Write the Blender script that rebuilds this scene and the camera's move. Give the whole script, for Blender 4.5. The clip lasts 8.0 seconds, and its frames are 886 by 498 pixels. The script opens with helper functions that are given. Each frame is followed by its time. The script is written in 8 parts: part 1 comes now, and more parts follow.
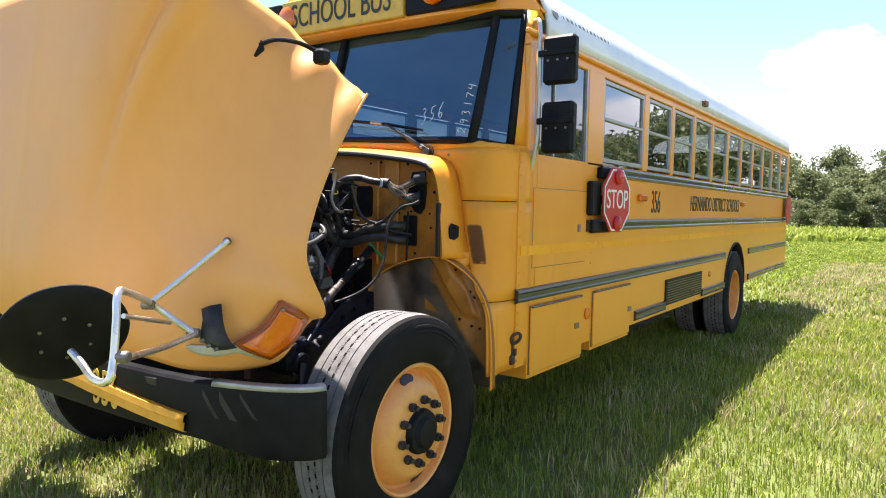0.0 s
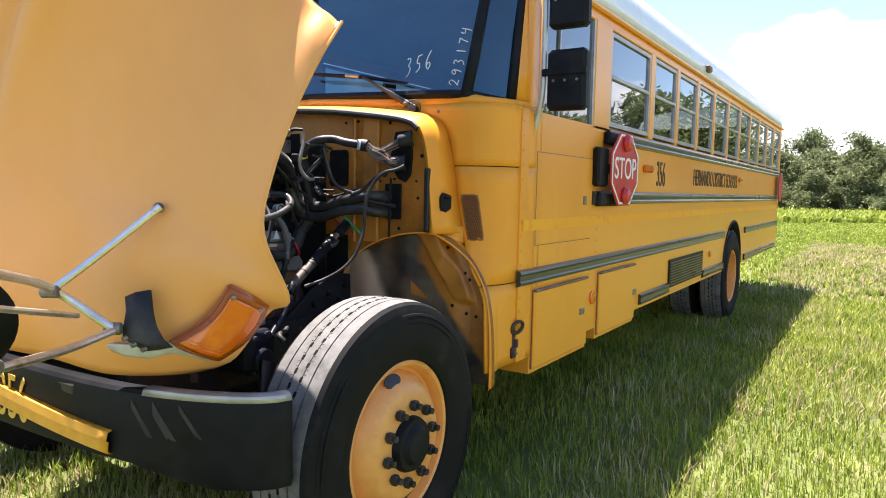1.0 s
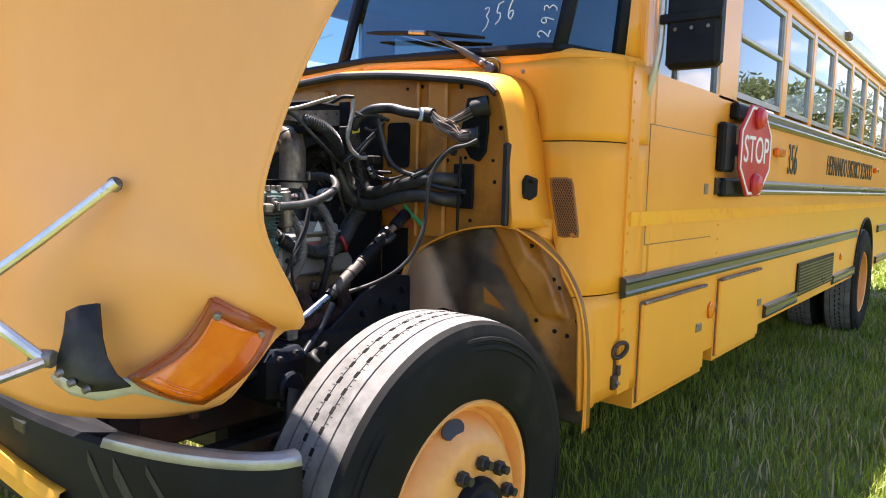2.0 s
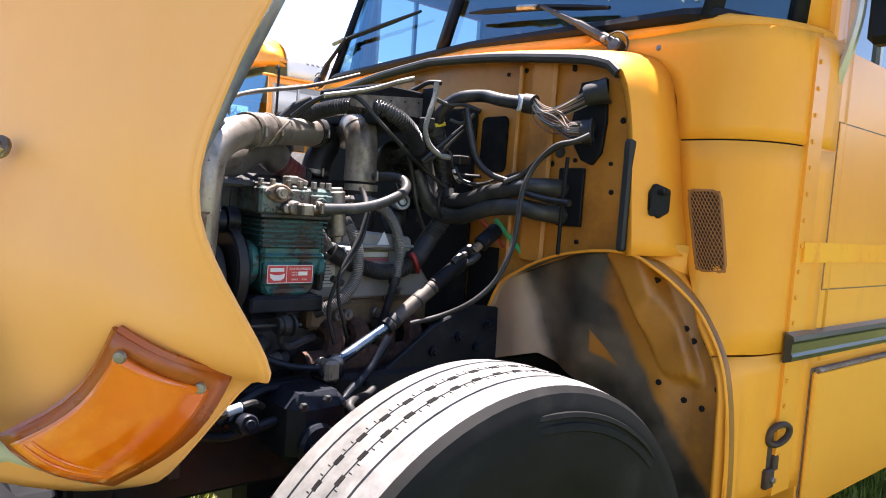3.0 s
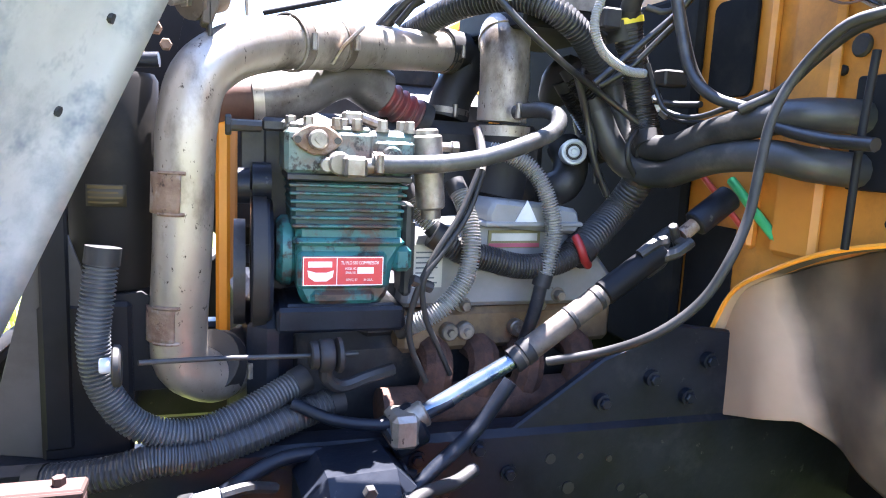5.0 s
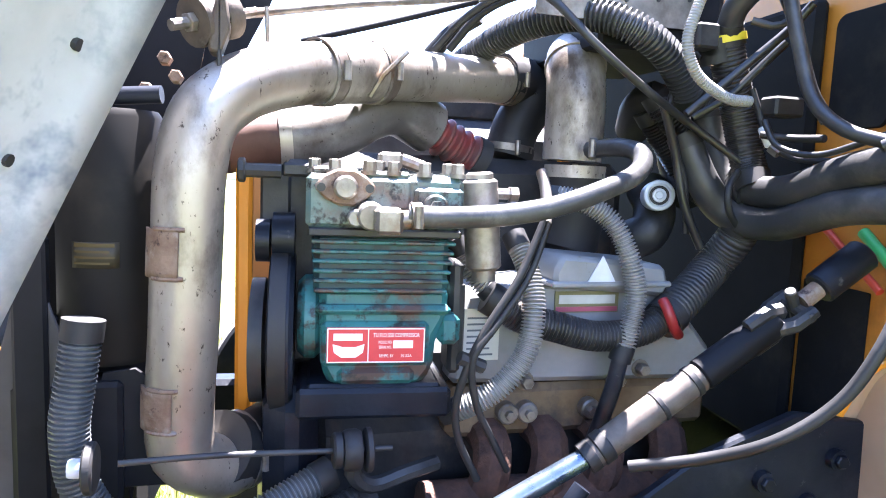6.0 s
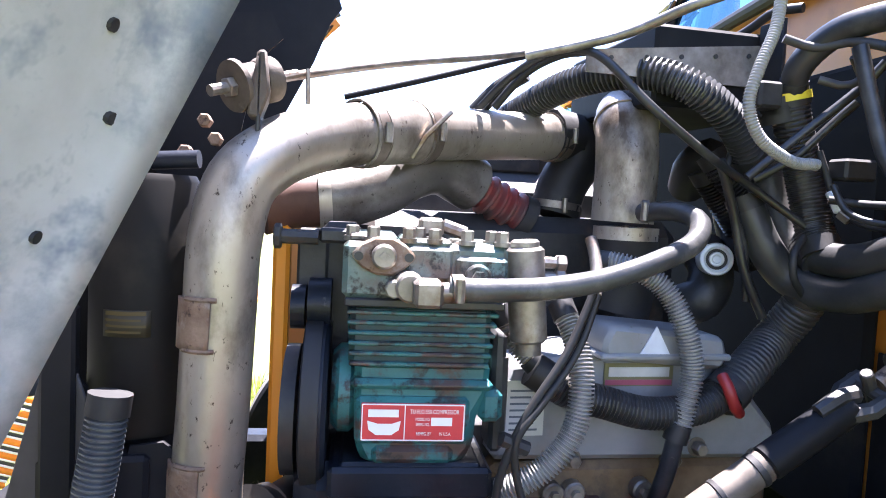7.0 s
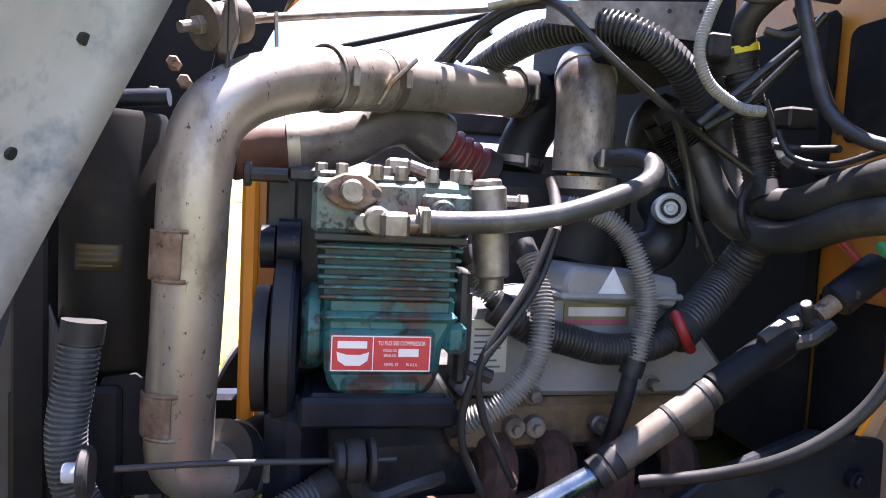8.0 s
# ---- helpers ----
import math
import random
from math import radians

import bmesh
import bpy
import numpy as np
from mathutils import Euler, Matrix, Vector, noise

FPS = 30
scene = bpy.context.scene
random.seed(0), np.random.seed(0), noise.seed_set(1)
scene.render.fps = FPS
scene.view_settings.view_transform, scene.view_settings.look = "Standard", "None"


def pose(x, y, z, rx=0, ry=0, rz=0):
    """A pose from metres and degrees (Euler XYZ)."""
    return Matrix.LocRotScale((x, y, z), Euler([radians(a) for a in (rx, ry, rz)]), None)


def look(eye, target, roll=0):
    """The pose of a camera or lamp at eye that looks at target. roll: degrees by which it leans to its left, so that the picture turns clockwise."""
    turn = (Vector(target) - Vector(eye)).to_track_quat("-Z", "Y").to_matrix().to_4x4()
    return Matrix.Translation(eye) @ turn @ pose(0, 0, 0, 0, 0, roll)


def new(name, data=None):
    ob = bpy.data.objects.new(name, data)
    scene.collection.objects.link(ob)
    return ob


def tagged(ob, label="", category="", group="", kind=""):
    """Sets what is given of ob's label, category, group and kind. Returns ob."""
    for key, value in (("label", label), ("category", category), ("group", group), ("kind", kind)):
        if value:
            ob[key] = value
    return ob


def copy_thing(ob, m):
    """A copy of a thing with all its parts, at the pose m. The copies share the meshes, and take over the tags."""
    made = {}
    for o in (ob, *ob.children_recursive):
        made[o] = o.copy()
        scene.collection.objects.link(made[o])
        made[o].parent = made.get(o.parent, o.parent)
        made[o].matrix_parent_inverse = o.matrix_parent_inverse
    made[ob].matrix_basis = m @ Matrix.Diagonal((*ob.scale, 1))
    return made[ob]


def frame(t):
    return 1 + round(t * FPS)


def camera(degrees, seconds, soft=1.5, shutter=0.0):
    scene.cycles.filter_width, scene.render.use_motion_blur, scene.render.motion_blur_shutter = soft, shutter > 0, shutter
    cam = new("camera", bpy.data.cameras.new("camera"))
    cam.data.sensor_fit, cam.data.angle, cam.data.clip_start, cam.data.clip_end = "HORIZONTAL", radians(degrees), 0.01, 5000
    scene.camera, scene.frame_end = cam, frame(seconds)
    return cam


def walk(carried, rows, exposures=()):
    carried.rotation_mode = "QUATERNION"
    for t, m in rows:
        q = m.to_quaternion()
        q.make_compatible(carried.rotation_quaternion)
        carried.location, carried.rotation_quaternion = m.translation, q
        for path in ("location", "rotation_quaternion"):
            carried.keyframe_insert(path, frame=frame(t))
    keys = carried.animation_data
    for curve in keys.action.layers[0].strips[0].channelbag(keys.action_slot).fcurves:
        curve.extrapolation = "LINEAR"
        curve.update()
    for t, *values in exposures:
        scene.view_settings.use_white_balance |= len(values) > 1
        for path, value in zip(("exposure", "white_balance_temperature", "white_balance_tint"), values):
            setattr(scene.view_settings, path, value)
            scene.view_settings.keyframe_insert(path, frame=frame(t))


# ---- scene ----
import collections
cam = camera(65.4, 8.0, soft=1.0)
PATH = [
    (0, (3.105, -2.486, 1.542), (1.968, -0.845, 1.419), 1.1),
    (0.3, (2.988, -2.399, 1.531), (1.896, -0.727, 1.417), 2.7),
    (0.5, (2.906, -2.322, 1.521), (1.848, -0.63, 1.378), 2.2),
    (0.7, (2.821, -2.221, 1.506), (1.777, -0.524, 1.339), 1.3),
    (1, (2.712, -2.041, 1.462), (1.639, -0.362, 1.291), 1.1),
    (1.2, (2.659, -1.917, 1.428), (1.465, -0.316, 1.331), 1.8),
    (2.3, (2.221, -1.279, 1.417), (0.913, 0.218, 1.195), 1.8),
    (2.5, (2.172, -1.161, 1.412), (0.741, 0.235, 1.344), 4.2),
    (2.7, (2.125, -1.057, 1.390), (0.591, 0.224, 1.317), 4.5),
    (3, (2.043, -0.925, 1.364), (0.504, 0.344, 1.224), 4.1),
    (3.2, (1.975, -0.843, 1.365), (0.439, 0.423, 1.174), 3.2),
    (3.5, (1.869, -0.72, 1.367), (0.301, 0.509, 1.194), 6.2),
    (3.7, (1.806, -0.633, 1.357), (0.196, 0.533, 1.135), 5.1),
    (4, (1.723, -0.506, 1.34), (0.005, 0.499, 1.143), 3.9),
    (4.5, (1.61, -0.341, 1.353), (-0.261, 0.329, 1.129), 4.2),
    (4.7, (1.572, -0.294, 1.356), (-0.312, 0.316, 1.076), 3.3),
    (5.8, (1.319, -0.173, 1.37), (-0.612, 0.276, 1.108), 2.0),
    (6, (1.3, -0.164, 1.38), (-0.652, 0.204, 1.152), 2.4),
    (6.2, (1.284, -0.163, 1.393), (-0.685, 0.124, 1.191), 3.3),
    (6.5, (1.264, -0.163, 1.411), (-0.716, 0.072, 1.26), 2.7),
    (7, (1.249, -0.156, 1.42), (-0.732, 0.085, 1.29), 2.9),
    (7.3, (1.250, -0.149, 1.412), (-0.730, 0.102, 1.291), 2.6),
    (7.5, (1.254, -0.147, 1.4), (-0.726, 0.113, 1.277), 3.6),
    (8, (1.288, -0.158, 1.354), (-0.677, 0.182, 1.198), 2.9),
]
walk(cam, [(t, look(eye, target, roll)) for t, eye, target, roll in PATH],
     exposures=[(0, 1.83, 6700, 18), (1.2, 1.95, 6750, 19), (2.5, 2.28, 6800, 21), (3.5, 2.53, 6350, 19), (4.5, 3.61, 6080, 21), (5.8, 4.00, 6030, 22), (6, 3.99, 6030, 22), (6.5, 3.80, 6080, 23), (7, 3.35, 6080, 24), (7.5, 3.13, 6230, 26), (8, 2.96, 6380, 28)])

# ---- sky and sun ----
SUN = Vector((-0.27, 0.16, 1.0)).normalized()
world = bpy.data.worlds.new("sky")
scene.world = world
world.use_nodes = True
wn, wl = world.node_tree.nodes, world.node_tree.links
wn.clear()
w_out, w_bg = wn.new("ShaderNodeOutputWorld"), wn.new("ShaderNodeBackground")
w_sky = wn.new("ShaderNodeTexSky")
w_sky.sky_type, w_sky.sun_disc = "NISHITA", False
w_sky.sun_elevation, w_sky.sun_rotation = math.asin(SUN.z), math.atan2(SUN.x, SUN.y)
w_sky.air_density, w_sky.dust_density, w_sky.ozone_density = 1.0, 0.1, 2.5
w_co, w_map = wn.new("ShaderNodeTexCoord"), wn.new("ShaderNodeMapping")
w_map.inputs["Scale"].default_value = (1.0, 1.0, 2.6)
w_no = wn.new("ShaderNodeTexNoise")
w_no.inputs["Scale"].default_value, w_no.inputs["Detail"].default_value, w_no.inputs["Roughness"].default_value = 3.0, 9.0, 0.55
w_ra = wn.new("ShaderNodeValToRGB")
w_ra.color_ramp.elements[0].position, w_ra.color_ramp.elements[1].position = 0.48, 0.56
w_mix = wn.new("ShaderNodeMix")
w_mix.data_type = "RGBA"
w_cl = wn.new("ShaderNodeTexNoise")
w_cl.inputs["Scale"].default_value, w_cl.inputs["Detail"].default_value = 5.0, 6.0
w_cr = wn.new("ShaderNodeValToRGB")
w_cr.color_ramp.elements[0].position, w_cr.color_ramp.elements[0].color = 0.35, (4.2, 4.6, 5.2, 1)
w_cr.color_ramp.elements[1].position, w_cr.color_ramp.elements[1].color = 0.65, (9.2, 9.2, 9.2, 1)
wl.new(w_co.outputs["Generated"], w_map.inputs["Vector"])
wl.new(w_map.outputs["Vector"], w_no.inputs["Vector"])
wl.new(w_map.outputs["Vector"], w_cl.inputs["Vector"])
w_dot, w_add = wn.new("ShaderNodeVectorMath"), wn.new("ShaderNodeMath")
w_dot.operation, w_add.operation = "DOT_PRODUCT", "ADD"
w_dot.inputs[1].default_value = (0.16, 0.06, -1.15)  # cumulus low round the horizon, open blue above
wl.new(w_co.outputs["Generated"], w_dot.inputs[0])
wl.new(w_dot.outputs["Value"], w_add.inputs[0])
w_off = wn.new("ShaderNodeMath")
w_off.operation = "ADD"
w_off.inputs[1].default_value = 0.135
wl.new(w_no.outputs["Fac"], w_off.inputs[0])
wl.new(w_off.outputs["Value"], w_add.inputs[1])
wl.new(w_add.outputs["Value"], w_ra.inputs["Fac"])
wl.new(w_cl.outputs["Fac"], w_cr.inputs["Fac"])
wl.new(w_ra.outputs["Color"], w_mix.inputs["Factor"])
wl.new(w_sky.outputs["Color"], w_mix.inputs["A"])
wl.new(w_cr.outputs["Color"], w_mix.inputs["B"])
wl.new(w_mix.outputs["Result"], w_bg.inputs["Color"])
w_bg.inputs["Strength"].default_value = 0.080
wl.new(w_bg.outputs["Background"], w_out.inputs["Surface"])
sun_data = bpy.data.lights.new("sun", "SUN")
sun_data.energy, sun_data.angle, sun_data.color = 5.0, radians(0.53), (1.0, 0.95, 0.87)
sun = new("sun", sun_data)
sun.matrix_world = look(SUN * 40, (0, 0, 0))


# ---- materials ----
def mat(name, a, b, rough=0.5, metal=0.0, scale=8.0, spread=(0.35, 0.65), bump=0.0, bump_scale=60.0, c=None, c_spread=(0.6, 0.7), c_scale=4.0,
        stretch=(1, 1, 1), rough_var=0.15, coat=0.0, spec=0.5, per_object=0.0, d=None, d_spread=(0.66, 0.72), d_scale=60.0):
    """A two-tone surface with noise at two scales, a third tone for stains or wear, uneven gloss and fine relief."""
    m = bpy.data.materials.new(name)
    m.use_nodes = True
    n, l = m.node_tree.nodes, m.node_tree.links
    p = n["Principled BSDF"]
    co, mp = n.new("ShaderNodeTexCoord"), n.new("ShaderNodeMapping")
    mp.inputs["Scale"].default_value = stretch
    l.new(co.outputs["Object"], mp.inputs["Vector"])
    n1 = n.new("ShaderNodeTexNoise")
    n1.inputs["Scale"].default_value, n1.inputs["Detail"].default_value, n1.inputs["Roughness"].default_value = scale, 8.0, 0.62
    l.new(mp.outputs["Vector"], n1.inputs["Vector"])
    r1 = n.new("ShaderNodeValToRGB")
    r1.color_ramp.elements[0].position, r1.color_ramp.elements[1].position = spread
    r1.color_ramp.elements[0].color, r1.color_ramp.elements[1].color = (*a, 1), (*b, 1)
    l.new(n1.outputs["Fac"], r1.inputs["Fac"])
    colour = r1.outputs["Color"]
    if c:
        n2 = n.new("ShaderNodeTexNoise")
        n2.inputs["Scale"].default_value, n2.inputs["Detail"].default_value, n2.inputs["Roughness"].default_value = c_scale, 9.0, 0.66
        l.new(mp.outputs["Vector"], n2.inputs["Vector"])
        r2 = n.new("ShaderNodeValToRGB")
        r2.color_ramp.elements[0].position, r2.color_ramp.elements[1].position = c_spread
        l.new(n2.outputs["Fac"], r2.inputs["Fac"])
        mx = n.new("ShaderNodeMix")
        mx.data_type = "RGBA"
        l.new(r2.outputs["Color"], mx.inputs["Factor"])
        l.new(colour, mx.inputs["A"])
        mx.inputs["B"].default_value = (*c, 1)
        colour = mx.outputs["Result"]
    if d:
        n4 = n.new("ShaderNodeTexNoise")
        n4.inputs["Scale"].default_value, n4.inputs["Detail"].default_value, n4.inputs["Roughness"].default_value = d_scale, 4.0, 0.7
        l.new(mp.outputs["Vector"], n4.inputs["Vector"])
        r4, mx4 = n.new("ShaderNodeValToRGB"), n.new("ShaderNodeMix")
        r4.color_ramp.elements[0].position, r4.color_ramp.elements[1].position = d_spread
        mx4.data_type = "RGBA"
        l.new(n4.outputs["Fac"], r4.inputs["Fac"])
        l.new(r4.outputs["Color"], mx4.inputs["Factor"])
        l.new(colour, mx4.inputs["A"])
        mx4.inputs["B"].default_value = (*d, 1)
        colour = mx4.outputs["Result"]
    if per_object:
        oi, hs = n.new("ShaderNodeObjectInfo"), n.new("ShaderNodeHueSaturation")
        mr = n.new("ShaderNodeMapRange")
        mr.inputs["To Min"].default_value, mr.inputs["To Max"].default_value = 1 - per_object, 1 + per_object
        l.new(oi.outputs["Random"], mr.inputs["Value"])
        l.new(mr.outputs["Result"], hs.inputs["Value"])
        l.new(colour, hs.inputs["Color"])
        colour = hs.outputs["Color"]
    l.new(colour, p.inputs["Base Color"])
    p.inputs["Metallic"].default_value = metal
    p.inputs["Coat Weight"].default_value = coat
    p.inputs["Coat Roughness"].default_value = 0.15
    p.inputs["Specular IOR Level"].default_value = spec
    rr = n.new("ShaderNodeMapRange")
    rr.inputs["To Min"].default_value, rr.inputs["To Max"].default_value = max(0.02, rough - rough_var), min(1.0, rough + rough_var)
    l.new(n1.outputs["Fac"], rr.inputs["Value"])
    l.new(rr.outputs["Result"], p.inputs["Roughness"])
    if bump:
        n3, bp = n.new("ShaderNodeTexNoise"), n.new("ShaderNodeBump")
        n3.inputs["Scale"].default_value, n3.inputs["Detail"].default_value = bump_scale, 5.0
        bp.inputs["Strength"].default_value, bp.inputs["Distance"].default_value = bump, 0.004
        l.new(mp.outputs["Vector"], n3.inputs["Vector"])
        l.new(n3.outputs["Fac"], bp.inputs["Height"])
        l.new(bp.outputs["Normal"], p.inputs["Normal"])
    return m


def plain(name, base, rough=0.5, metal=0.0, coat=0.0, vary=0.12):
    return mat(name, [v * (1 - vary) for v in base], [min(1, v * (1 + vary)) for v in base], rough, metal, scale=14.0, coat=coat)


YELLOW = mat("school_bus_yellow_paint", (0.86, 0.325, 0.022), (0.94, 0.385, 0.035), 0.36, scale=1.3, bump=0.02, bump_scale=30, c=(0.62, 0.26, 0.03), c_spread=(0.62, 0.85), c_scale=2.5, coat=0.25, stretch=(1, 1, 0.35))
FADED = mat("faded_hood_paint", (0.78, 0.335, 0.085), (0.88, 0.40, 0.11), 0.48, scale=1.4, bump=0.02, bump_scale=22, c=(0.84, 0.41, 0.17), c_spread=(0.5, 0.8), c_scale=1.2, stretch=(1, 1, 0.5))
COWL = mat("yellow_cowl_paint", (0.84, 0.32, 0.024), (0.92, 0.385, 0.036), 0.50, scale=2.5, bump=0.03, bump_scale=40, c=(0.50, 0.21, 0.035), c_spread=(0.6, 0.85), c_scale=5.0, coat=0.03, spec=0.3, stretch=(1, 1, 0.5))
# grimy orange, its base also darkened for the shade of hood and cowl
FIREWALL = mat("grimy_shade_darkened_orange_paint", (0.42, 0.155, 0.018), (0.60, 0.24, 0.03), 0.45, scale=4.0, bump=0.05, bump_scale=50, c=(0.07, 0.035, 0.015), c_spread=(0.50, 0.76), c_scale=3.2, coat=0.1)
# near-black, also used where deep shade is put in as colour
MATTE = mat("flat_matte_black", (0.006, 0.006, 0.0065), (0.013, 0.013, 0.013), 0.95, scale=6.0, c=(0.03, 0.026, 0.02), c_spread=(0.55, 0.75), spec=0.1)
ROOF = mat("white_roof_paint", (0.70, 0.73, 0.76), (0.82, 0.84, 0.86), 0.35, scale=2.0, c=(0.5, 0.52, 0.54), c_spread=(0.6, 0.8), coat=0.2)
BLACK = mat("satin_black_paint", (0.006, 0.0065, 0.008), (0.013, 0.0135, 0.016), 0.5, scale=6.0, bump=0.04, bump_scale=90, c=(0.022, 0.021, 0.020), c_spread=(0.55, 0.8), spec=0.14)
RAIL = mat("black_rub_rail_paint", (0.014, 0.018, 0.017), (0.030, 0.036, 0.032), 0.30, scale=3.0, c=(0.05, 0.06, 0.05), c_spread=(0.55, 0.8), coat=0.3, stretch=(1, 0.3, 1))
RUBBER = mat("black_rubber", (0.009, 0.009, 0.010), (0.020, 0.020, 0.021), 0.6, scale=9.0, bump=0.08, bump_scale=120, c=(0.07, 0.066, 0.06), c_spread=(0.55, 0.78))
HOSE = mat("dusty_black_hose_rubber", (0.012, 0.0125, 0.0135), (0.030, 0.030, 0.031), 0.40, scale=14.0, bump=0.06, bump_scale=160, c=(0.085, 0.08, 0.072), c_spread=(0.56, 0.80), c_scale=7.0)
DUSTYHOSE = mat("pale_dusted_hose_rubber", (0.020, 0.021, 0.022), (0.046, 0.046, 0.047), 0.46, scale=12.0, bump=0.08, bump_scale=150, c=(0.12, 0.112, 0.10), c_spread=(0.54, 0.76), c_scale=8.0)
LOOM = mat("grey_corrugated_loom_plastic", (0.17, 0.17, 0.165), (0.27, 0.265, 0.25), 0.36, scale=9.0, c=(0.36, 0.34, 0.30), c_spread=(0.55, 0.75), c_scale=6.0)
LOOMDARK = mat("dark_corrugated_loom_plastic", (0.024, 0.025, 0.027), (0.052, 0.053, 0.055), 0.34, scale=9.0, c=(0.09, 0.085, 0.078), c_spread=(0.60, 0.80), c_scale=6.0)
AIRHOSE = mat("scuffed_black_air_hose", (0.026, 0.027, 0.028), (0.060, 0.060, 0.060), 0.42, scale=12.0, bump=0.12, bump_scale=140, c=(0.15, 0.145, 0.135), c_spread=(0.52, 0.70), c_scale=9.0)
TREAD = mat("worn_tyre_tread", (0.10, 0.098, 0.094), (0.20, 0.195, 0.19), 0.85, scale=12.0, bump=0.15, bump_scale=90, c=(0.045, 0.044, 0.042), c_spread=(0.55, 0.75))
SIDEWALL = mat("tyre_sidewall", (0.006, 0.006, 0.0065), (0.012, 0.012, 0.012), 0.7, scale=10.0, bump=0.05, bump_scale=90, c=(0.028, 0.026, 0.024), c_spread=(0.58, 0.8), c_scale=5, spec=0.15)
RIM = mat("orange_wheel_paint", (0.76, 0.33, 0.085), (0.86, 0.41, 0.12), 0.45, scale=9.0, bump=0.05, bump_scale=80, c=(0.30, 0.13, 0.04), c_spread=(0.62, 0.78), c_scale=7.0)
CHROME = mat("dull_chrome_tube", (0.66, 0.64, 0.61), (0.82, 0.81, 0.79), 0.36, 1.0, scale=20.0, c=(0.30, 0.22, 0.15), c_spread=(0.6, 0.75), c_scale=14.0)
ALUDARK = mat("sooty_aluminium", (0.13, 0.12, 0.11), (0.25, 0.235, 0.215), 0.45, 0.45, scale=5.0, bump=0.12, bump_scale=110, c=(0.07, 0.055, 0.045), c_spread=(0.48, 0.66), c_scale=7.0, d=(0.04, 0.03, 0.025), d_spread=(0.62, 0.69), d_scale=90.0)
STEEL = mat("bare_steel", (0.15, 0.132, 0.115), (0.32, 0.295, 0.265), 0.45, 0.65, scale=25.0, bump=0.08, bump_scale=150, c=(0.14, 0.085, 0.05), c_spread=(0.52, 0.68), c_scale=14.0)
ALU = mat("stained_aluminium", (0.27, 0.235, 0.195), (0.47, 0.43, 0.375), 0.42, 0.62, scale=4.0, bump=0.12, bump_scale=110, c=(0.10, 0.078, 0.06), c_spread=(0.50, 0.66), c_scale=7.0, d=(0.06, 0.045, 0.035), d_spread=(0.62, 0.69), d_scale=105.0, stretch=(1, 1, 0.6))
RUSTY = mat("rusted_strap", (0.15, 0.09, 0.06), (0.28, 0.20, 0.145), 0.75, 0.3, scale=30.0, bump=0.3, bump_scale=150, c=(0.36, 0.33, 0.29), c_spread=(0.52, 0.7), c_scale=22, d=(0.05, 0.03, 0.025), d_spread=(0.58, 0.68), d_scale=45.0)
TEAL = mat("chipped_teal_engine_paint", (0.012, 0.085, 0.092), (0.032, 0.165, 0.165), 0.45, scale=9.0, bump=0.2, bump_scale=70, c=(0.06, 0.034, 0.027), c_spread=(0.50, 0.58), c_scale=13.0, d=(0.010, 0.012, 0.012), d_spread=(0.53, 0.64), d_scale=34.0)
# a darker, mottled version of TEAL for the jacket behind the fins
TEALDARK = mat("mottled_dark_teal_paint", (0.006, 0.035, 0.038), (0.014, 0.075, 0.075), 0.55, scale=14.0, bump=0.2, bump_scale=80, c=(0.015, 0.014, 0.013), c_spread=(0.45, 0.6), c_scale=16.0)
TEAL_WORN = mat("worn_teal_cast_head", (0.06, 0.125, 0.118), (0.16, 0.20, 0.18), 0.5, 0.1, scale=18.0, bump=0.25, bump_scale=80, c=(0.11, 0.085, 0.07), c_spread=(0.46, 0.58), c_scale=12.0, d=(0.016, 0.015, 0.014), d_spread=(0.51, 0.62), d_scale=40.0)
GALV = mat("stained_grey_inner_panel", (0.35, 0.385, 0.415), (0.53, 0.575, 0.605), 0.45, 0.0, scale=3.5, bump=0.04, bump_scale=60, c=(0.15, 0.19, 0.24), c_spread=(0.47, 0.66), c_scale=4.0, coat=0.1, d=(0.20, 0.25, 0.32), d_spread=(0.52, 0.70), d_scale=13.0)
VALVE = mat("grey_valve_cover_paint", (0.17, 0.18, 0.185), (0.26, 0.27, 0.275), 0.5, scale=7.0, bump=0.04, bump_scale=90, c=(0.20, 0.18, 0.16), c_spread=(0.56, 0.76), c_scale=8, d=(0.10, 0.08, 0.06), d_spread=(0.66, 0.74), d_scale=50.0)
BLOCK = mat("oily_dark_cast_iron", (0.016, 0.017, 0.019), (0.045, 0.045, 0.045), 0.5, 0.2, scale=14.0, bump=0.3, bump_scale=60, c=(0.11, 0.08, 0.055), c_spread=(0.58, 0.76), c_scale=9.0)
BLUEBLACK = mat("blue_black_chassis_paint", (0.004, 0.006, 0.011), (0.013, 0.016, 0.024), 0.40, 0.0, scale=9.0, bump=0.2, bump_scale=60, c=(0.035, 0.038, 0.045), c_spread=(0.56, 0.74), c_scale=6.0, spec=0.25, d=(0.07, 0.068, 0.066), d_spread=(0.66, 0.74), d_scale=38.0)
MANIFOLD = mat("rusty_exhaust_manifold", (0.05, 0.028, 0.022), (0.12, 0.06, 0.04), 0.85, 0.2, scale=40.0, bump=0.5, bump_scale=160)
OCHRE = mat("rust_stained_cylinder_head", (0.11, 0.068, 0.032), (0.21, 0.145, 0.078), 0.6, 0.2, scale=14.0, bump=0.15, c=(0.07, 0.05, 0.04), c_spread=(0.5, 0.66), c_scale=10.0)
REDSIL = mat("red_silicone_hose", (0.15, 0.022, 0.020), (0.25, 0.045, 0.036), 0.5, scale=12.0, c=(0.09, 0.055, 0.05), c_spread=(0.48, 0.64), c_scale=10.0)
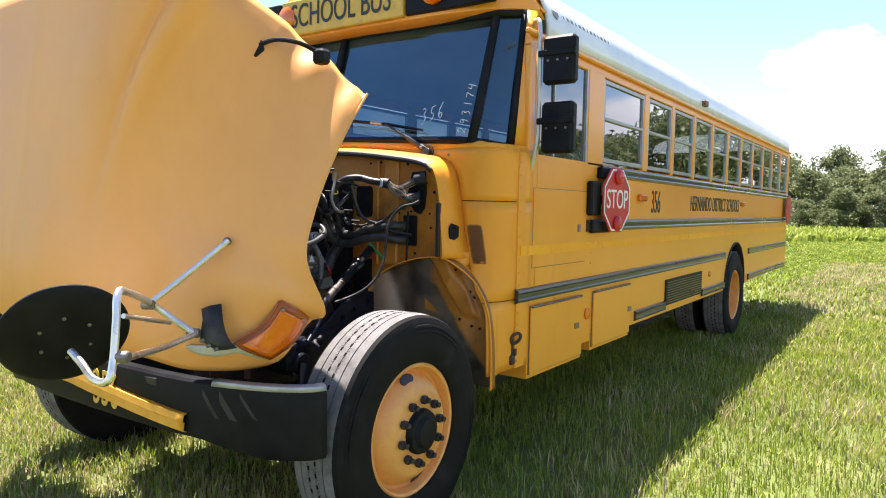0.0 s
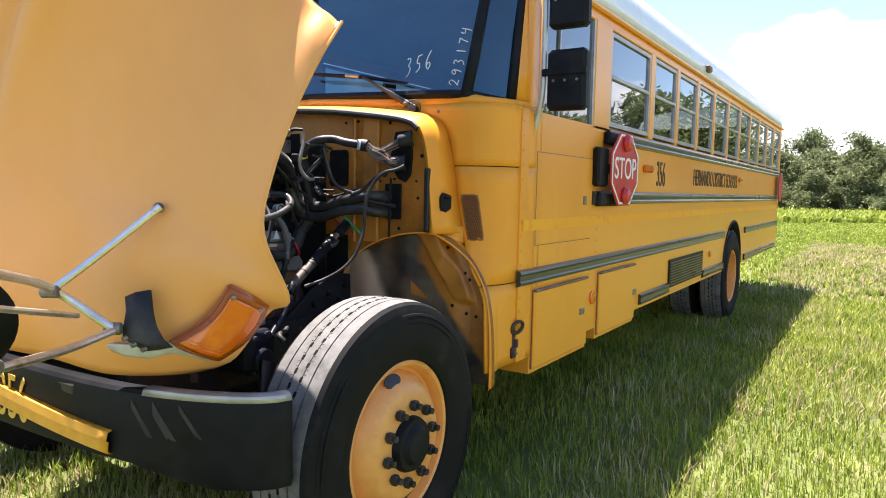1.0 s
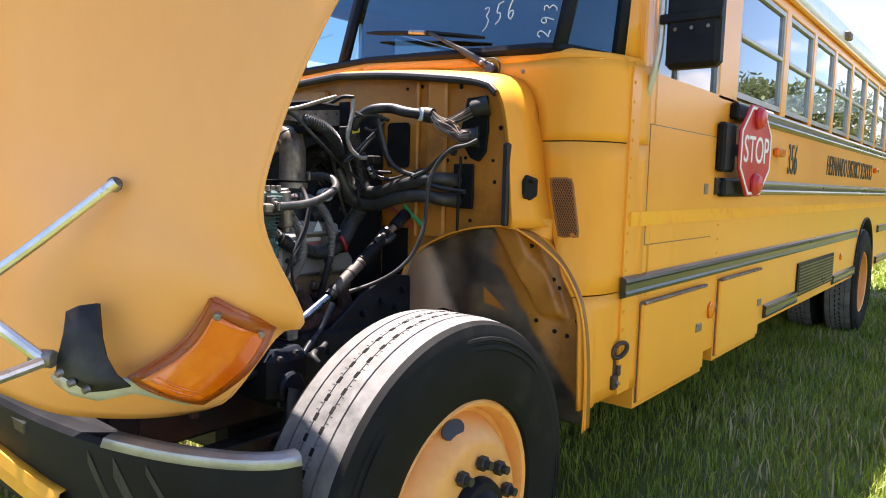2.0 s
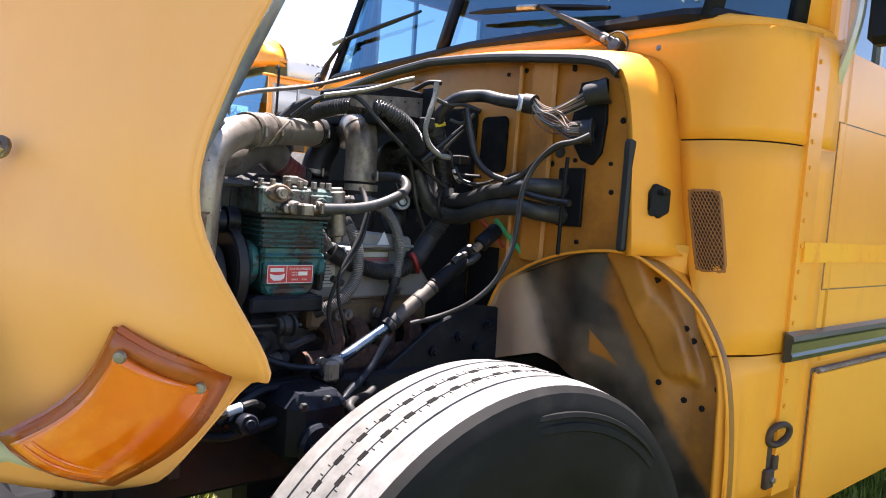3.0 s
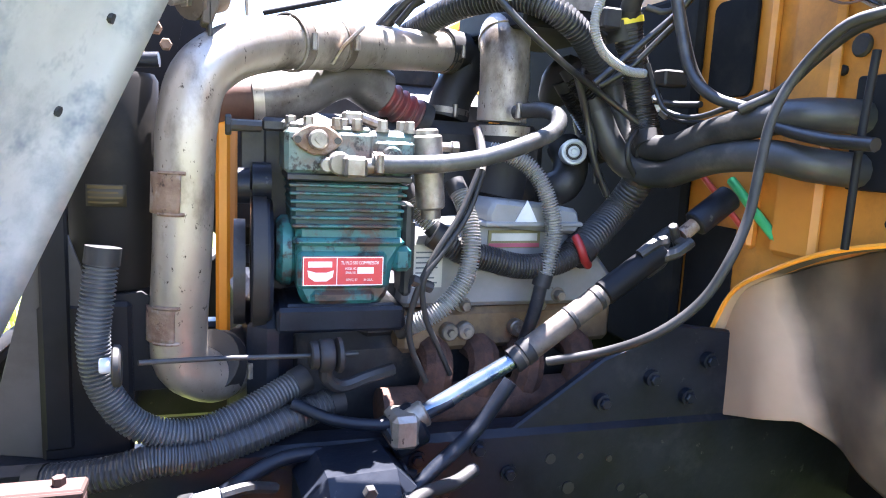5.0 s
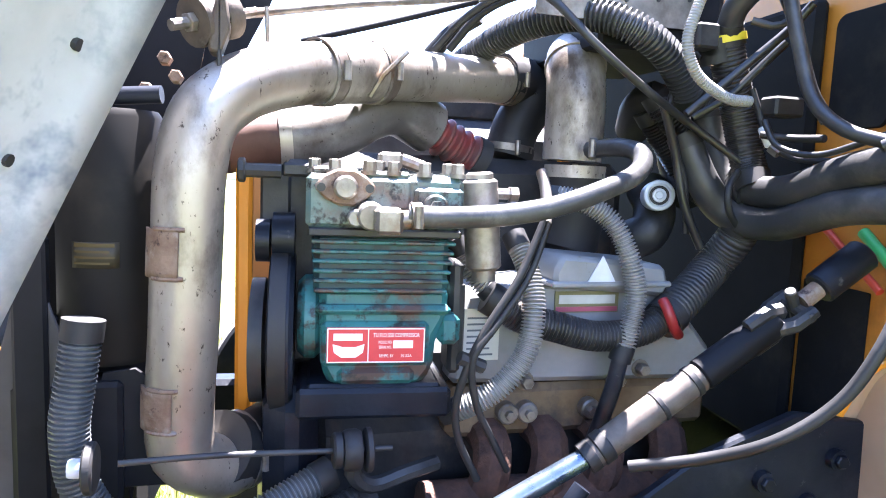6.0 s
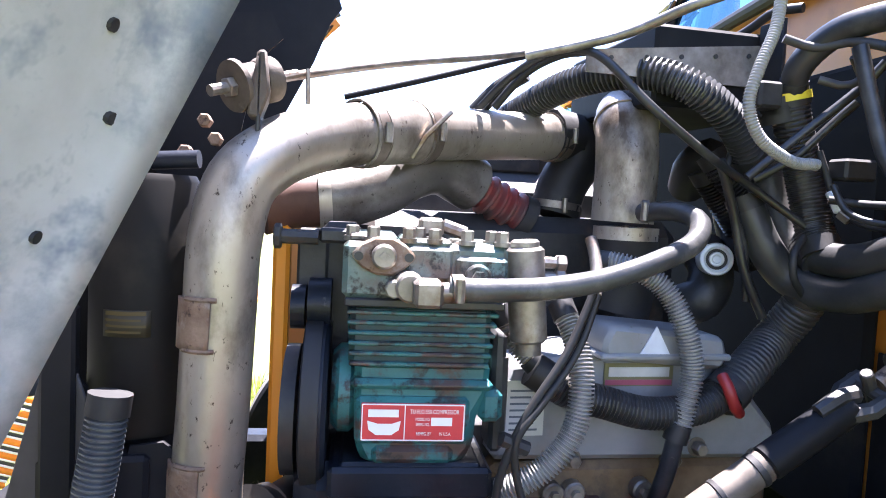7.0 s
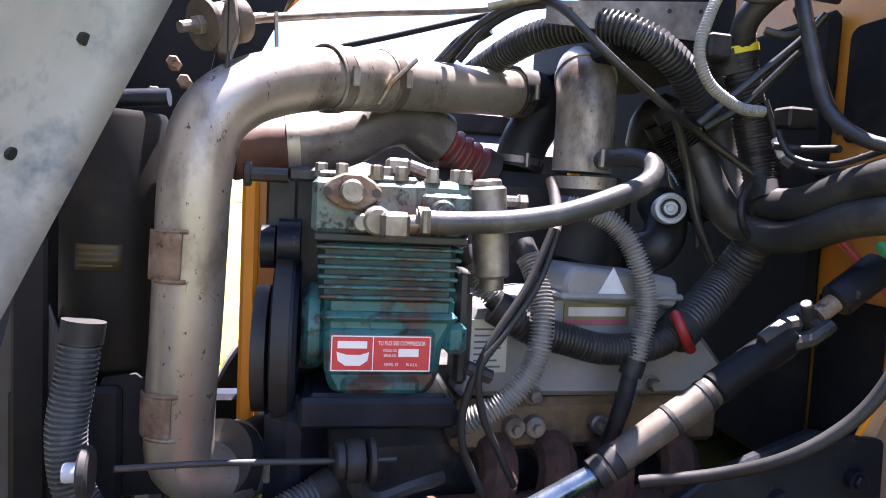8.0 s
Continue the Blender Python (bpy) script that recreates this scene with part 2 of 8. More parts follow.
RED = plain("red_sign_sheeting", (0.55, 0.03, 0.03), 0.35)
WHITE = plain("white_lettering", (0.80, 0.80, 0.78), 0.5, vary=0.05)
DARKTEXT = plain("black_lettering", (0.02, 0.02, 0.02), 0.5)
SIGNYELLOW = plain("sign_yellow_paint", (0.72, 0.44, 0.06), 0.45)
BARYELLOW = mat("bumper_orange_bar", (0.74, 0.33, 0.02), (0.84, 0.42, 0.035), 0.5, scale=20.0, c=(0.30, 0.15, 0.03), c_spread=(0.66, 0.78), c_scale=14)
AMBER = mat("amber_lens", (0.70, 0.12, 0.001), (0.82, 0.175, 0.002), 0.16, scale=5.0, c=(0.88, 0.24, 0.006), c_spread=(0.52, 0.7), c_scale=6, coat=0.5)
WIPER = plain("satin_black_wiper", (0.012, 0.012, 0.014), 0.45)
TOWIRON = mat("rusty_tow_iron", (0.035, 0.022, 0.018), (0.085, 0.050, 0.036), 0.7, 0.2, scale=18.0, bump=0.15, bump_scale=90)
TUBE = plain("dull_silver_mirror_tube", (0.50, 0.50, 0.49), 0.35, 0.35)
AMBERDARK = plain("dark_amber_lens_rim", (0.36, 0.075, 0.006), 0.3)
TAPE = mat("faded_reflective_tape", (0.93, 0.36, 0.002), (0.96, 0.46, 0.003), 0.5, scale=2.0, c=(0.85, 0.26, 0.003), c_spread=(0.55, 0.7), c_scale=9.0)
GREEN = plain("green_wire", (0.05, 0.42, 0.14), 0.4)
REDWIRE = plain("red_wire", (0.50, 0.06, 0.03), 0.4)
ORANGE = plain("orange_reflective_sheeting", (0.75, 0.22, 0.02), 0.4)
TAN = plain("tan_wire", (0.25, 0.175, 0.125), 0.5, vary=0.3)
BROWNWIRE = plain("brown_wire", (0.16, 0.08, 0.05), 0.5, vary=0.3)
PALE = plain("white_clamp", (0.62, 0.66, 0.72), 0.4)
YELLOWBAND = plain("yellow_band", (0.65, 0.52, 0.03), 0.5)
BROWN = mat("brown_primer_bracket", (0.040, 0.014, 0.010), (0.065, 0.024, 0.017), 0.7, scale=16.0, bump=0.1, c=(0.02, 0.014, 0.012), c_spread=(0.45, 0.65))
ALUFRAME = mat("aluminium_window_frame", (0.30, 0.305, 0.31), (0.44, 0.445, 0.45), 0.4, 0.6, scale=10.0)
MESHGOLD = plain("rusty_brown_grille", (0.33, 0.13, 0.03), 0.55, 0.1)
INTERIOR = plain("grey_bus_interior", (0.10, 0.115, 0.13), 0.7)
GREYLENS = plain("frosted_lamp_lens", (0.50, 0.50, 0.47), 0.2)


def glass(name, tint, clear, shine=(0.9, 0.95, 1.0)):
    """A real pane: part of the light goes through with a tint, part is mirrored, more of it at a slant."""
    m = bpy.data.materials.new(name)
    m.use_nodes = True
    n, l = m.node_tree.nodes, m.node_tree.links
    n.clear()
    out, mx, tr, gl, lw = n.new("ShaderNodeOutputMaterial"), n.new("ShaderNodeMixShader"), n.new("ShaderNodeBsdfTransparent"), n.new("ShaderNodeBsdfGlossy"), n.new("ShaderNodeLayerWeight")
    lw.inputs["Blend"].default_value = 0.5
    power, add = n.new("ShaderNodeMath"), n.new("ShaderNodeMath")
    power.operation, add.operation, add.use_clamp = "POWER", "ADD", True
    power.inputs[1].default_value = 4.0
    add.inputs[1].default_value = 0.05 + clear
    tr.inputs["Color"].default_value = (*tint, 1)
    gl.inputs["Roughness"].default_value = 0.015
    gl.inputs["Color"].default_value = (*shine, 1)
    l.new(lw.outputs["Facing"], power.inputs[0])
    l.new(power.outputs["Value"], add.inputs[0])
    l.new(add.outputs["Value"], mx.inputs["Fac"])
    l.new(tr.outputs["BSDF"], mx.inputs[1])
    l.new(gl.outputs["BSDF"], mx.inputs[2])
    l.new(mx.outputs["Shader"], out.inputs["Surface"])
    return m


GLASS = glass("window_glass", (0.16, 0.19, 0.20), 0.10)
SCREEN = glass("tinted_windscreen_glass", (0.30, 0.44, 0.52), 0.09, (0.36, 0.70, 0.94))
DOORGLASS = glass("clear_door_glass", (0.80, 0.86, 0.86), 0.0)


# ---- mesh tools ----
class Shape:
    """Vertices and faces gathered for one mesh."""

    def __init__(self):
        self.v, self.f = [], []

    def add(self, verts, faces):
        o = len(self.v)
        self.v += [tuple(p) for p in verts]
        self.f += [tuple(i + o for i in q) for q in faces]
        return self

    def box(self, a, b, m=None, bevel=0.0):
        """A box between two corners, with its edges cut off by bevel."""
        a, b = Vector(a), Vector(b)
        lo, hi = Vector(map(min, a, b)), Vector(map(max, a, b))
        e = min(bevel, 0.45 * min(hi - lo)) if bevel else 0
        bm = bmesh.new()
        bmesh.ops.create_cube(bm, size=1.0)
        for v in bm.verts:
            v.co = Vector((lo[i] + (v.co[i] + 0.5) * (hi[i] - lo[i]) for i in range(3)))
        if e:
            bmesh.ops.bevel(bm, geom=bm.edges[:], offset=e, segments=1, affect="EDGES")
        return self.take(bm, m)

    def take(self, bm, m=None):
        bm.verts.index_update()
        self.add([(m @ v.co) if m else v.co for v in bm.verts], [[v.index for v in q.verts] for q in bm.faces])
        bm.free()
        return self

    def tube(self, path, r, n=12, caps=True):
        """A round bar along points; r: one radius or one for each point."""
        pts = [Vector(p) for p in path]
        rs = [r] * len(pts) if isinstance(r, (int, float)) else list(r)
        t0 = (pts[1] - pts[0]).normalized()
        up = Vector((0, 0, 1)) if abs(t0.z) < 0.9 else Vector((1, 0, 0))
        side = t0.cross(up).normalized()
        verts, faces = [], []
        for i, p in enumerate(pts):
            t = (pts[min(i + 1, len(pts) - 1)] - pts[max(i - 1, 0)]).normalized()
            side = (side - t * side.dot(t)).normalized()
            other = t.cross(side)
            for k in range(n):
                a = 2 * math.pi * k / n
                verts.append(p + (side * math.cos(a) + other * math.sin(a)) * rs[i])
        for i in range(len(pts) - 1):
            for k in range(n):
                faces.append((i * n + k, i * n + (k + 1) % n, (i + 1) * n + (k + 1) % n, (i + 1) * n + k))
        if caps:
            faces += [tuple(reversed(range(n))), tuple(range((len(pts) - 1) * n, len(pts) * n))]
        return self.add(verts, faces)

    def cyl(self, a, b, r, n=20, r2=None, bevel=0.0):
        a, b = Vector(a), Vector(b)
        r2 = r if r2 is None else r2
        if not bevel:
            return self.tube([a, b], [r, r2], n)
        d = (b - a).normalized() * bevel
        return self.tube([a, a + d, b - d, b], [r - bevel, r, r2, r2 - bevel], n)

    def lathe(self, profile, origin, axis, n=48, closed=False):
        """Turns (distance along axis, radius) pairs round an axis."""
        o, ax = Vector(origin), Vector(axis).normalized()
        s = ax.cross(Vector((0, 0, 1)) if abs(ax.z) < 0.9 else Vector((1, 0, 0))).normalized()
        w = ax.cross(s)
        verts, faces, k = [], [], len(profile)
        for i in range(n):
            c, d = math.cos(2 * math.pi * i / n), math.sin(2 * math.pi * i / n)
            verts += [o + ax * q + (s * c + w * d) * r for q, r in profile]
        for i in range(n):
            j = (i + 1) % n
            for q in range(k if closed else k - 1):
                z = (q + 1) % k
                faces.append((i * k + q, j * k + q, j * k + z, i * k + z))
        return self.add(verts, faces)

    def prism(self, outline, depth, m=None, bevel=0.0):
        """A flat outline in local xy given a depth along local z, with a small edge bevel."""
        bm = bmesh.new()
        vs = [bm.verts.new((x, y, 0)) for x, y in outline]
        q = bm.faces.new(vs)
        q.normal_update()
        if q.normal.z > 0:
            q.normal_flip()
        ext = bmesh.ops.extrude_face_region(bm, geom=[q])
        bmesh.ops.translate(bm, verts=[g for g in ext["geom"] if isinstance(g, bmesh.types.BMVert)], vec=(0, 0, depth))
        if bevel:
            bmesh.ops.bevel(bm, geom=bm.edges[:], offset=bevel, segments=1, affect="EDGES")
        return self.take(bm, m)

    def grid(self, rows, thick=0.0, close=False):
        """A sheet through rows of points; thick: given a back, this far behind."""
        h, w = len(rows), len(rows[0])
        faces = [(i * w + j, i * w + j + 1, (i + 1) * w + j + 1, (i + 1) * w + j) for i in range(h - 1) for j in range(w - 1)]
        return self.add([p for r in rows for p in r], faces)


def spline(points, step=None, count=None, loose=None):
    """Catmull-Rom through points, resampled evenly."""
    p = [np.array(q, float) for q in points]
    if len(p) == 2:
        fine = [p[0] + (p[1] - p[0]) * k / 40 for k in range(41)]
    else:
        e = [2 * p[0] - p[1]] + p + [2 * p[-1] - p[-2]]
        fine = []
        for i in range(1, len(e) - 2):
            for k in range(16):
                t = k / 16
                fine.append(0.5 * (2 * e[i] + (e[i + 1] - e[i - 1]) * t + (2 * e[i - 1] - 5 * e[i] + 4 * e[i + 1] - e[i + 2]) * t * t + (3 * e[i] - e[i - 1] - 3 * e[i + 1] + e[i + 2]) * t ** 3))
        fine.append(p[-1])
    fine = np.array(fine)
    d = np.r_[0, np.cumsum(np.linalg.norm(np.diff(fine, axis=0), axis=1))]
    k = count or max(3, int(d[-1] / step) + 1)
    s = np.linspace(0, d[-1], k)
    return [Vector([float(np.interp(v, d, fine[:, c])) for c in range(fine.shape[1])]) for v in s]


SET = None  # the pose of the engine's own frame while its things are built, else None


def part(name, shape, material, parent=None, label="", smooth=35.0, solid=0.0, kind=""):
    """Links a Shape as one mesh object under a thing or a part."""
    me = bpy.data.meshes.new(name)
    me.from_pydata([tuple(SET @ Vector(p)) if SET else tuple(p) for p in shape.v], [], shape.f)
    bm = bmesh.new()
    bm.from_mesh(me)
    bmesh.ops.recalc_face_normals(bm, faces=bm.faces[:])
    bm.to_mesh(me)
    bm.free()
    me.materials.append(material)
    if smooth:
        me.polygons.foreach_set("use_smooth", [True] * len(me.polygons))
        me.set_sharp_from_angle(angle=radians(smooth))
    ob = new(name, me)
    if parent:
        ob.parent = parent
    if solid:
        mod = ob.modifiers.new("thickness", "SOLIDIFY")
        mod.thickness, mod.offset = solid, 0.0
    return tagged(ob, label=label, kind=kind)


def thing(name, label, category, group="", kind="", at=(0, 0, 0)):
    ob = new(name)
    ob.empty_display_size = 0.1
    ob.location = at
    return tagged(ob, label, category, group, kind)


def writing(name, text, size, m, material, parent, label="", depth=0.0015, spacing=1.0, wide=1.0):
    """Raised lettering in the built-in font, made into a mesh."""
    cu = bpy.data.curves.new(name, "FONT")
    cu.body, cu.size, cu.extrude, cu.align_x, cu.align_y, cu.space_character = text, size, depth, "CENTER", "CENTER", spacing
    tmp = bpy.data.objects.new(name, cu)
    scene.collection.objects.link(tmp)
    bpy.context.view_layer.update()
    me = bpy.data.meshes.new_from_object(tmp.evaluated_get(bpy.context.evaluated_depsgraph_get()))
    bpy.data.objects.remove(tmp)
    me.transform((SET or Matrix()) @ m @ Matrix.Diagonal((wide, 1, 1, 1)))
    me.materials.clear()
    me.materials.append(material)
    ob = new(name, me)
    ob.parent = parent
    return tagged(ob, label=label)


# Faces that look out of the bus's driver side: local x runs back to front there.
SIDE = Matrix(((0, 0, 1, 0), (1, 0, 0, 0), (0, 1, 0, 0), (0, 0, 0, 1)))


def on_side(y, z, x=1.223):
    """A lettering pose on the driver's side: the text runs along +y, upright."""
    return Matrix.Translation((x, y, z)) @ SIDE


# ---- the school bus: shell ----
bus = thing("school_bus", "yellow school bus with raised hood and white roof parked on grass", "bus")
HALF, Y0, Y1, FLOOR_Z, SILL, HEAD = 1.22, 0.98, 10.42, 0.62, 1.86, 2.47
WB = 6.58  # front axle at y = 0, rear axle at y = WB


def arc(cx, cy, r, a0, a1, n, ry=None):
    return [(cx + r * math.cos(radians(a0 + (a1 - a0) * k / n)), cy + (ry or r) * math.sin(radians(a0 + (a1 - a0) * k / n))) for k in range(n + 1)]


def bus_side(parent, s, windows=True):
    """One long side: lower panel with its wheel arch, pillars, header and windows. s: +1 driver's side, -1 the other."""
    m = Matrix.Diagonal((s, 1, 1, 1)) @ Matrix.Translation((HALF - 0.03, 0, 0)) @ SIDE
    outline = [(Y0, FLOOR_Z), (WB - 0.53, FLOOR_Z)] + arc(WB + 0.02, 0.62, 0.54, 180, 0, 18) + [(Y1, 0.66), (Y1, SILL), (Y0, SILL)]
    part("side_panel", Shape().prism(outline, 0.03, m), YELLOW, parent)
    part("wheel_arch", Shape().grid([[(s * x, y, z) for y, z in arc(WB + 0.02, 0.62, 0.545, 180, 0, 18)] for x in (HALF + 0.012, HALF - 0.35)]), BLACK, parent, "black wheel arch lining", solid=0.02)
    spans = [(1.13, 1.93), (2.21, 3.06)] + [(3.17 + 0.715 * i, 3.80 + 0.715 * i) for i in range(10)]
    edges = [Y0 + 0.1] + [v for q in spans for v in q] + [Y1]
    for a, b in zip(edges[::2], edges[1::2]):
        part("window_pillar", Shape().box((s * (HALF - 0.04), a, SILL - 0.02), (s * HALF, b, HEAD + 0.02), bevel=0.008), YELLOW, parent)
    part("header_panel", Shape().box((s * (HALF - 0.04), Y0 + 0.1, HEAD), (s * (HALF - 0.002), Y1, HEAD + 0.09), bevel=0.006), YELLOW, parent)
    part("drip_rail", Shape().box((s * HALF, 1.0, HEAD + 0.055), (s * (HALF + 0.03), Y1, HEAD + 0.085), bevel=0.008), YELLOW, parent)
    for k, (a, b) in enumerate(spans):
        lo, hi = (SILL - 0.03, HEAD + 0.05) if k == 0 else (SILL + 0.02, HEAD - 0.01)
        win = part("window", Shape().box((s * (HALF - 0.035), a, lo), (s * (HALF - 0.005), a + 0.025, hi)).box((s * (HALF - 0.035), b - 0.025, lo), (s * (HALF - 0.005), b, hi))
                   .box((s * (HALF - 0.035), a + 0.025, hi - 0.025), (s * (HALF - 0.005), b - 0.025, hi)).box((s * (HALF - 0.035), a + 0.025, lo), (s * (HALF - 0.005), b - 0.025, lo + 0.03)), ALUFRAME, parent, "aluminium-framed sliding bus window")
        if k == 0:
            mid = a + 0.36 * (b - a)
            part("sash_bar", Shape().box((s * (HALF - 0.028), mid, lo + 0.03), (s * (HALF - 0.008), mid + 0.02, hi - 0.025)), ALUFRAME, win)
        else:
            mid = 0.47 * lo + 0.53 * hi
            part("sash_bar", Shape().box((s * (HALF - 0.030), a + 0.025, mid - 0.012), (s * (HALF - 0.002), b - 0.025, mid + 0.012), bevel=0.004), ALUFRAME, win)
        pane = part("pane", Shape().grid([[(s * (HALF - 0.020), a + 0.02, z), (s * (HALF - 0.020), b - 0.02, z)] for z in (lo + 0.02, hi - 0.02)]), DOORGLASS if s < 0 and k == 0 else GLASS, win, smooth=0)
        pane.visible_shadow = False
    return m


def bus_shell(parent):
    bus_side(parent, 1)
    bus_side(parent, -1)
    # roof: a white barrel above the header
    prof = [(HALF - 0.003, HEAD + 0.08), (HALF - 0.008, 2.67), (1.155, 2.82), (1.01, 2.93), (0.72, 3.02), (0.35, 3.06), (0, 3.07)]
    prof = prof + [(-x, z) for x, z in prof[-2::-1]]
    ring = spline([(x, 0, z) for x, z in prof], count=36)
    rows = [[(p.x, y, p.z) for p in ring] for y in [1.28] + [1.3 + 0.72 * i for i in range(13)] + [Y1 - 0.12]]
    end = [[(p.x * 0.985, Y1 - 0.02, HEAD + 0.08 + (p.z - HEAD - 0.08) * 0.93) for p in ring], [(p.x * 0.93, Y1 + 0.04, HEAD + 0.08 + (p.z - HEAD - 0.08) * 0.72) for p in ring]]
    part("roof", Shape().grid(rows + end), ROOF, parent, "white painted bus roof", solid=0.02)
    for i in range(0, 13, 2):
        pts = [(p.x * 1.003, 1.3 + 0.72 * i, p.z + 0.004) for p in ring]
        part("roof_seam", Shape().tube(pts, 0.008, 5), ROOF, parent)
    part("rear_wall", Shape().box((-HALF + 0.02, Y1 - 0.04, 0.66), (HALF - 0.02, Y1, 2.60), bevel=0.01), YELLOW, parent)
    part("cabin_floor", Shape().box((-HALF + 0.05, 1.1, 0.98), (HALF - 0.05, Y1 - 0.05, 1.04)), INTERIOR, parent)
    part("dashboard", Shape().grid([[(x, y, z - 0.05 * abs(x) ** 3) for x in np.linspace(-1.12, 1.12, 13)] for y, z in ((0.90, 1.90), (1.16, 1.965), (1.30, 1.96), (1.42, 1.90), (1.46, 1.75), (1.42, 1.30))]), INTERIOR, parent, solid=0.02)
    part("underbody", Shape().box((-0.95, 1.0, 0.66), (0.95, Y1 - 0.1, 0.80)), BLACK, parent)
    # front cap over the windscreen
    rows = []
    for x in np.linspace(-1, 1, 21):
        cx = 1.21 * x
        back = 0.22 * abs(x) ** 6
        top = float(np.interp(abs(cx), [0, 0.35, 0.7, 0.98, 1.14, 1.21], [3.07, 3.06, 3.02, 2.93, 2.80, 2.64]))
        rows.append([(cx, 1.04 + back, 2.66), (cx, 0.97 + back, 2.70), (cx * 0.998, 0.97 + back, 0.5 * (2.70 + max(top, 2.72))), (cx * 0.995, 1.02 + back, max(top, 2.72) - 0.02), (cx * 0.995, 1.31, max(top, 2.70))])
    part("front_cap", Shape().grid(rows), YELLOW, parent, solid=0.02)


bus_shell(bus)

# windscreen: two flat panes, a centre bar and a corner quarter pane at each side
def screen_point(u, v):
    """u: plan station from the middle outwards in metres, v: 0 at the base, 1 at the top."""
    xs, a = [0, 1.0, 1.20, 1.27], abs(u)
    x = math.copysign(np.interp(a, xs, [0, 1.0, 1.15, 1.20]), u)
    y0, y1 = np.interp(a, xs, [0.835, 0.80, 1.0, 1.14]), np.interp(a, xs, [1.05, 1.06, 1.13, 1.20])
    zb = np.interp(a, xs, [1.955, 1.915, 1.885, 1.875])
    return Vector((x, y0 + (y1 - y0) * v, zb + (2.67 - zb) * v))


# the two panes meet at a bar that stands off the middle, towards the door side
for s, inner in ((1, -0.15), (-1, 0.19)):
    for name, u0, u1 in (("windscreen_pane", inner, 0.99), ("quarter_pane", 1.03, 1.19)):
        pane = part(name, Shape().grid([[(s * p.x, p.y, p.z) for p in (screen_point(u, v) for u in np.linspace(u0, u1, 6))] for v in (0.03, 0.98)]), SCREEN, bus, "tinted windscreen glass reflecting clouds", smooth=0)
        pane.visible_shadow = False
    for u0, u1, material, name in ((-0.195, -0.148, BLACK, "windscreen_bar"), (0.985, 1.035, BLACK, "windscreen_post"), (1.185, 1.215, BLACK, "quarter_seal"), (1.21, 1.30, YELLOW, "front_pillar")):
        if name == "windscreen_bar" and s < 0:
            continue
        rows = [[(s * p.x, p.y - 0.012, p.z) for p in (screen_point(u, v) for u in (u0, u1))] for v in np.linspace(-0.02, 1.02, 5)]
        part(name, Shape().grid(rows), material, bus, solid=0.03)
    part("front_corner_panel", Shape().box((s * 1.16, 1.13, 1.80), (s * 1.215, 1.14, 2.56)).grid([[(s * 1.19, 1.13, z), (s * 1.219, 1.20, z)] for z in (0.98, 2.60)]), YELLOW, bus, solid=0.012)
    for v, name in ((0.0, "windscreen_seal"), (1.0, "windscreen_header")):
        part(name, Shape().tube([(s * q.x, q.y - 0.012, q.z) for q in (screen_point(u, v) for u in np.linspace(0, 1.21, 14))], 0.022, 8), BLACK, bus)

# cowl: the crease where the fender meets the body, the rounded corner panels, the lip round the engine opening
def crease(z):
    return float(np.interp(z, [0.55, 0.95, 1.02, 1.11, 1.215, 1.366, 1.583, 1.70, 1.765, 1.80, 1.830, 1.872], [1.205, 1.18, 1.15, 1.09, 1.03, 0.993, 0.958, 0.94, 0.905, 0.86, 0.79, 0.50]))


def crease_y(z):
    return float(np.interp(z, [0.55, 1.10, 1.24], [0.695, 0.725, 0.785]))


def corner_plan(z):
    c = crease(z)
    y = crease_y(z)
    k = max(c, 0.955 if z > 1.5 else c)
    flat = 0.787
    inner = [(c, y), (c + 0.02, flat)] if k - c < 0.02 else [(c, flat), (k, flat + 0.003)]
    return spline(inner + [(k + 0.50 * (1.20 - k), flat + 0.012), (k + 0.84 * (1.205 - k), 0.865), (1.205, 0.975), (1.219, 1.14)], count=14)


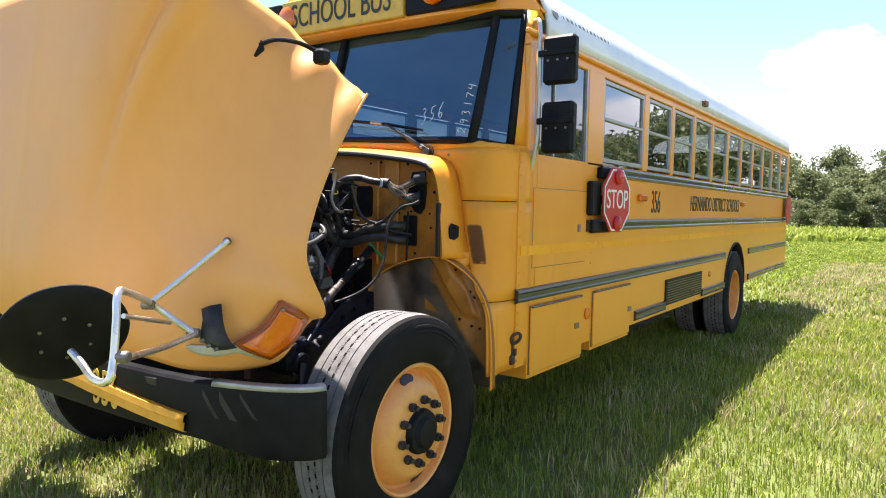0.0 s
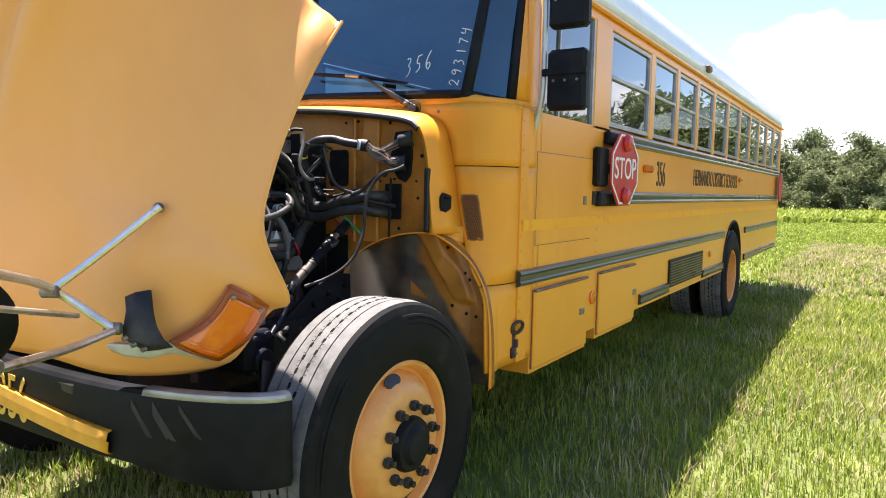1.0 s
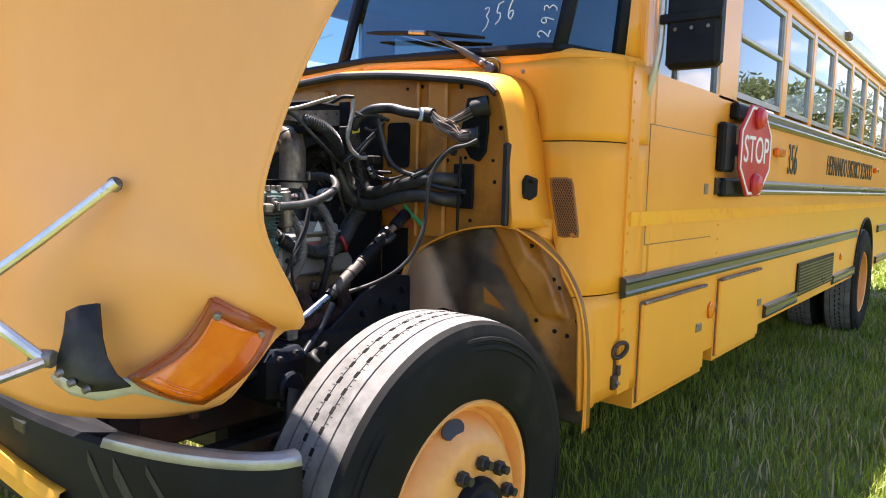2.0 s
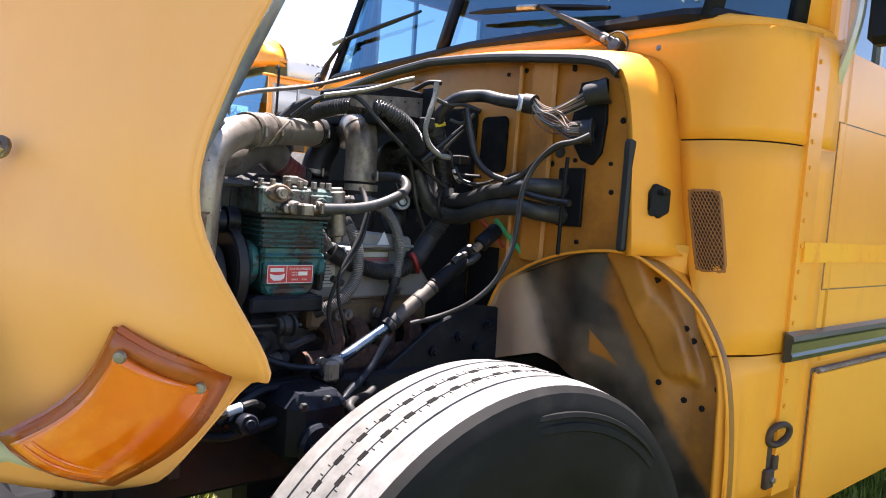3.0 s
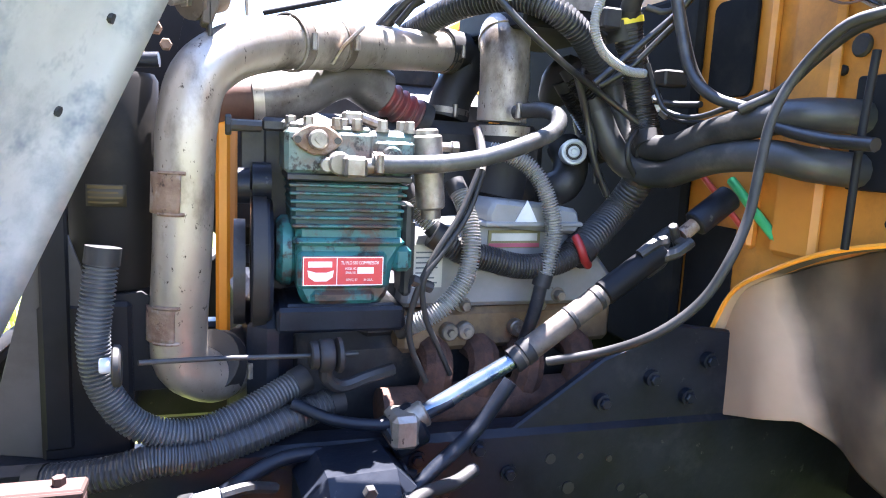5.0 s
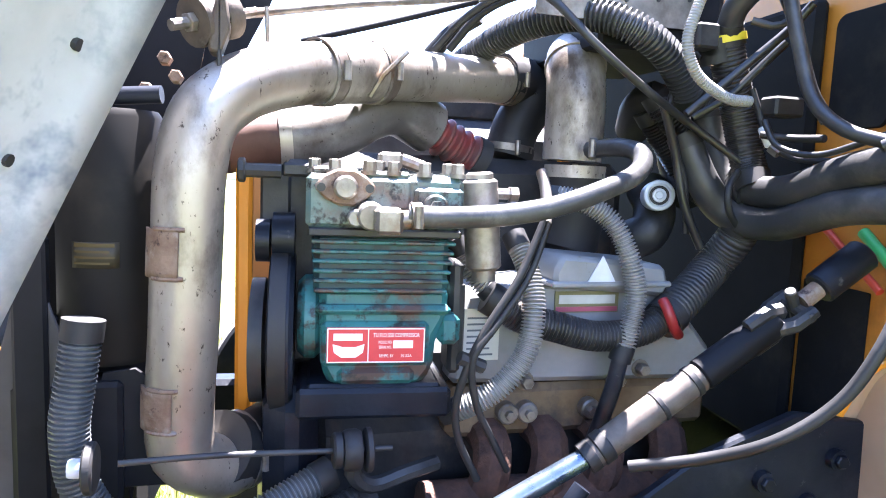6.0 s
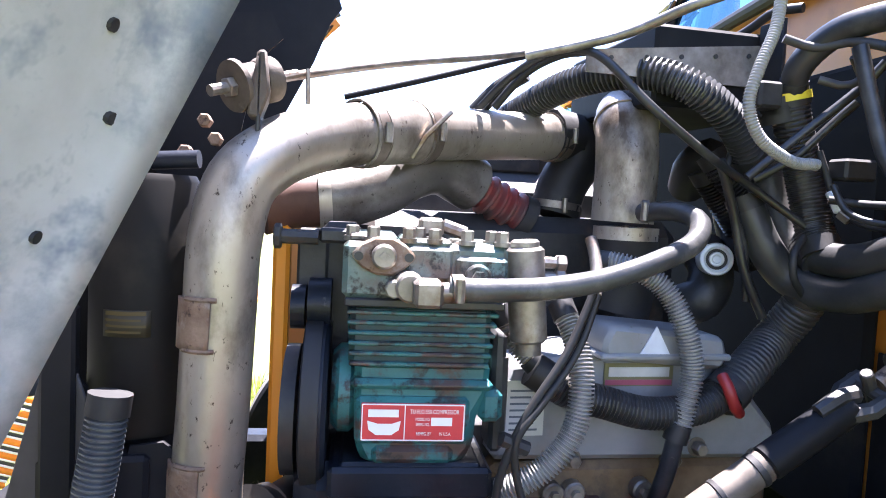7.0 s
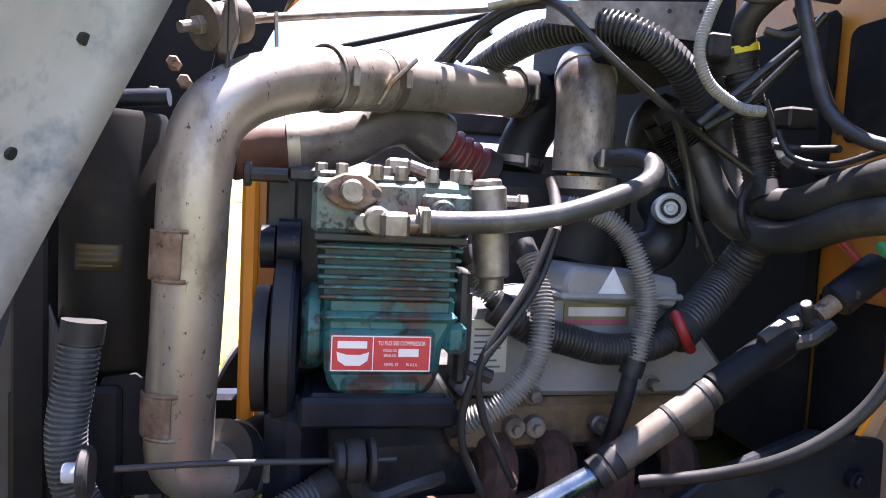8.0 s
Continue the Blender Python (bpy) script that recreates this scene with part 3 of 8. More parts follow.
opening = spline([(0, 1.858), (0.30, 1.840), (0.56, 1.812), (0.77, 1.780), (0.852, 1.735), (0.892, 1.61), (0.905, 1.44), (0.915, 1.25)], count=34)
outer = spline([(0, 1.900), (0.30, 1.885), (0.58, 1.860), (0.80, 1.828), (0.905, 1.765), (0.955, 1.60), (0.985, 1.42), (1.02, 1.26)], count=34)
for s in (1, -1):
    for z0, z1, name in ((0.62, 1.015, "lower_corner_panel"), (1.02, 1.574, "corner_panel"), (1.579, 1.872, "upper_corner_panel")):
        rows = [[(s * p.x, p.y, z) for p in corner_plan(z)] for z in np.linspace(z0, z1, 9)]
        part(name, Shape().grid(rows), COWL, bus, solid=0.012)
    rows = [[(s * p.x, p.y + 0.006, z) for p in corner_plan(z)] for z in (1.56, 1.60)]
    part("panel_seam", Shape().grid(rows), BLACK, bus)
    lip = [[(s * a.x, 0.640, a.y), (s * (0.7 * a.x + 0.3 * b.x), 0.632, 0.7 * a.y + 0.3 * b.y), (s * (0.35 * a.x + 0.65 * b.x), 0.675, 0.35 * a.y + 0.65 * b.y), (s * b.x, 0.785, b.y)] for a, b in zip(opening, outer)]
    part("cowl_lip", Shape().grid(lip), COWL, bus, solid=0.008)
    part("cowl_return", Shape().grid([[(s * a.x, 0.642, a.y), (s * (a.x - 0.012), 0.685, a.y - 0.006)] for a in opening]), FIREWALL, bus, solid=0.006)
    top = []
    for b in outer:
        if b.x < 0.62:
            q = screen_point(b.x, 0.0)
            top.append([(s * b.x, 0.785, b.y), (s * b.x, 0.792, 0.5 * (b.y + q.z)), (s * b.x, q.y - 0.006, q.z + 0.004)])
    part("cowl_top", Shape().grid(top), COWL, bus, solid=0.008)
    part("cowl_foot", Shape().grid([[(s * x, y, z) for x, y in ((0.925, 0.70), (0.965, 0.71), (1.005, 0.745), (1.025, 0.788), (1.06, 0.80))] for z in (1.29, 1.22, 1.12)]), COWL, bus, solid=0.006)
    rim = corner_plan(1.872)
    base = [screen_point(u, 0.0) for u in np.linspace(0.50, 1.25, len(rim))]
    rows = [[(s * p.x, p.y, 1.872) for p in rim], [(s * (0.75 * p.x + 0.25 * q[0]), 0.75 * p.y + 0.25 * q[1], 1.895) for p, q in zip(rim, base)], [(s * q[0], q[1] - 0.006, q[2] + 0.004) for q in base]]
    part("corner_cap", Shape().grid(rows), COWL, bus, solid=0.01)
seal_path = [(-p.x, 0.635, p.y + 0.006) for p in reversed(opening[1:17])] + [(p.x, 0.635, p.y + 0.006) for p in opening[:22]]
part("hood_seal", Shape().tube(seal_path, 0.016, 10), RUBBER, bus, "black rubber hood seal worn shiny along the top")
part("side_seal", Shape().box((0.898, 0.618, 1.262), (0.925, 0.643, 1.562), bevel=0.006), RUBBER, bus)
part("hood_latch", Shape().prism([(-0.03, -0.03), (0.0, -0.05), (0.03, -0.03), (0.03, 0.03), (-0.015, 0.045), (-0.03, 0.02)], 0.02, Matrix.Translation((0.965, 0.695, 1.405)) @ Matrix.Rotation(radians(60), 4, "Z") @ Matrix.Rotation(radians(90), 4, "X"), bevel=0.004)
     .box((0.955, 0.675, 1.42), (1.0, 0.70, 1.435), bevel=0.004).cyl((0.95, 0.69, 1.372), (0.975, 0.665, 1.372), 0.010), BLACK, bus, "black rubber hood latch catch")

# the perforated vent in the corner panel
def vent_point(u, v):
    z = 1.440 - 0.212 * v
    x = 1.003 + 0.046 * v + (0.086 - 0.012 * v) * u
    q = corner_plan(max(z, 1.26))
    y = float(np.interp(x, [p.x for p in q[1:]], [p.y for p in q[1:]]))
    return Vector((x, y - 0.006, z))


part("corner_vent", Shape().grid([[vent_point(u, v) for u in np.linspace(0, 1, 7)] for v in np.linspace(0, 1, 9)]), mat("vent_rust", (0.045, 0.018, 0.010), (0.10, 0.038, 0.016), 0.8, scale=12.0), bus, "perforated ochre metal vent grille", solid=0.004)
vent = bus.children[-1]
mesh = Shape()
for i in range(23):
    pts = []
    for j in range(19):
        v = min(1, max(0, (i + (0.30 if (i + j) % 2 else -0.30)) / 22))
        p = vent_point(j / 18, v)
        pts.append(Vector((p.x, p.y - 0.004, p.z)))
    mesh.tube(pts, 0.0019, 4)
    if i < 22:
        for j in range(19):
            if (i + j) % 2:
                p, q = vent_point(j / 18, min(1, (i + 0.3) / 22)), vent_point(j / 18, min(1, (i + 0.7) / 22))
                mesh.tube([Vector((p.x, p.y - 0.004, p.z)), Vector((q.x, q.y - 0.004, q.z))], 0.0019, 4)
part("vent_mesh", mesh, MESHGOLD, vent)
part("vent_rim", Shape().tube([vent_point(u, v) for u, v in [(0.2, 0), (0.8, 0), (0.95, 0.03), (1, 0.1), (1, 0.9), (0.95, 0.97), (0.8, 1), (0.2, 1), (0.05, 0.97), (0, 0.9), (0, 0.1), (0.05, 0.03), (0.2, 0)]], 0.005, 6), MESHGOLD, vent)

# rim of the splash panel behind the front wheel, in x and z
edge = spline([(0.352, 0.835), (0.376, 0.956), (0.407, 1.039), (0.454, 1.115), (0.547, 1.171), (0.644, 1.214), (0.736, 1.240), (0.821, 1.254), (0.902, 1.259), (0.964, 1.250), (1.015, 1.222), (1.060, 1.180), (1.115, 1.115), (1.153, 1.060), (1.182, 1.000), (1.203, 0.910), (1.216, 0.800), (1.222, 0.68), (1.224, 0.551)], count=110)

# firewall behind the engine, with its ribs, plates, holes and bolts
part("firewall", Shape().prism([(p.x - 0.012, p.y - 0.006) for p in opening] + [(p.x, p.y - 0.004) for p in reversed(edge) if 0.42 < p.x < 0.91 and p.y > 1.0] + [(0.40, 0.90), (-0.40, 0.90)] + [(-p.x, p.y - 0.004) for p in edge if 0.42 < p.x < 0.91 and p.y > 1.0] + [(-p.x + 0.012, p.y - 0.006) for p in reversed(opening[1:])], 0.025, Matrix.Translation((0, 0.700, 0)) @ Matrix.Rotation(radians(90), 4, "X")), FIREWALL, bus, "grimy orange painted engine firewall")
for x0, x1 in ((0.50, 0.60), (0.44, 0.455), (-0.2, -0.1)):
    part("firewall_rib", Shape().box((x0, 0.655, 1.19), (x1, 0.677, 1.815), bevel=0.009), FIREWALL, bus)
# added black sheets give the shade behind the engine by colour
part("heat_shield", Shape().box((-0.86, 0.648, 0.90), (0.255, 0.672, 1.69), bevel=0.01).box((0.255, 0.668, 0.90), (0.40, 0.6735, 1.22), bevel=0.002), MATTE, bus, "added matte black sheet for the shade behind the engine")
def wall_plate(name, outline, material, depth=0.008, y=0.673, label=""):
    return part(name, Shape().prism([(x, z) for x, z in outline], depth, Matrix.Translation((0, y, 0)) @ Matrix.Rotation(radians(90), 4, "X"), bevel=0.002), material, bus, label)
def rounded(x0, x1, z0, z1, r):
    return arc(x1 - r, z1 - r, r, 0, 90, 4) + arc(x0 + r, z1 - r, r, 90, 180, 4) + arc(x0 + r, z0 + r, r, 180, 270, 4) + arc(x1 - r, z0 + r, r, 270, 360, 4)
# no hole is cut: a black plate carries the opening's shade
wall_plate("access_opening", rounded(0.275, 0.40, 1.47, 1.655, 0.02), MATTE, label="black plate painted as a shaded opening in the firewall")
wall_plate("hose_plate", rounded(0.64, 0.735, 1.315, 1.487, 0.006), BLACK, 0.012, label="black blanking plate for heater hoses")
wall_plate("connector_plate", [(0.665, 1.585), (0.70, 1.735), (0.79, 1.74), (0.80, 1.62), (0.79, 1.53), (0.76, 1.495), (0.72, 1.51)], BLACK, 0.014, label="black bulkhead connector plate")
for x, z, r in ((0.525, 1.593, 0.020), (0.63, 1.535, 0.018), (0.60, 1.36, 0.014)):
    part("grommet", Shape().cyl((x, 0.677, z), (x, 0.667, z), r, 16, bevel=0.003), RUBBER, bus)
rnd = random.Random(3)
for x, z in [(0.38, 1.79), (0.46, 1.795), (0.50, 1.80), (0.56, 1.805), (0.66, 1.78), (0.80, 1.77), (0.82, 1.50), (0.60, 1.50), (0.69, 1.51), (0.55, 1.70), (0.85, 1.62), (0.83, 1.42), (0.66, 1.79), (0.72, 1.27)]:
    part("firewall_bolt", Shape().cyl((x, 0.677, z), (x, 0.668, z), 0.006 + 0.003 * rnd.random(), 8, bevel=0.002), BLACK, bus)

# splash panel behind the front wheel


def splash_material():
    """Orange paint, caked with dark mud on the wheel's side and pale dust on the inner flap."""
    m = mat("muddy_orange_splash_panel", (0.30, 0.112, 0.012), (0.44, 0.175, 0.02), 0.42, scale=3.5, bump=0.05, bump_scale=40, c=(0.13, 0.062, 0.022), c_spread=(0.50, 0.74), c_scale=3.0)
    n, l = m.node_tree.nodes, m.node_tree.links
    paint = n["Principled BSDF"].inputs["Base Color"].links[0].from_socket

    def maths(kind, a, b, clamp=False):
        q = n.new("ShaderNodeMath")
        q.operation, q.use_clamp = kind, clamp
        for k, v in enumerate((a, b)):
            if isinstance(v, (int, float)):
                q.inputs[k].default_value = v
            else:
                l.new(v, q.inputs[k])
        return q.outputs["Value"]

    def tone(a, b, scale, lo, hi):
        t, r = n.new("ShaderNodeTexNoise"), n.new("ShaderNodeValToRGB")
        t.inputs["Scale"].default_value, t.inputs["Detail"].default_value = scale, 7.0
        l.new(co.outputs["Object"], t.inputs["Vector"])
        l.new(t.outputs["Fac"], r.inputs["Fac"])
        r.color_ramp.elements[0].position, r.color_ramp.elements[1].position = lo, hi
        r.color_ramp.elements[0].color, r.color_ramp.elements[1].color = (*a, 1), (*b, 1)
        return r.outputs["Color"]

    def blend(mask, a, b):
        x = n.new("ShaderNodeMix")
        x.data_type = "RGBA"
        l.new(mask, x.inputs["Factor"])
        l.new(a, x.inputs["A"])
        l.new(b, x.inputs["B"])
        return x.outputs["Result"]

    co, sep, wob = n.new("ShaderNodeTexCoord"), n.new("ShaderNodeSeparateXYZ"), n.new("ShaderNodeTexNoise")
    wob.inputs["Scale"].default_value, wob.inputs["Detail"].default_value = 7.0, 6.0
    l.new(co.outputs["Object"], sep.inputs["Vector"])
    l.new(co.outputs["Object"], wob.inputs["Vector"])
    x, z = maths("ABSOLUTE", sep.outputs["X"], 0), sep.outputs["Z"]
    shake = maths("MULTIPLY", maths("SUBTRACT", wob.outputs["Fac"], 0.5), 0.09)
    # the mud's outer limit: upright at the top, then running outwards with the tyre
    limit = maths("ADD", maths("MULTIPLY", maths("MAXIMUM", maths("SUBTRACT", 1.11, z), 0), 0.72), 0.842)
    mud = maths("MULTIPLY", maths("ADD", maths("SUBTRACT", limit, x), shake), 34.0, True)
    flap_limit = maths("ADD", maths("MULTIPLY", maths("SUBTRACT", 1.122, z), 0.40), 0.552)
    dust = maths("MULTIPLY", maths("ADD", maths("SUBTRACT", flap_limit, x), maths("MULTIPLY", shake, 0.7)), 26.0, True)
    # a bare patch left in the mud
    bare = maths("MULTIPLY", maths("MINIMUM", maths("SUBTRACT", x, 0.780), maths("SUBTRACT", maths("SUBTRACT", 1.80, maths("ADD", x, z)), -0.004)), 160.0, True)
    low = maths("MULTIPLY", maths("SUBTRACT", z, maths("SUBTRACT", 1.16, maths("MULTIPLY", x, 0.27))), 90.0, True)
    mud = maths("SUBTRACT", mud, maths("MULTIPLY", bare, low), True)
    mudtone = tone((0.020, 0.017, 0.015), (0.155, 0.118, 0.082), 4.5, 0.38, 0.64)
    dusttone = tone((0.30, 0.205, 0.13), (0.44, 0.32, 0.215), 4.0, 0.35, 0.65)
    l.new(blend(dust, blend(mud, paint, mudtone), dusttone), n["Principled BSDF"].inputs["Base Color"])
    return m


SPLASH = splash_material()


def ramp(v, a, b):
    t = min(1.0, max(0.0, (v - a) / (b - a)))
    return t * t * (3 - 2 * t)


def splash_y(x, z):
    """The pressed shape: flap, crease, swelling middle and the slanting box ridge."""
    c = 0.552 + (1.122 - z) * 0.40
    y = 0.722 - 0.048 * ramp(x, 0.66, 0.50) - 0.012 * math.exp(-((x - c + 0.10) / 0.08) ** 2) + 0.010 * math.exp(-((x - c) / 0.035) ** 2)
    y -= 0.042 * math.exp(-((x - 0.735) / 0.080) ** 2) * ramp(z, 0.72, 1.05)
    t = (1.25 - z) / 0.29
    k = min(1.1, max(0.0, t))
    d, w = abs(x - 0.895 - 0.165 * k), 0.060 - 0.024 * k
    return y - 0.060 * ramp(d, w + 0.024, w - 0.016) * ramp(t, 1.12, 0.96)


def splash(s, parent):
    rows = []
    for i, e in enumerate(edge):
        k = i / 109
        foot = [float(np.interp(k, (0, 0.15, 0.28, 0.42, 0.55, 0.70, 0.85, 1), v)) for v in ((0.345, 0.42, 0.585, 0.667, 0.76, 0.82, 0.90, 1.10), (0.825, 0.855, 0.908, 0.877, 0.85, 0.78, 0.62, 0.551))]
        rim = 0.640 + 0.078 * ramp(e.x, 0.98, 1.12)
        row = [(s * e.x, rim, e.y)]
        for f in [0.008, 0.014] + list(np.linspace(0.025, 1.0, 72)):
            x, z = e.x + (foot[0] - e.x) * f, e.y + (foot[1] - e.y) * f
            row.append((s * x, max(rim, splash_y(x, z) + 0.03 * ramp(x, 1.0, 1.1)), z))
        rows.append(row)
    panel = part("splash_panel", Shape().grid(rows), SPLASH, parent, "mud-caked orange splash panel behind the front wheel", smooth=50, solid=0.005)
    part("return_flange", Shape().grid([[(s * (e.x - 0.003), 0.640 + 0.078 * ramp(e.x, 0.98, 1.12), e.y), (s * (e.x - 0.002), 0.5 * (0.64 + 0.078 * ramp(e.x, 0.98, 1.12) + crease_y(e.y)), e.y - 0.004), (s * e.x, crease_y(e.y) + 0.004, e.y - 0.008)] for e in edge if e.x > 0.90]), COWL, panel, "pale yellow return flange", solid=0.004)
    part("flange", Shape().tube([(s * e.x, 0.639 + 0.078 * ramp(e.x, 0.98, 1.12), e.y) for e in edge], 0.0045, 6), COWL, panel, "pale worn edge of the splash panel")
    for x, z in ((0.988, 1.191), (1.061, 1.071), (1.082, 1.041), (1.118, 1.045), (1.154, 0.993), (1.007, 0.915), (1.072, 0.88), (1.122, 0.87), (1.16, 0.93)):
        y = splash_y(x, z) + 0.03 * ramp(x, 1.0, 1.1)
        part("bolt", Shape().cyl((s * x, y + 0.01, z), (s * x, y - 0.006, z), 0.0085, 8), BLACK, panel)
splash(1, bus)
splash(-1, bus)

# ---- the bus's side: rub rails, tape, hatches, lamps, lettering ----
def rail(y0, y1, z, h=0.085, name="rub_rail"):
    x = HALF - 0.002
    prof = [(0, -h / 2), (0.022, -h / 2 + 0.008), (0.026, -h / 4), (0.0215, -h / 7), (0.0215, h / 7), (0.026, h / 4), (0.022, h / 2 - 0.008), (0, h / 2)]
    sh = Shape().grid([[(x + a, y, z + b) for a, b in prof] for y in (y0, y1)])
    sh.add([(x + a, y0, z + b) for a, b in prof], [tuple(range(8))]).add([(x + a, y1, z + b) for a, b in prof], [tuple(range(8))])
    part(name, sh, RAIL, bus, "ribbed black rub rail", smooth=25)


for y0, y1, z in ((0.965, 6.02, 1.035), (7.34, 10.3, 1.030), (1.945, 10.3, 1.43), (2.17, 10.3, 1.815)):
    rail(y0, y1, z)
for y0, y1 in ((2.97, 3.76), (5.03, 6.02), (7.36, 10.25)):
    rail(y0, y1, 0.685)
part("reflective_tape", Shape().box((HALF, 1.01, 1.266), (HALF + 0.006, 2.75, 1.322)), TAPE, bus, "faded orange reflective tape")
part("reflective_tape", Shape().box((HALF, 2.76, 1.268), (HALF + 0.003, 10.2, 1.318)), TAPE, bus)
part("hatch_gap", Shape().box((HALF, 1.1565, 1.1865), (HALF + 0.002, 1.9335, 1.6635)), RUSTY, bus)
part("hatch_panel", Shape().box((HALF, 1.16, 1.19), (HALF + 0.004, 1.93, 1.66), bevel=0.003), YELLOW, bus)
part("hatch_lock", Shape().box((HALF, 1.795, 1.39), (HALF + 0.012, 1.835, 1.44), bevel=0.003), STEEL, bus)
for y0, y1, z0, z1, ky in ((1.14, 1.885, 0.535, 0.965, 1.79), (2.085, 2.815, 0.555, 0.97, 2.80)):
    well = part("hatch_frame", Shape().box((HALF - 0.25, y0 - 0.02, z0 - 0.005), (HALF + 0.002, y1 + 0.02, z1 + 0.012)), YELLOW, bus)
    door = part("luggage_hatch", Shape().box((HALF + 0.004, y0, z0 + 0.02), (HALF + 0.020, y1, z1 - 0.012), bevel=0.006), YELLOW, bus, "yellow steel luggage compartment door")
    part("hinge", Shape().tube([(HALF + 0.018, y0 + 0.01, z1 - 0.008), (HALF + 0.018, y1 - 0.01, z1 - 0.008)], 0.008, 8), RUSTY, door)
    part("latch", Shape().box((HALF + 0.018, ky - 0.035, 0.745), (HALF + 0.026, ky + 0.035, 0.785), bevel=0.003), STEEL, door)
    part("gap", Shape().box((HALF + 0.002, y0 - 0.004, z0 + 0.016), (HALF + 0.006, y1 + 0.004, z1 - 0.004)), RUSTY, door)
for y, z, r in ((2.0, 0.82, 0.042), (5.35, 0.86, 0.03)):
    part("side_reflector", Shape().lathe([(0, r), (0.010, r), (0.014, r * 0.8), (0.015, 0.0)], (HALF, y, z), (1, 0, 0), 20), AMBER, bus, "round orange reflector")
for y in (3.05, 6.85):
    part("marker_lamp", Shape().box((HALF, y - 0.10, 1.615), (HALF + 0.035, y + 0.06, 1.668), bevel=0.01), AMBER, bus, "amber side marker lamp")
part("roof_marker", Shape().box((1.20, 4.74, 2.60), (1.265, 4.86, 2.66), bevel=0.01), RUSTY, bus, "small amber clearance lamp on the roof")
grille = part("side_grille", Shape().box((HALF, 3.77, 0.68), (HALF + 0.012, 5.01, 0.918), bevel=0.004), BLACK, bus, "black louvred battery grille")
for i in range(9):
    part("louvre", Shape().box((HALF + 0.010, 3.80, 0.70 + 0.023 * i), (HALF + 0.018, 4.98, 0.708 + 0.023 * i)), RAIL, grille)
writing("fleet_number", "356", 0.27, on_side(3.42, 1.605), DARKTEXT, bus, "black fleet number on the bus side", wide=0.62)
writing("district_lettering", "HERNANDO DISTRICT SCHOOLS", 0.215, on_side(5.58, 1.61), DARKTEXT, bus, "black district lettering on the bus side", wide=0.68)
def on_roof(y, z=2.745):
    """A pose on the roof's shoulder, leaning in with it."""
    return on_side(y, z, 1.196 - 0.43 * (z - 2.745)) @ Matrix.Rotation(radians(-24), 4, "X")


badge = part("roof_badge", Shape().prism([(0, 0.06), (-0.06, 0.04), (-0.04, -0.035), (0, -0.065), (0.04, -0.035), (0.06, 0.04)], 0.004, on_roof(1.40)), INTERIOR, bus, "small grey maker's emblem on the roof edge")
for k in range(13):
    part("badge_bar", Shape().box((-0.018 if k % 3 else -0.008, -0.032, 0), (0.018 if k % 3 else 0.008, 0.032, 0.004), on_roof(1.52 + 0.062 * k)), INTERIOR, badge)
for y, z0, z1 in ((1.0, 0.66, 0.96), (1.0, 1.10, 1.90), (2.04, 1.10, 1.80)):
    for z in np.arange(z0, z1, 0.07):
        part("rivet", Shape().lathe([(0, 0.007), (0.003, 0.006), (0.004, 0)], (HALF + 0.001, y, float(z)), (1, 0, 0), 6), COWL, bus)
hook = part("tow_hook", Shape().box((1.188, 0.945, 0.655), (1.212, 0.985, 0.815), bevel=0.008).box((1.200, 0.935, 0.645), (1.226, 0.978, 0.70), bevel=0.006).box((1.205, 0.975, 0.69), (1.224, 1.0, 0.735), bevel=0.005), TOWIRON, bus, "rusty iron tow hook bolted to the lower corner")
part("hook_eye", Shape().tube([(1.224 + 0.012 * math.cos(a), 0.978 + 0.036 * math.cos(a) - 0.008 * math.sin(a), 0.795 + 0.026 * math.sin(a) + 0.012 * math.cos(a)) for a in np.linspace(0, 2 * math.pi, 22)], 0.009, 8), TOWIRON, hook, "oval iron eye")
part("bolt", Shape().cyl((1.222, 0.958, 0.672), (1.234, 0.958, 0.672), 0.010, 6, bevel=0.002), STEEL, hook)

# stop arm folded along the side
stop = part("stop_sign", Shape().prism([(0.245 * math.cos(radians(22.5 + 45 * k)), 0.245 * math.sin(radians(22.5 + 45 * k))) for k in range(8)], 0.012, on_side(2.27, 1.61, 1.30) @ Matrix.Rotation(radians(-3), 4, "Y"), bevel=0.003), RED, bus, "red octagonal stop sign with white border")
mS = on_side(2.27, 1.61, 1.314) @ Matrix.Rotation(radians(-3), 4, "Y")
oct_o = [Vector((0.235 * math.cos(radians(22.5 + 45 * k)), 0.235 * math.sin(radians(22.5 + 45 * k)), 0)) for k in range(9)]
part("sign_border", Shape().grid([[mS @ p for p in oct_o], [mS @ (p * 0.94) for p in oct_o]]), WHITE, stop, smooth=0, solid=0.002)
writing("sign_lettering", "STOP", 0.19, mS, WHITE, stop, "white letters", wide=0.80)
for dz in (0.165, -0.165):
    part("warning_lamp", Shape().lathe([(0, 0.055), (0.012, 0.055), (0.03, 0.04), (0.038, 0)], mS @ Vector((0, dz, 0)), mS.to_3x3() @ Vector((0, 0, 1)), 20), RED, stop, "red warning lamp")
arm = part("stop_arm", Shape().box((HALF, 1.93, 1.50), (HALF + 0.045, 2.10, 1.735), bevel=0.012), BLACK, bus, "black stop arm motor housing")
part("arm_bracket", Shape().box((HALF, 1.97, 1.38), (HALF + 0.045, 2.45, 1.47), bevel=0.012).box((HALF, 2.10, 1.76), (HALF + 0.045, 2.4, 1.84), bevel=0.01).box((HALF + 0.02, 2.08, 1.58), (HALF + 0.04, 2.3, 1.64), bevel=0.006), BLACK, arm)
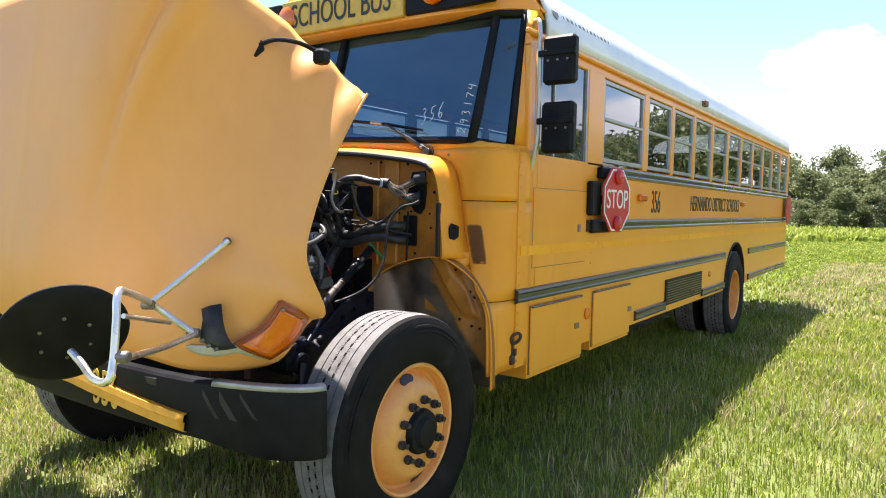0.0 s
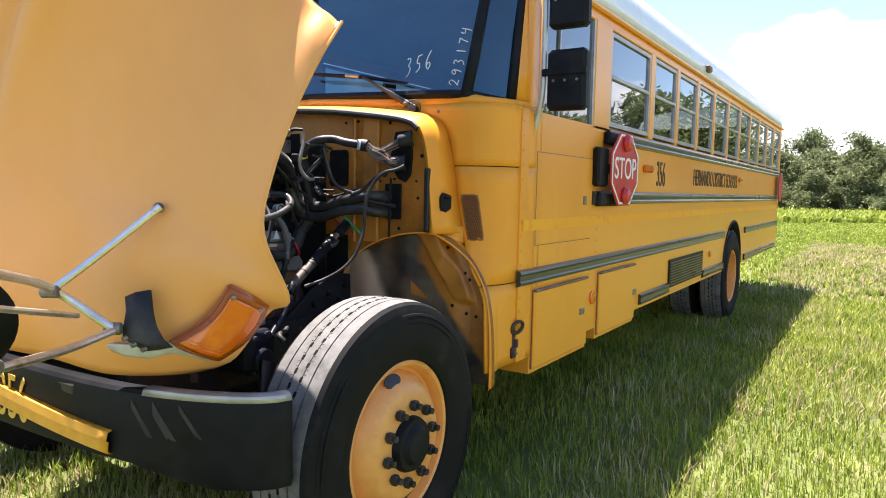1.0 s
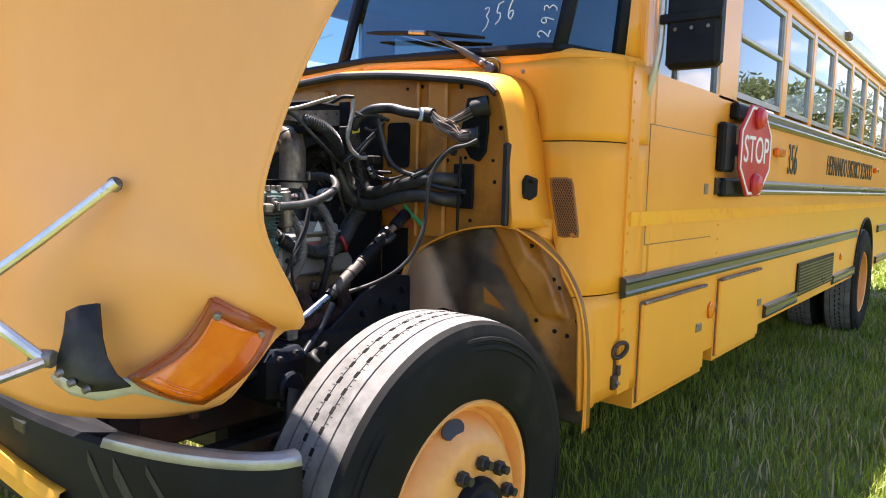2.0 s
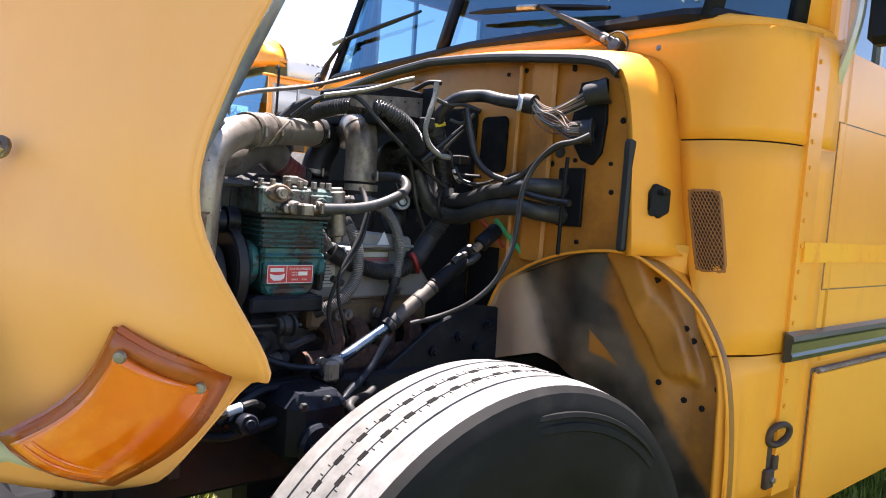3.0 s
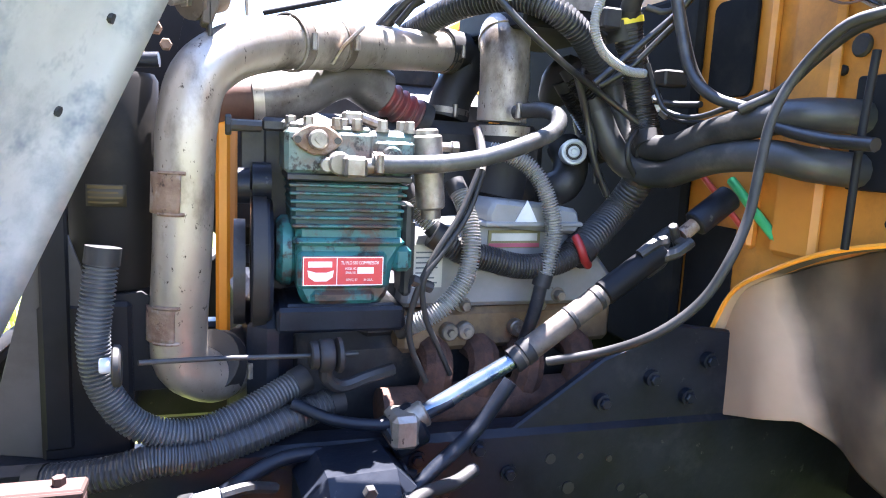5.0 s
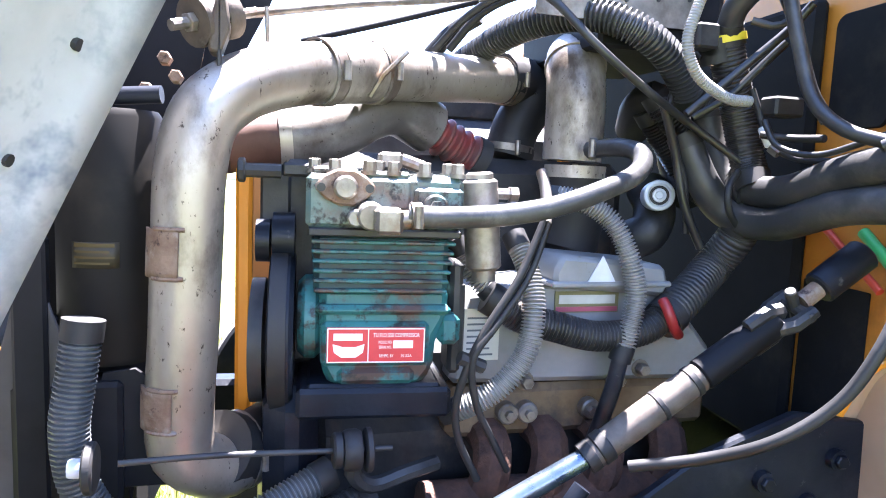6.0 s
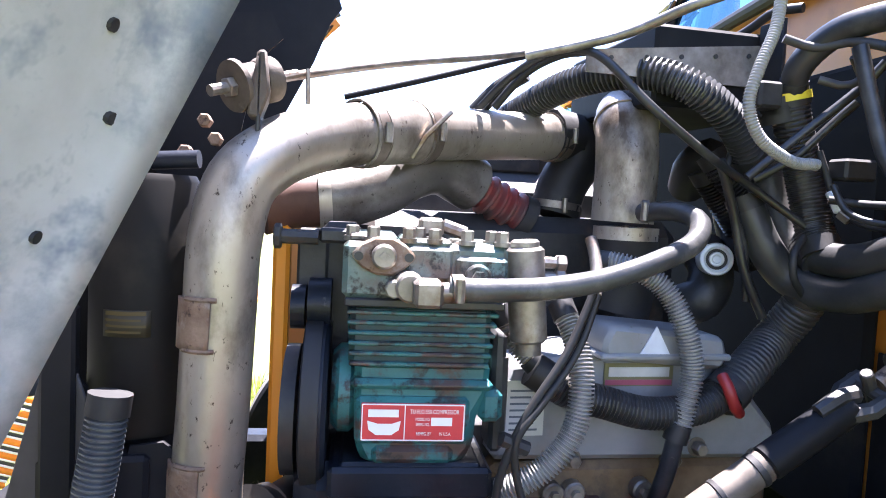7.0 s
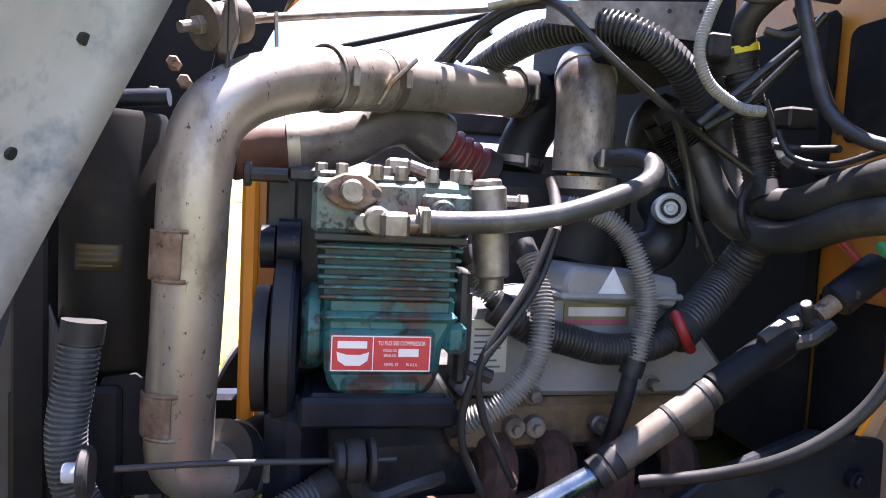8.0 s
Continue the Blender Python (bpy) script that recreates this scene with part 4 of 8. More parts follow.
rear_stop = part("stop_sign", Shape().prism([(0.245 * math.cos(radians(22.5 + 45 * k)), 0.245 * math.sin(radians(22.5 + 45 * k))) for k in range(8)], 0.012, on_side(10.15, 1.60, 1.27), bevel=0.003), RED, bus, "red octagonal stop sign with white border")

# driver's mirrors on a bent chrome tube
mirror = part("side_mirror", Shape().tube(spline([(1.20, 1.16, 2.63), (1.25, 1.12, 2.60), (1.262, 1.11, 2.40), (1.262, 1.11, 2.0), (1.25, 1.11, 1.88), (1.225, 1.12, 1.80), (1.21, 1.13, 1.76)], step=0.02), 0.014, 8), TUBE, bus, "chrome mirror bracket with two black rectangular mirrors")
for z0, z1 in ((2.245, 2.515), (1.855, 2.145)):
    shell = part("mirror_shell", Shape().box((1.285, 1.09, z0), (1.485, 1.16, z1), bevel=0.018).box((1.262, 1.105, 0.5 * (z0 + z1) + 0.02), (1.49, 1.082, 0.5 * (z0 + z1) + 0.055), bevel=0.005), BLACK, mirror, "black mirror housing seen from the back")
    for dx in (0.06, 0.12, 0.18):
        part("bolt", Shape().cyl((1.265 + dx, 1.095, 0.5 * (z0 + z1) - 0.005), (1.265 + dx, 1.082, 0.5 * (z0 + z1) - 0.005), 0.007, 8), STEEL, shell)

# wipers, sign and dark lamp panels on the front
def wiper(pivot, knuckle, join, end_a, end_b):
    pivot, knuckle, join, end_a, end_b = map(Vector, (pivot, knuckle, join, end_a, end_b))
    arm = part("wiper", Shape().tube([pivot, knuckle], [0.019, 0.014], 8).tube([knuckle, join], [0.011, 0.007], 8).lathe([(-0.035, 0.024), (0.0, 0.024), (0.006, 0.018), (0.007, 0)], pivot + Vector((0, -0.02, 0)), (0, -1, 0.3), 16), WIPER, bus, "black windscreen wiper arm and blade")
    mid, side = join + Vector((0, 0.014, 0)), (end_b - end_a).normalized()
    part("blade", Shape().tube([end_a, end_a.lerp(mid, 0.25), mid, mid.lerp(end_b, 0.6), end_b], [0.004, 0.011, 0.011, 0.010, 0.006], 6), BLACK, arm, "black rubber wiper blade")
    part("blade_clip", Shape().tube([mid - side * 0.125 + Vector((0, -0.008, 0)), mid - side * 0.03 + Vector((0, -0.010, 0))], 0.010, 6), ALU, arm, "worn silver wiper clip")
    part("cap", Shape().lathe([(-0.004, 0.010), (0.004, 0.009), (0.007, 0)], pivot.lerp(knuckle, 0.28) + Vector((0, -0.018, 0)), (0, -1, 0.3), 12), ALU, arm)
    part("wiper_hose", Shape().tube([pivot + Vector((0.043 * math.cos(a), -0.012, 0.040 * math.sin(a))) for a in np.linspace(-2.6, 2.4, 18)], 0.003, 5), RUBBER, arm)


wiper((0.731, 0.775, 1.858), (0.575, 0.772, 1.945), (0.389, 0.792, 2.036), (-0.018, 0.822, 2.086), (0.665, 0.803, 1.988))
wiper((-1.10, 0.79, 1.915), (-1.05, 0.80, 2.00), (-0.93, 0.825, 2.115), (-0.97, 0.83, 2.085), (-0.369, 0.85, 2.156))
for x, z in ((0.867, 1.838),):
    part("cowl_screw", Shape().lathe([(0, 0.011), (0.004, 0.009), (0.006, 0)], (x, 0.786, z), (0.1, -1, 0.1), 10), STEEL, bus)
board = part("destination_sign", Shape().box((-0.68, 0.925, 2.71), (0.40, 0.965, 2.95), bevel=0.008), SIGNYELLOW, bus, "yellow sign board lettered SCHOOL BUS")
writing("sign_lettering", "SCHOOL BUS", 0.225, Matrix.Translation((-0.135, 0.921, 2.830)) @ Matrix.Rotation(radians(90), 4, "X"), DARKTEXT, board, "black letters", wide=0.66)
for s in (1, -1):
    panel = part("lamp_panel", Shape().box((s * (0.71 if s < 0 else 0.41), 0.94, 2.715), (s * 1.05, 0.98, 2.95), bevel=0.008), BLACK, bus, "black warning lamp panel")
    for x in (0.63, 0.88):
        part("warning_lamp", Shape().lathe([(0, 0.085), (0.02, 0.085), (0.035, 0.06), (0.04, 0)], (s * x, 0.942, 2.835), (0, -1, 0), 20), RED if x > 0.7 else AMBER, panel)
# hand-drawn chalk digits, as strokes in a box 0.6 wide and 1 high
STROKES = {"1": [[(0.3, 1.0), (0.3, 0.5), (0.28, 0.0)]], "2": [[(0.0, 0.75), (0.2, 1.0), (0.5, 0.85), (0.35, 0.4), (0.0, 0.0), (0.3, 0.08), (0.62, 0.0)]],
           "3": [[(0.0, 0.95), (0.3, 1.0), (0.42, 0.8), (0.2, 0.58), (0.45, 0.35), (0.3, 0.02), (0.02, -0.12)]], "4": [[(0.05, 1.0), (0.0, 0.55), (0.5, 0.6)], [(0.5, 1.0), (0.45, 0.5), (0.35, -0.1)]],
           "5": [[(0.15, 0.95), (0.08, 0.55), (0.38, 0.5), (0.4, 0.2), (0.05, 0.0)], [(0.15, 0.95), (0.6, 1.0)]], "6": [[(0.5, 1.1), (0.15, 0.7), (0.05, 0.25), (0.3, 0.0), (0.5, 0.22), (0.35, 0.45), (0.08, 0.28)]],
           "7": [[(0.0, 0.95), (0.3, 0.92), (0.55, 0.95), (0.35, 0.5), (0.2, 0.0)]], "9": [[(0.5, 0.85), (0.25, 1.0), (0.03, 0.7), (0.25, 0.5), (0.5, 0.8), (0.48, 0.4), (0.35, -0.05)]]}


def chalk(name, text, x, z, along, up, label):
    """Digits drawn on the windscreen's driver pane: along and up are steps (x, z) for one digit's width and height."""
    for k, digit in enumerate(text):
        sh = Shape()
        for line in STROKES[digit]:
            pts = [(x + along[0] * (k + 0.9 * a) + up[0] * b, z + along[1] * (k + 0.9 * a) + up[1] * b) for a, b in line]
            sh.tube(spline([(px, screen_point(px, (pz - 1.92) / 0.75).y - 0.003, pz) for px, pz in pts], count=14), 0.0028, 5)
        part(name, sh, WHITE, bus, label).visible_shadow = False


chalk("chalk_digit", "356", 0.622, 2.035, (0.058, 0.010), (-0.010, 0.088), "white chalk digit of a fleet number")
chalk("chalk_digit", "293174", 0.955, 1.958, (0.002, 0.052), (-0.055, 0.010), "white chalk digit of a lot number")


# ---- wheels ----
def wheel(parent, x, y, s, dished):
    hub = new("wheel")
    hub.parent, hub.location = parent, (x, y, 0.52)
    tagged(hub, label="steel bus wheel with orange rim and black tyre")
    ax = (s, 0, 0)
    r = 0.530
    tread = []
    for q, d in ((-0.108, 0.006), (-0.064, 0), (-0.063, 0.014), (-0.059, 0.014), (-0.058, 0), (-0.0215, 0), (-0.0205, 0.010), (-0.0185, 0.010), (-0.0175, 0), (0.0175, 0), (0.0185, 0.010), (0.0205, 0.010), (0.0215, 0), (0.058, 0), (0.059, 0.014), (0.063, 0.014), (0.064, 0), (0.108, 0.006)):
        tread.append((q, r - d))
    part("tread", Shape().lathe(tread, (0, 0, 0), ax, 96), TREAD, hub, "worn grey tyre tread")
    sp = Shape()
    for q in (-0.019, 0.019):
        for k in range(64):
            a = 2 * math.pi * (k + (0.5 if q > 0 else 0)) / 64
            m = Matrix.Rotation(a, 4, "X")
            sp.box((q - 0.0055, -0.0095, r - 0.012), (q + 0.0055, 0.0095, r + 0.0006), m)
            e = 1 if q > 0 else -1
            for y in (0.018, -0.016):
                sp.box((q + e * 0.004, y - 0.0005, r - 0.006), (q + e * 0.012, y + 0.0005, r + 0.0005), m)
    part("tread_siping", sp, MATTE, hub, kind="stuff")
    side = [(0.108, r - 0.006), (0.124, r - 0.016), (0.1310, 0.497), (0.1355, 0.484), (0.1380, 0.472), (0.1395, 0.462), (0.1430, 0.452), (0.1445, 0.435), (0.147, 0.40), (0.146, 0.37), (0.139, 0.335), (0.131, 0.312), (0.122, 0.306)]
    part("sidewall", Shape().lathe(side, (0, 0, 0), ax, 96), SIDEWALL, hub, "black tyre sidewall with faint rings")
    part("sidewall", Shape().lathe([(-q, d) for q, d in side], (0, 0, 0), ax, 64), SIDEWALL, hub)
    for k in range(4):
        bars = Shape()
        for r0, r1, x0, x1 in ((0.482, 0.474, 0.1355, 0.1385), (0.463, 0.450, 0.1400, 0.1435)):
            rows = []
            for a in np.linspace(-0.42, 0.42, 18):
                a, w = a + 2 * math.pi * k / 4 + 0.35, 0.004 * min(1.0, (0.42 - abs(a)) / 0.10)
                rows.append([(s * x, q * math.sin(a), q * math.cos(a)) for x, q in ((x0 - 0.002, r0 + 0.002), (x0 + w, r0), (x1 + w, r1), (x1 - 0.001, r1 - 0.003))])
            bars.grid(rows)
        part("sidewall_bar", bars, SIDEWALL, hub, "raised rub bars on the sidewall")
    if dished:
        rim = [(0.120, 0.306), (0.126, 0.298), (0.120, 0.288), (0.105, 0.282), (0.075, 0.275), (0.066, 0.262), (0.085, 0.250), (0.122, 0.225), (0.142, 0.205), (0.150, 0.185), (0.152, 0.10)]
        face = 0.152
    else:
        rim = [(0.120, 0.306), (0.126, 0.298), (0.120, 0.288), (0.06, 0.282), (-0.02, 0.272), (-0.05, 0.25), (-0.06, 0.20), (-0.06, 0.10)]
        face = -0.06
    part("rim", Shape().lathe(rim, (0, 0, 0), ax, 72), RIM, hub, "orange painted steel rim")
    part("rim_barrel", Shape().lathe([(-0.12, 0.29), (0.06, 0.28)], (0, 0, 0), ax, 40), RIM, hub)
    part("hub", Shape().lathe([(face - 0.02, 0.105), (face + 0.012, 0.104), (face + 0.030, 0.096), (face + 0.032, 0.075), (face + 0.052, 0.062), (face + 0.056, 0.03), (face + 0.056, 0.0)], (0, 0, 0), ax, 32), BLACK, hub, "dark oily wheel hub")
    for k in range(10):
        a = 2 * math.pi * (k + 0.3) / 10
        c, d = 0.143 * math.cos(a), 0.143 * math.sin(a)
        part("lug_nut", Shape().cyl((s * face, c, d), (s * (face + 0.026), c, d), 0.0205, 6, bevel=0.003).cyl((s * (face + 0.02), c, d), (s * (face + 0.042), c, d), 0.012, 10), BLOCK, hub)
    if dished:
        for k in range(2):
            a = math.pi * k + s * 0.18
            m = Matrix.Rotation(a, 4, "X") @ Matrix.Translation((s * 0.1045, 0, 0.240)) @ Matrix.Rotation(radians(-34 * s), 4, "Y")
            part("hand_hole", Shape().prism([(0.026 * math.cos(t), 0.044 * math.sin(t)) for t in np.linspace(0, 2 * math.pi, 18)[:-1]], 0.004 * s, m @ Matrix.Rotation(radians(90 * s), 4, "Y")), DARKTEXT, hub)
    return hub


for s in (1, -1):
    wheel(bus, s * 1.120, 0.0, s, True)
    wheel(bus, s * 1.105, WB, s, False)
    wheel(bus, s * 0.76, WB, s, False)
part("rear_mudflap", Shape().box((0.62, WB + 0.60, 0.25), (1.18, WB + 0.612, 0.70)), RUBBER, bus)
part("front_axle", Shape().box((-1.0, -0.06, 0.42), (1.0, 0.06, 0.53), bevel=0.015), BLACK, bus)
part("rear_axle", Shape().cyl((-0.7, WB, 0.51), (0.7, WB, 0.51), 0.09, 16), BLACK, bus)

# ---- bumper ----
BUMPER = spline([(0, -0.835), (0.40, -0.828), (0.70, -0.803), (0.92, -0.752), (1.07, -0.690), (1.16, -0.632), (1.205, -0.580), (1.215, -0.545)], count=28)


def bumper_line(x):
    """y of the bumper's front face: straight, and rounded back at the ends."""
    return float(np.interp(abs(x), [p.x for p in BUMPER], [p.y for p in BUMPER]))


plan = [(-p.x, p.y) for p in reversed(BUMPER[1:])] + [(p.x, p.y) for p in BUMPER]
prof = [(0.05, 0.82), (0.012, 0.82), (0.003, 0.812), (0.0, 0.795), (-0.004, 0.62), (0.004, 0.595), (0.06, 0.58)]
rows = []
for k, (x, y) in enumerate(plan):
    a, b = plan[max(0, k - 1)], plan[min(len(plan) - 1, k + 1)]
    n = Vector((-(b[1] - a[1]), b[0] - a[0])).normalized()
    rows.append([(x + n.x * d, y + n.y * d, z - (0.05 * min(1.0, max(0.0, abs(x) - 0.75) / 0.3) if z < 0.7 else 0.0)) for d, z in prof])
bumper = part("front_bumper", Shape().grid(rows), BLACK, bus, "black steel front bumper with painted reflection streaks", solid=0.012)
bar = [[(float(x), bumper_line(x) - d, 0.72 - 0.089 * max(0, x + 0.14) + h) for d, h in ((0.010, -0.036), (0.026, -0.030), (0.022, 0.004), (0.030, 0.010), (0.024, 0.036), (0.008, 0.040))] for x in np.linspace(-0.70, 0.70, 30)]
part("bumper_bar", Shape().grid(bar), BARYELLOW, bumper, "worn orange-yellow bar across the bumper", solid=0.003)
for s in (1, -1):
    pocket = part("tow_pocket", Shape().box((s * 0.30, bumper_line(0.35) - 0.002, 0.765), (s * 0.52, bumper_line(0.35) + 0.03, 0.81), bevel=0.01), DARKTEXT, bumper)
lip = []
for k, p in enumerate(BUMPER[17:]):
    a, b = BUMPER[16 + k], BUMPER[min(27, 18 + k)]
    n = Vector((-(b.y - a.y), b.x - a.x)).normalized()
    lip.append([(p.x + n.x * d, p.y + n.y * d, z) for d, z in ((-0.004, 0.812), (0.004, 0.830), (0.020, 0.834), (0.045, 0.831))])
part("bumper_end_lip", Shape().grid(lip), ALUFRAME, bumper, "bare metal edge of the bumper end", solid=0.004)
# three paler diagonal strips imitate reflections in the black bumper
STREAK = mat("grey_reflection_streak", (0.018, 0.018, 0.019), (0.035, 0.034, 0.034), 0.6, scale=9.0, c=(0.008, 0.008, 0.009), c_spread=(0.45, 0.6), c_scale=14.0)
for k, (x, w) in enumerate(((0.78, 0.030), (0.86, 0.045), (0.95, 0.022))):
    part("scuff", Shape().grid([[(x + 0.11 * t, bumper_line(x + 0.11 * t) - 0.0085, 0.80 - 0.16 * t + d) for d in (0, -w)] for t in np.linspace(0, 1, 8)]), STREAK, bumper)
writing("bumper_number", "356", 0.23, Matrix.Translation((0.15, bumper_line(0.15) - 0.012, 0.695)) @ Matrix.Rotation(radians(90), 4, "X"), SIGNYELLOW, bumper, "yellow fleet number on the bumper", wide=0.62)
part("bumper_beam", Shape().box((-0.66, -0.74, 0.60), (0.66, -0.66, 0.78), bevel=0.01), BLACK, bus)

# ---- raised hood with its fenders ----
HP, HA = Vector((0, -0.745, 0.788)), radians(63)
def hood_xyz(l, x, h):
    """From the hood's own length, width and height to the place of the tilted hood."""
    return Vector((x, HP.y + l * math.cos(HA) - h * math.sin(HA), HP.z + l * math.sin(HA) + h * math.cos(HA)))


# sections from the nose back to the cowl edge: (length, half-width, height)
HOOD = []
HOOD.append([(0.02, 0, 0.30), (0.02, 0.20, 0.29), (0.03, 0.38, 0.26), (0.04, 0.52, 0.20), (0.04, 0.66, 0.12), (0.07, 0.76, 0.04), (0.11, 0.84, -0.03), (0.15, 0.88, -0.09)])
HOOD.append([(0.08, 0, 0.47), (0.08, 0.22, 0.45), (0.09, 0.40, 0.38), (0.10, 0.55, 0.26), (0.11, 0.70, 0.20), (0.15, 0.84, 0.12), (0.18, 0.925, 0.03), (0.20, 0.955, -0.085)])
HOOD.append([(0.22, 0, 0.58), (0.22, 0.24, 0.56), (0.22, 0.43, 0.46), (0.22, 0.57, 0.31), (0.23, 0.72, 0.26), (0.27, 0.88, 0.19), (0.31, 0.99, 0.08), (0.36, 1.02, -0.105)])
HOOD.append([(0.40, 0, 0.65), (0.40, 0.27, 0.63), (0.40, 0.46, 0.53), (0.40, 0.58, 0.40), (0.40, 0.73, 0.34), (0.40, 0.90, 0.27), (0.40, 1.06, 0.14), (0.40, 1.12, -0.07)])
HOOD.append([(0.55, 0, 0.70), (0.55, 0.30, 0.68), (0.55, 0.49, 0.59), (0.55, 0.61, 0.47), (0.55, 0.75, 0.385), (0.55, 0.90, 0.32), (0.55, 1.07, 0.22), (0.54, 1.165, 0.125)])
HOOD.append([(0.75, 0, 0.77), (0.75, 0.36, 0.75), (0.75, 0.54, 0.67), (0.75, 0.65, 0.56), (0.75, 0.78, 0.46), (0.75, 0.92, 0.37), (0.75, 1.08, 0.27), (0.72, 1.172, 0.178)])
HOOD.append([(0.98, 0, 0.86), (0.98, 0.44, 0.84), (0.98, 0.61, 0.77), (0.98, 0.71, 0.67), (0.98, 0.82, 0.54), (0.98, 0.94, 0.42), (0.98, 1.08, 0.29), (0.95, 1.17, 0.180)])
HOOD.append([(1.22, 0, 0.94), (1.22, 0.52, 0.92), (1.22, 0.69, 0.86), (1.22, 0.78, 0.76), (1.22, 0.86, 0.62), (1.20, 0.95, 0.46), (1.18, 1.07, 0.29), (1.14, 1.168, 0.160)])
HOOD.append([(1.34, 0, 0.985), (1.34, 0.555, 0.965), (1.34, 0.722, 0.905), (1.335, 0.807, 0.800), (1.325, 0.872, 0.652), (1.31, 0.95, 0.477), (1.28, 1.065, 0.285), (1.225, 1.167, 0.143)])
HOOD.append([(1.45, 0, 0.945), (1.45, 0.57, 0.925), (1.455, 0.735, 0.862), (1.455, 0.815, 0.745), (1.45, 0.875, 0.60), (1.43, 0.95, 0.435), (1.37, 1.06, 0.275), (1.305, 1.165, 0.126)])
fine = [spline([(l, x * (1.055 if l < 0.36 else 1.035 if l < 0.5 else 1.0), z) for l, x, z in r], count=26) for r in HOOD]
cols = [spline([r[j] for r in fine], count=46) for j in range(26)]
def swell(i, j):
    """How far the skin stands proud: the crease between hood and fender, and the flutes in the fender's rear corner."""
    c = 9.0 + (i - 20) / 6.0
    fade = min(1.0, max(0.0, (i - 12) / 22.0))
    d = fade * (0.034 * math.exp(-((j - c - 0.8) / 0.75) ** 2) - 0.024 * math.exp(-((j - c + 0.25) / 0.40) ** 2))
    tail = min(1.0, max(0.0, (i - 33) / 10.0)) ** 1.5
    roll = min(1.0, max(0.0, (j - 18.5) / 2.0)) * max(0.0, (i - 40) / 5.0) ** 2
    return d - 0.032 * roll + tail * (0.026 * math.exp(-((j - 21.6) / 1.0) ** 2) - 0.014 * math.exp(-((j - 19.8) / 0.8) ** 2) - 0.012 * math.exp(-((j - 23.3) / 0.6) ** 2) + 0.008 * math.exp(-((j - 24.4) / 0.5) ** 2))


hood_rows = []
for i in range(46):
    line = spline([cols[j][i] for j in range(26)], count=101)
    half = []
    for k, c in enumerate(line):
        a, b = line[max(0, k - 1)], line[min(100, k + 1)]
        n = Vector((-(b.z - a.z), b.y - a.y)).normalized()
        d = swell(i, k / 4)
        half.append((c.x, c.y + n.x * d, c.z + n.y * d))
    hood_rows.append([hood_xyz(l, -x, h) for l, x, h in reversed(half[1:])] + [hood_xyz(l, x, h) for l, x, h in half])
hood = part("hood", Shape().grid(hood_rows), FADED, bus, "raised faded yellow fibreglass hood with fenders", smooth=60, solid=0.010)
UNDERSIDE = mat("dark_fibreglass_underside", (0.05, 0.055, 0.06), (0.10, 0.105, 0.11), 0.7, scale=6.0, bump=0.2, bump_scale=60, c=(0.03, 0.03, 0.03), c_spread=(0.5, 0.7))
under = []
for i in range(46):
    half = [hood_xyz(cols[j][i].x, cols[j][i].y * 0.985 - 0.004, cols[j][i].z - 0.022 + 1.15 * min(0.0, swell(i, j))) for j in range(25)]
    under.append([Vector((-p.x, p.y, p.z)) for p in reversed(half[1:])] + half)
part("hood_underside", Shape().grid(under), UNDERSIDE, hood, "dark rough fibreglass underside", solid=0.006)
for s in (1, -1):
    lip = [(s * p.x, p.y, p.z) for p in (hood_xyz(c.x, c.y, c.z) for c in cols[25])]
    part("fender_lip", Shape().tube(lip, 0.0055, 6), FADED, hood)
# grey wheel housing inside the hood: from the arch lip to a straight inner edge
inner0, inner1 = Vector((0.517, -0.194, 1.81)), Vector((0.556, -0.622, 0.894))
arch = [hood_xyz(c.x, c.y - 0.012, c.z) for c in cols[25][13:]]
for s in (1, -1):
    rows = []
    for i, a in enumerate(arch):
        b = inner1.lerp(inner0 if s > 0 else Vector((0.55, -0.40, 1.66)), i / (len(arch) - 1))
        rows.append([(s * (a.x + (b.x - a.x) * f), a.y + (b.y - a.y) * f - 0.028 * min(1.0, (1 - f) / 0.08) * min(1.0, f / 0.15), a.z + (b.z - a.z) * f) for f in (0, 0.08, 0.15, 0.3, 0.45, 0.6, 0.75, 0.85, 0.92, 0.96, 1)])
    liner = part("inner_fender", Shape().grid(rows), GALV if s > 0 else BLACK, hood, "grey stained inner fender panel" if s > 0 else "black inner fender panel", solid=0.006)
    if s > 0:
        dense = [Vector(a).lerp(Vector(b), t) for r in rows for a, b in zip(r, r[1:]) for t in np.linspace(0, 1, 9)]
        for x, z in ((0.59, 1.375), (0.579, 1.479), (0.62, 1.57), (0.66, 1.16)):
            k = min(dense, key=lambda p: (p.x - x) ** 2 + (p.z - z) ** 2)
            part("rivet_hole", Shape().cyl(k + Vector((0.001, 0.0055, -0.002)), k - Vector((0.001, 0.0055, -0.002)), 0.0065, 10), DARKTEXT, liner)


def surface(l, f, out=0.0):
    """A place on the hood's outer skin: length index 0 to 45, across 0 to 25 as fractions; out: metres proud of it."""
    def get(a, b):
        c = cols[min(25, max(0, b))][min(45, max(0, a))]
        return hood_xyz(c.x, c.y, c.z)
    i, j = l * 45, f * 25
    i0, j0 = min(44, int(i)), min(24, int(j))
    p = get(i0, j0).lerp(get(i0 + 1, j0), i - i0).lerp(get(i0, j0 + 1).lerp(get(i0 + 1, j0 + 1), i - i0), j - j0)
    nrm = (get(i0 + 1, j0) - get(i0, j0)).cross(get(i0, j0 + 1) - get(i0, j0)).normalized()
    if nrm.y > 0 and nrm.x < 0 or nrm.dot(Vector((0.6, -0.8, 0))) < 0:
        nrm.negate()
    return p + nrm * out


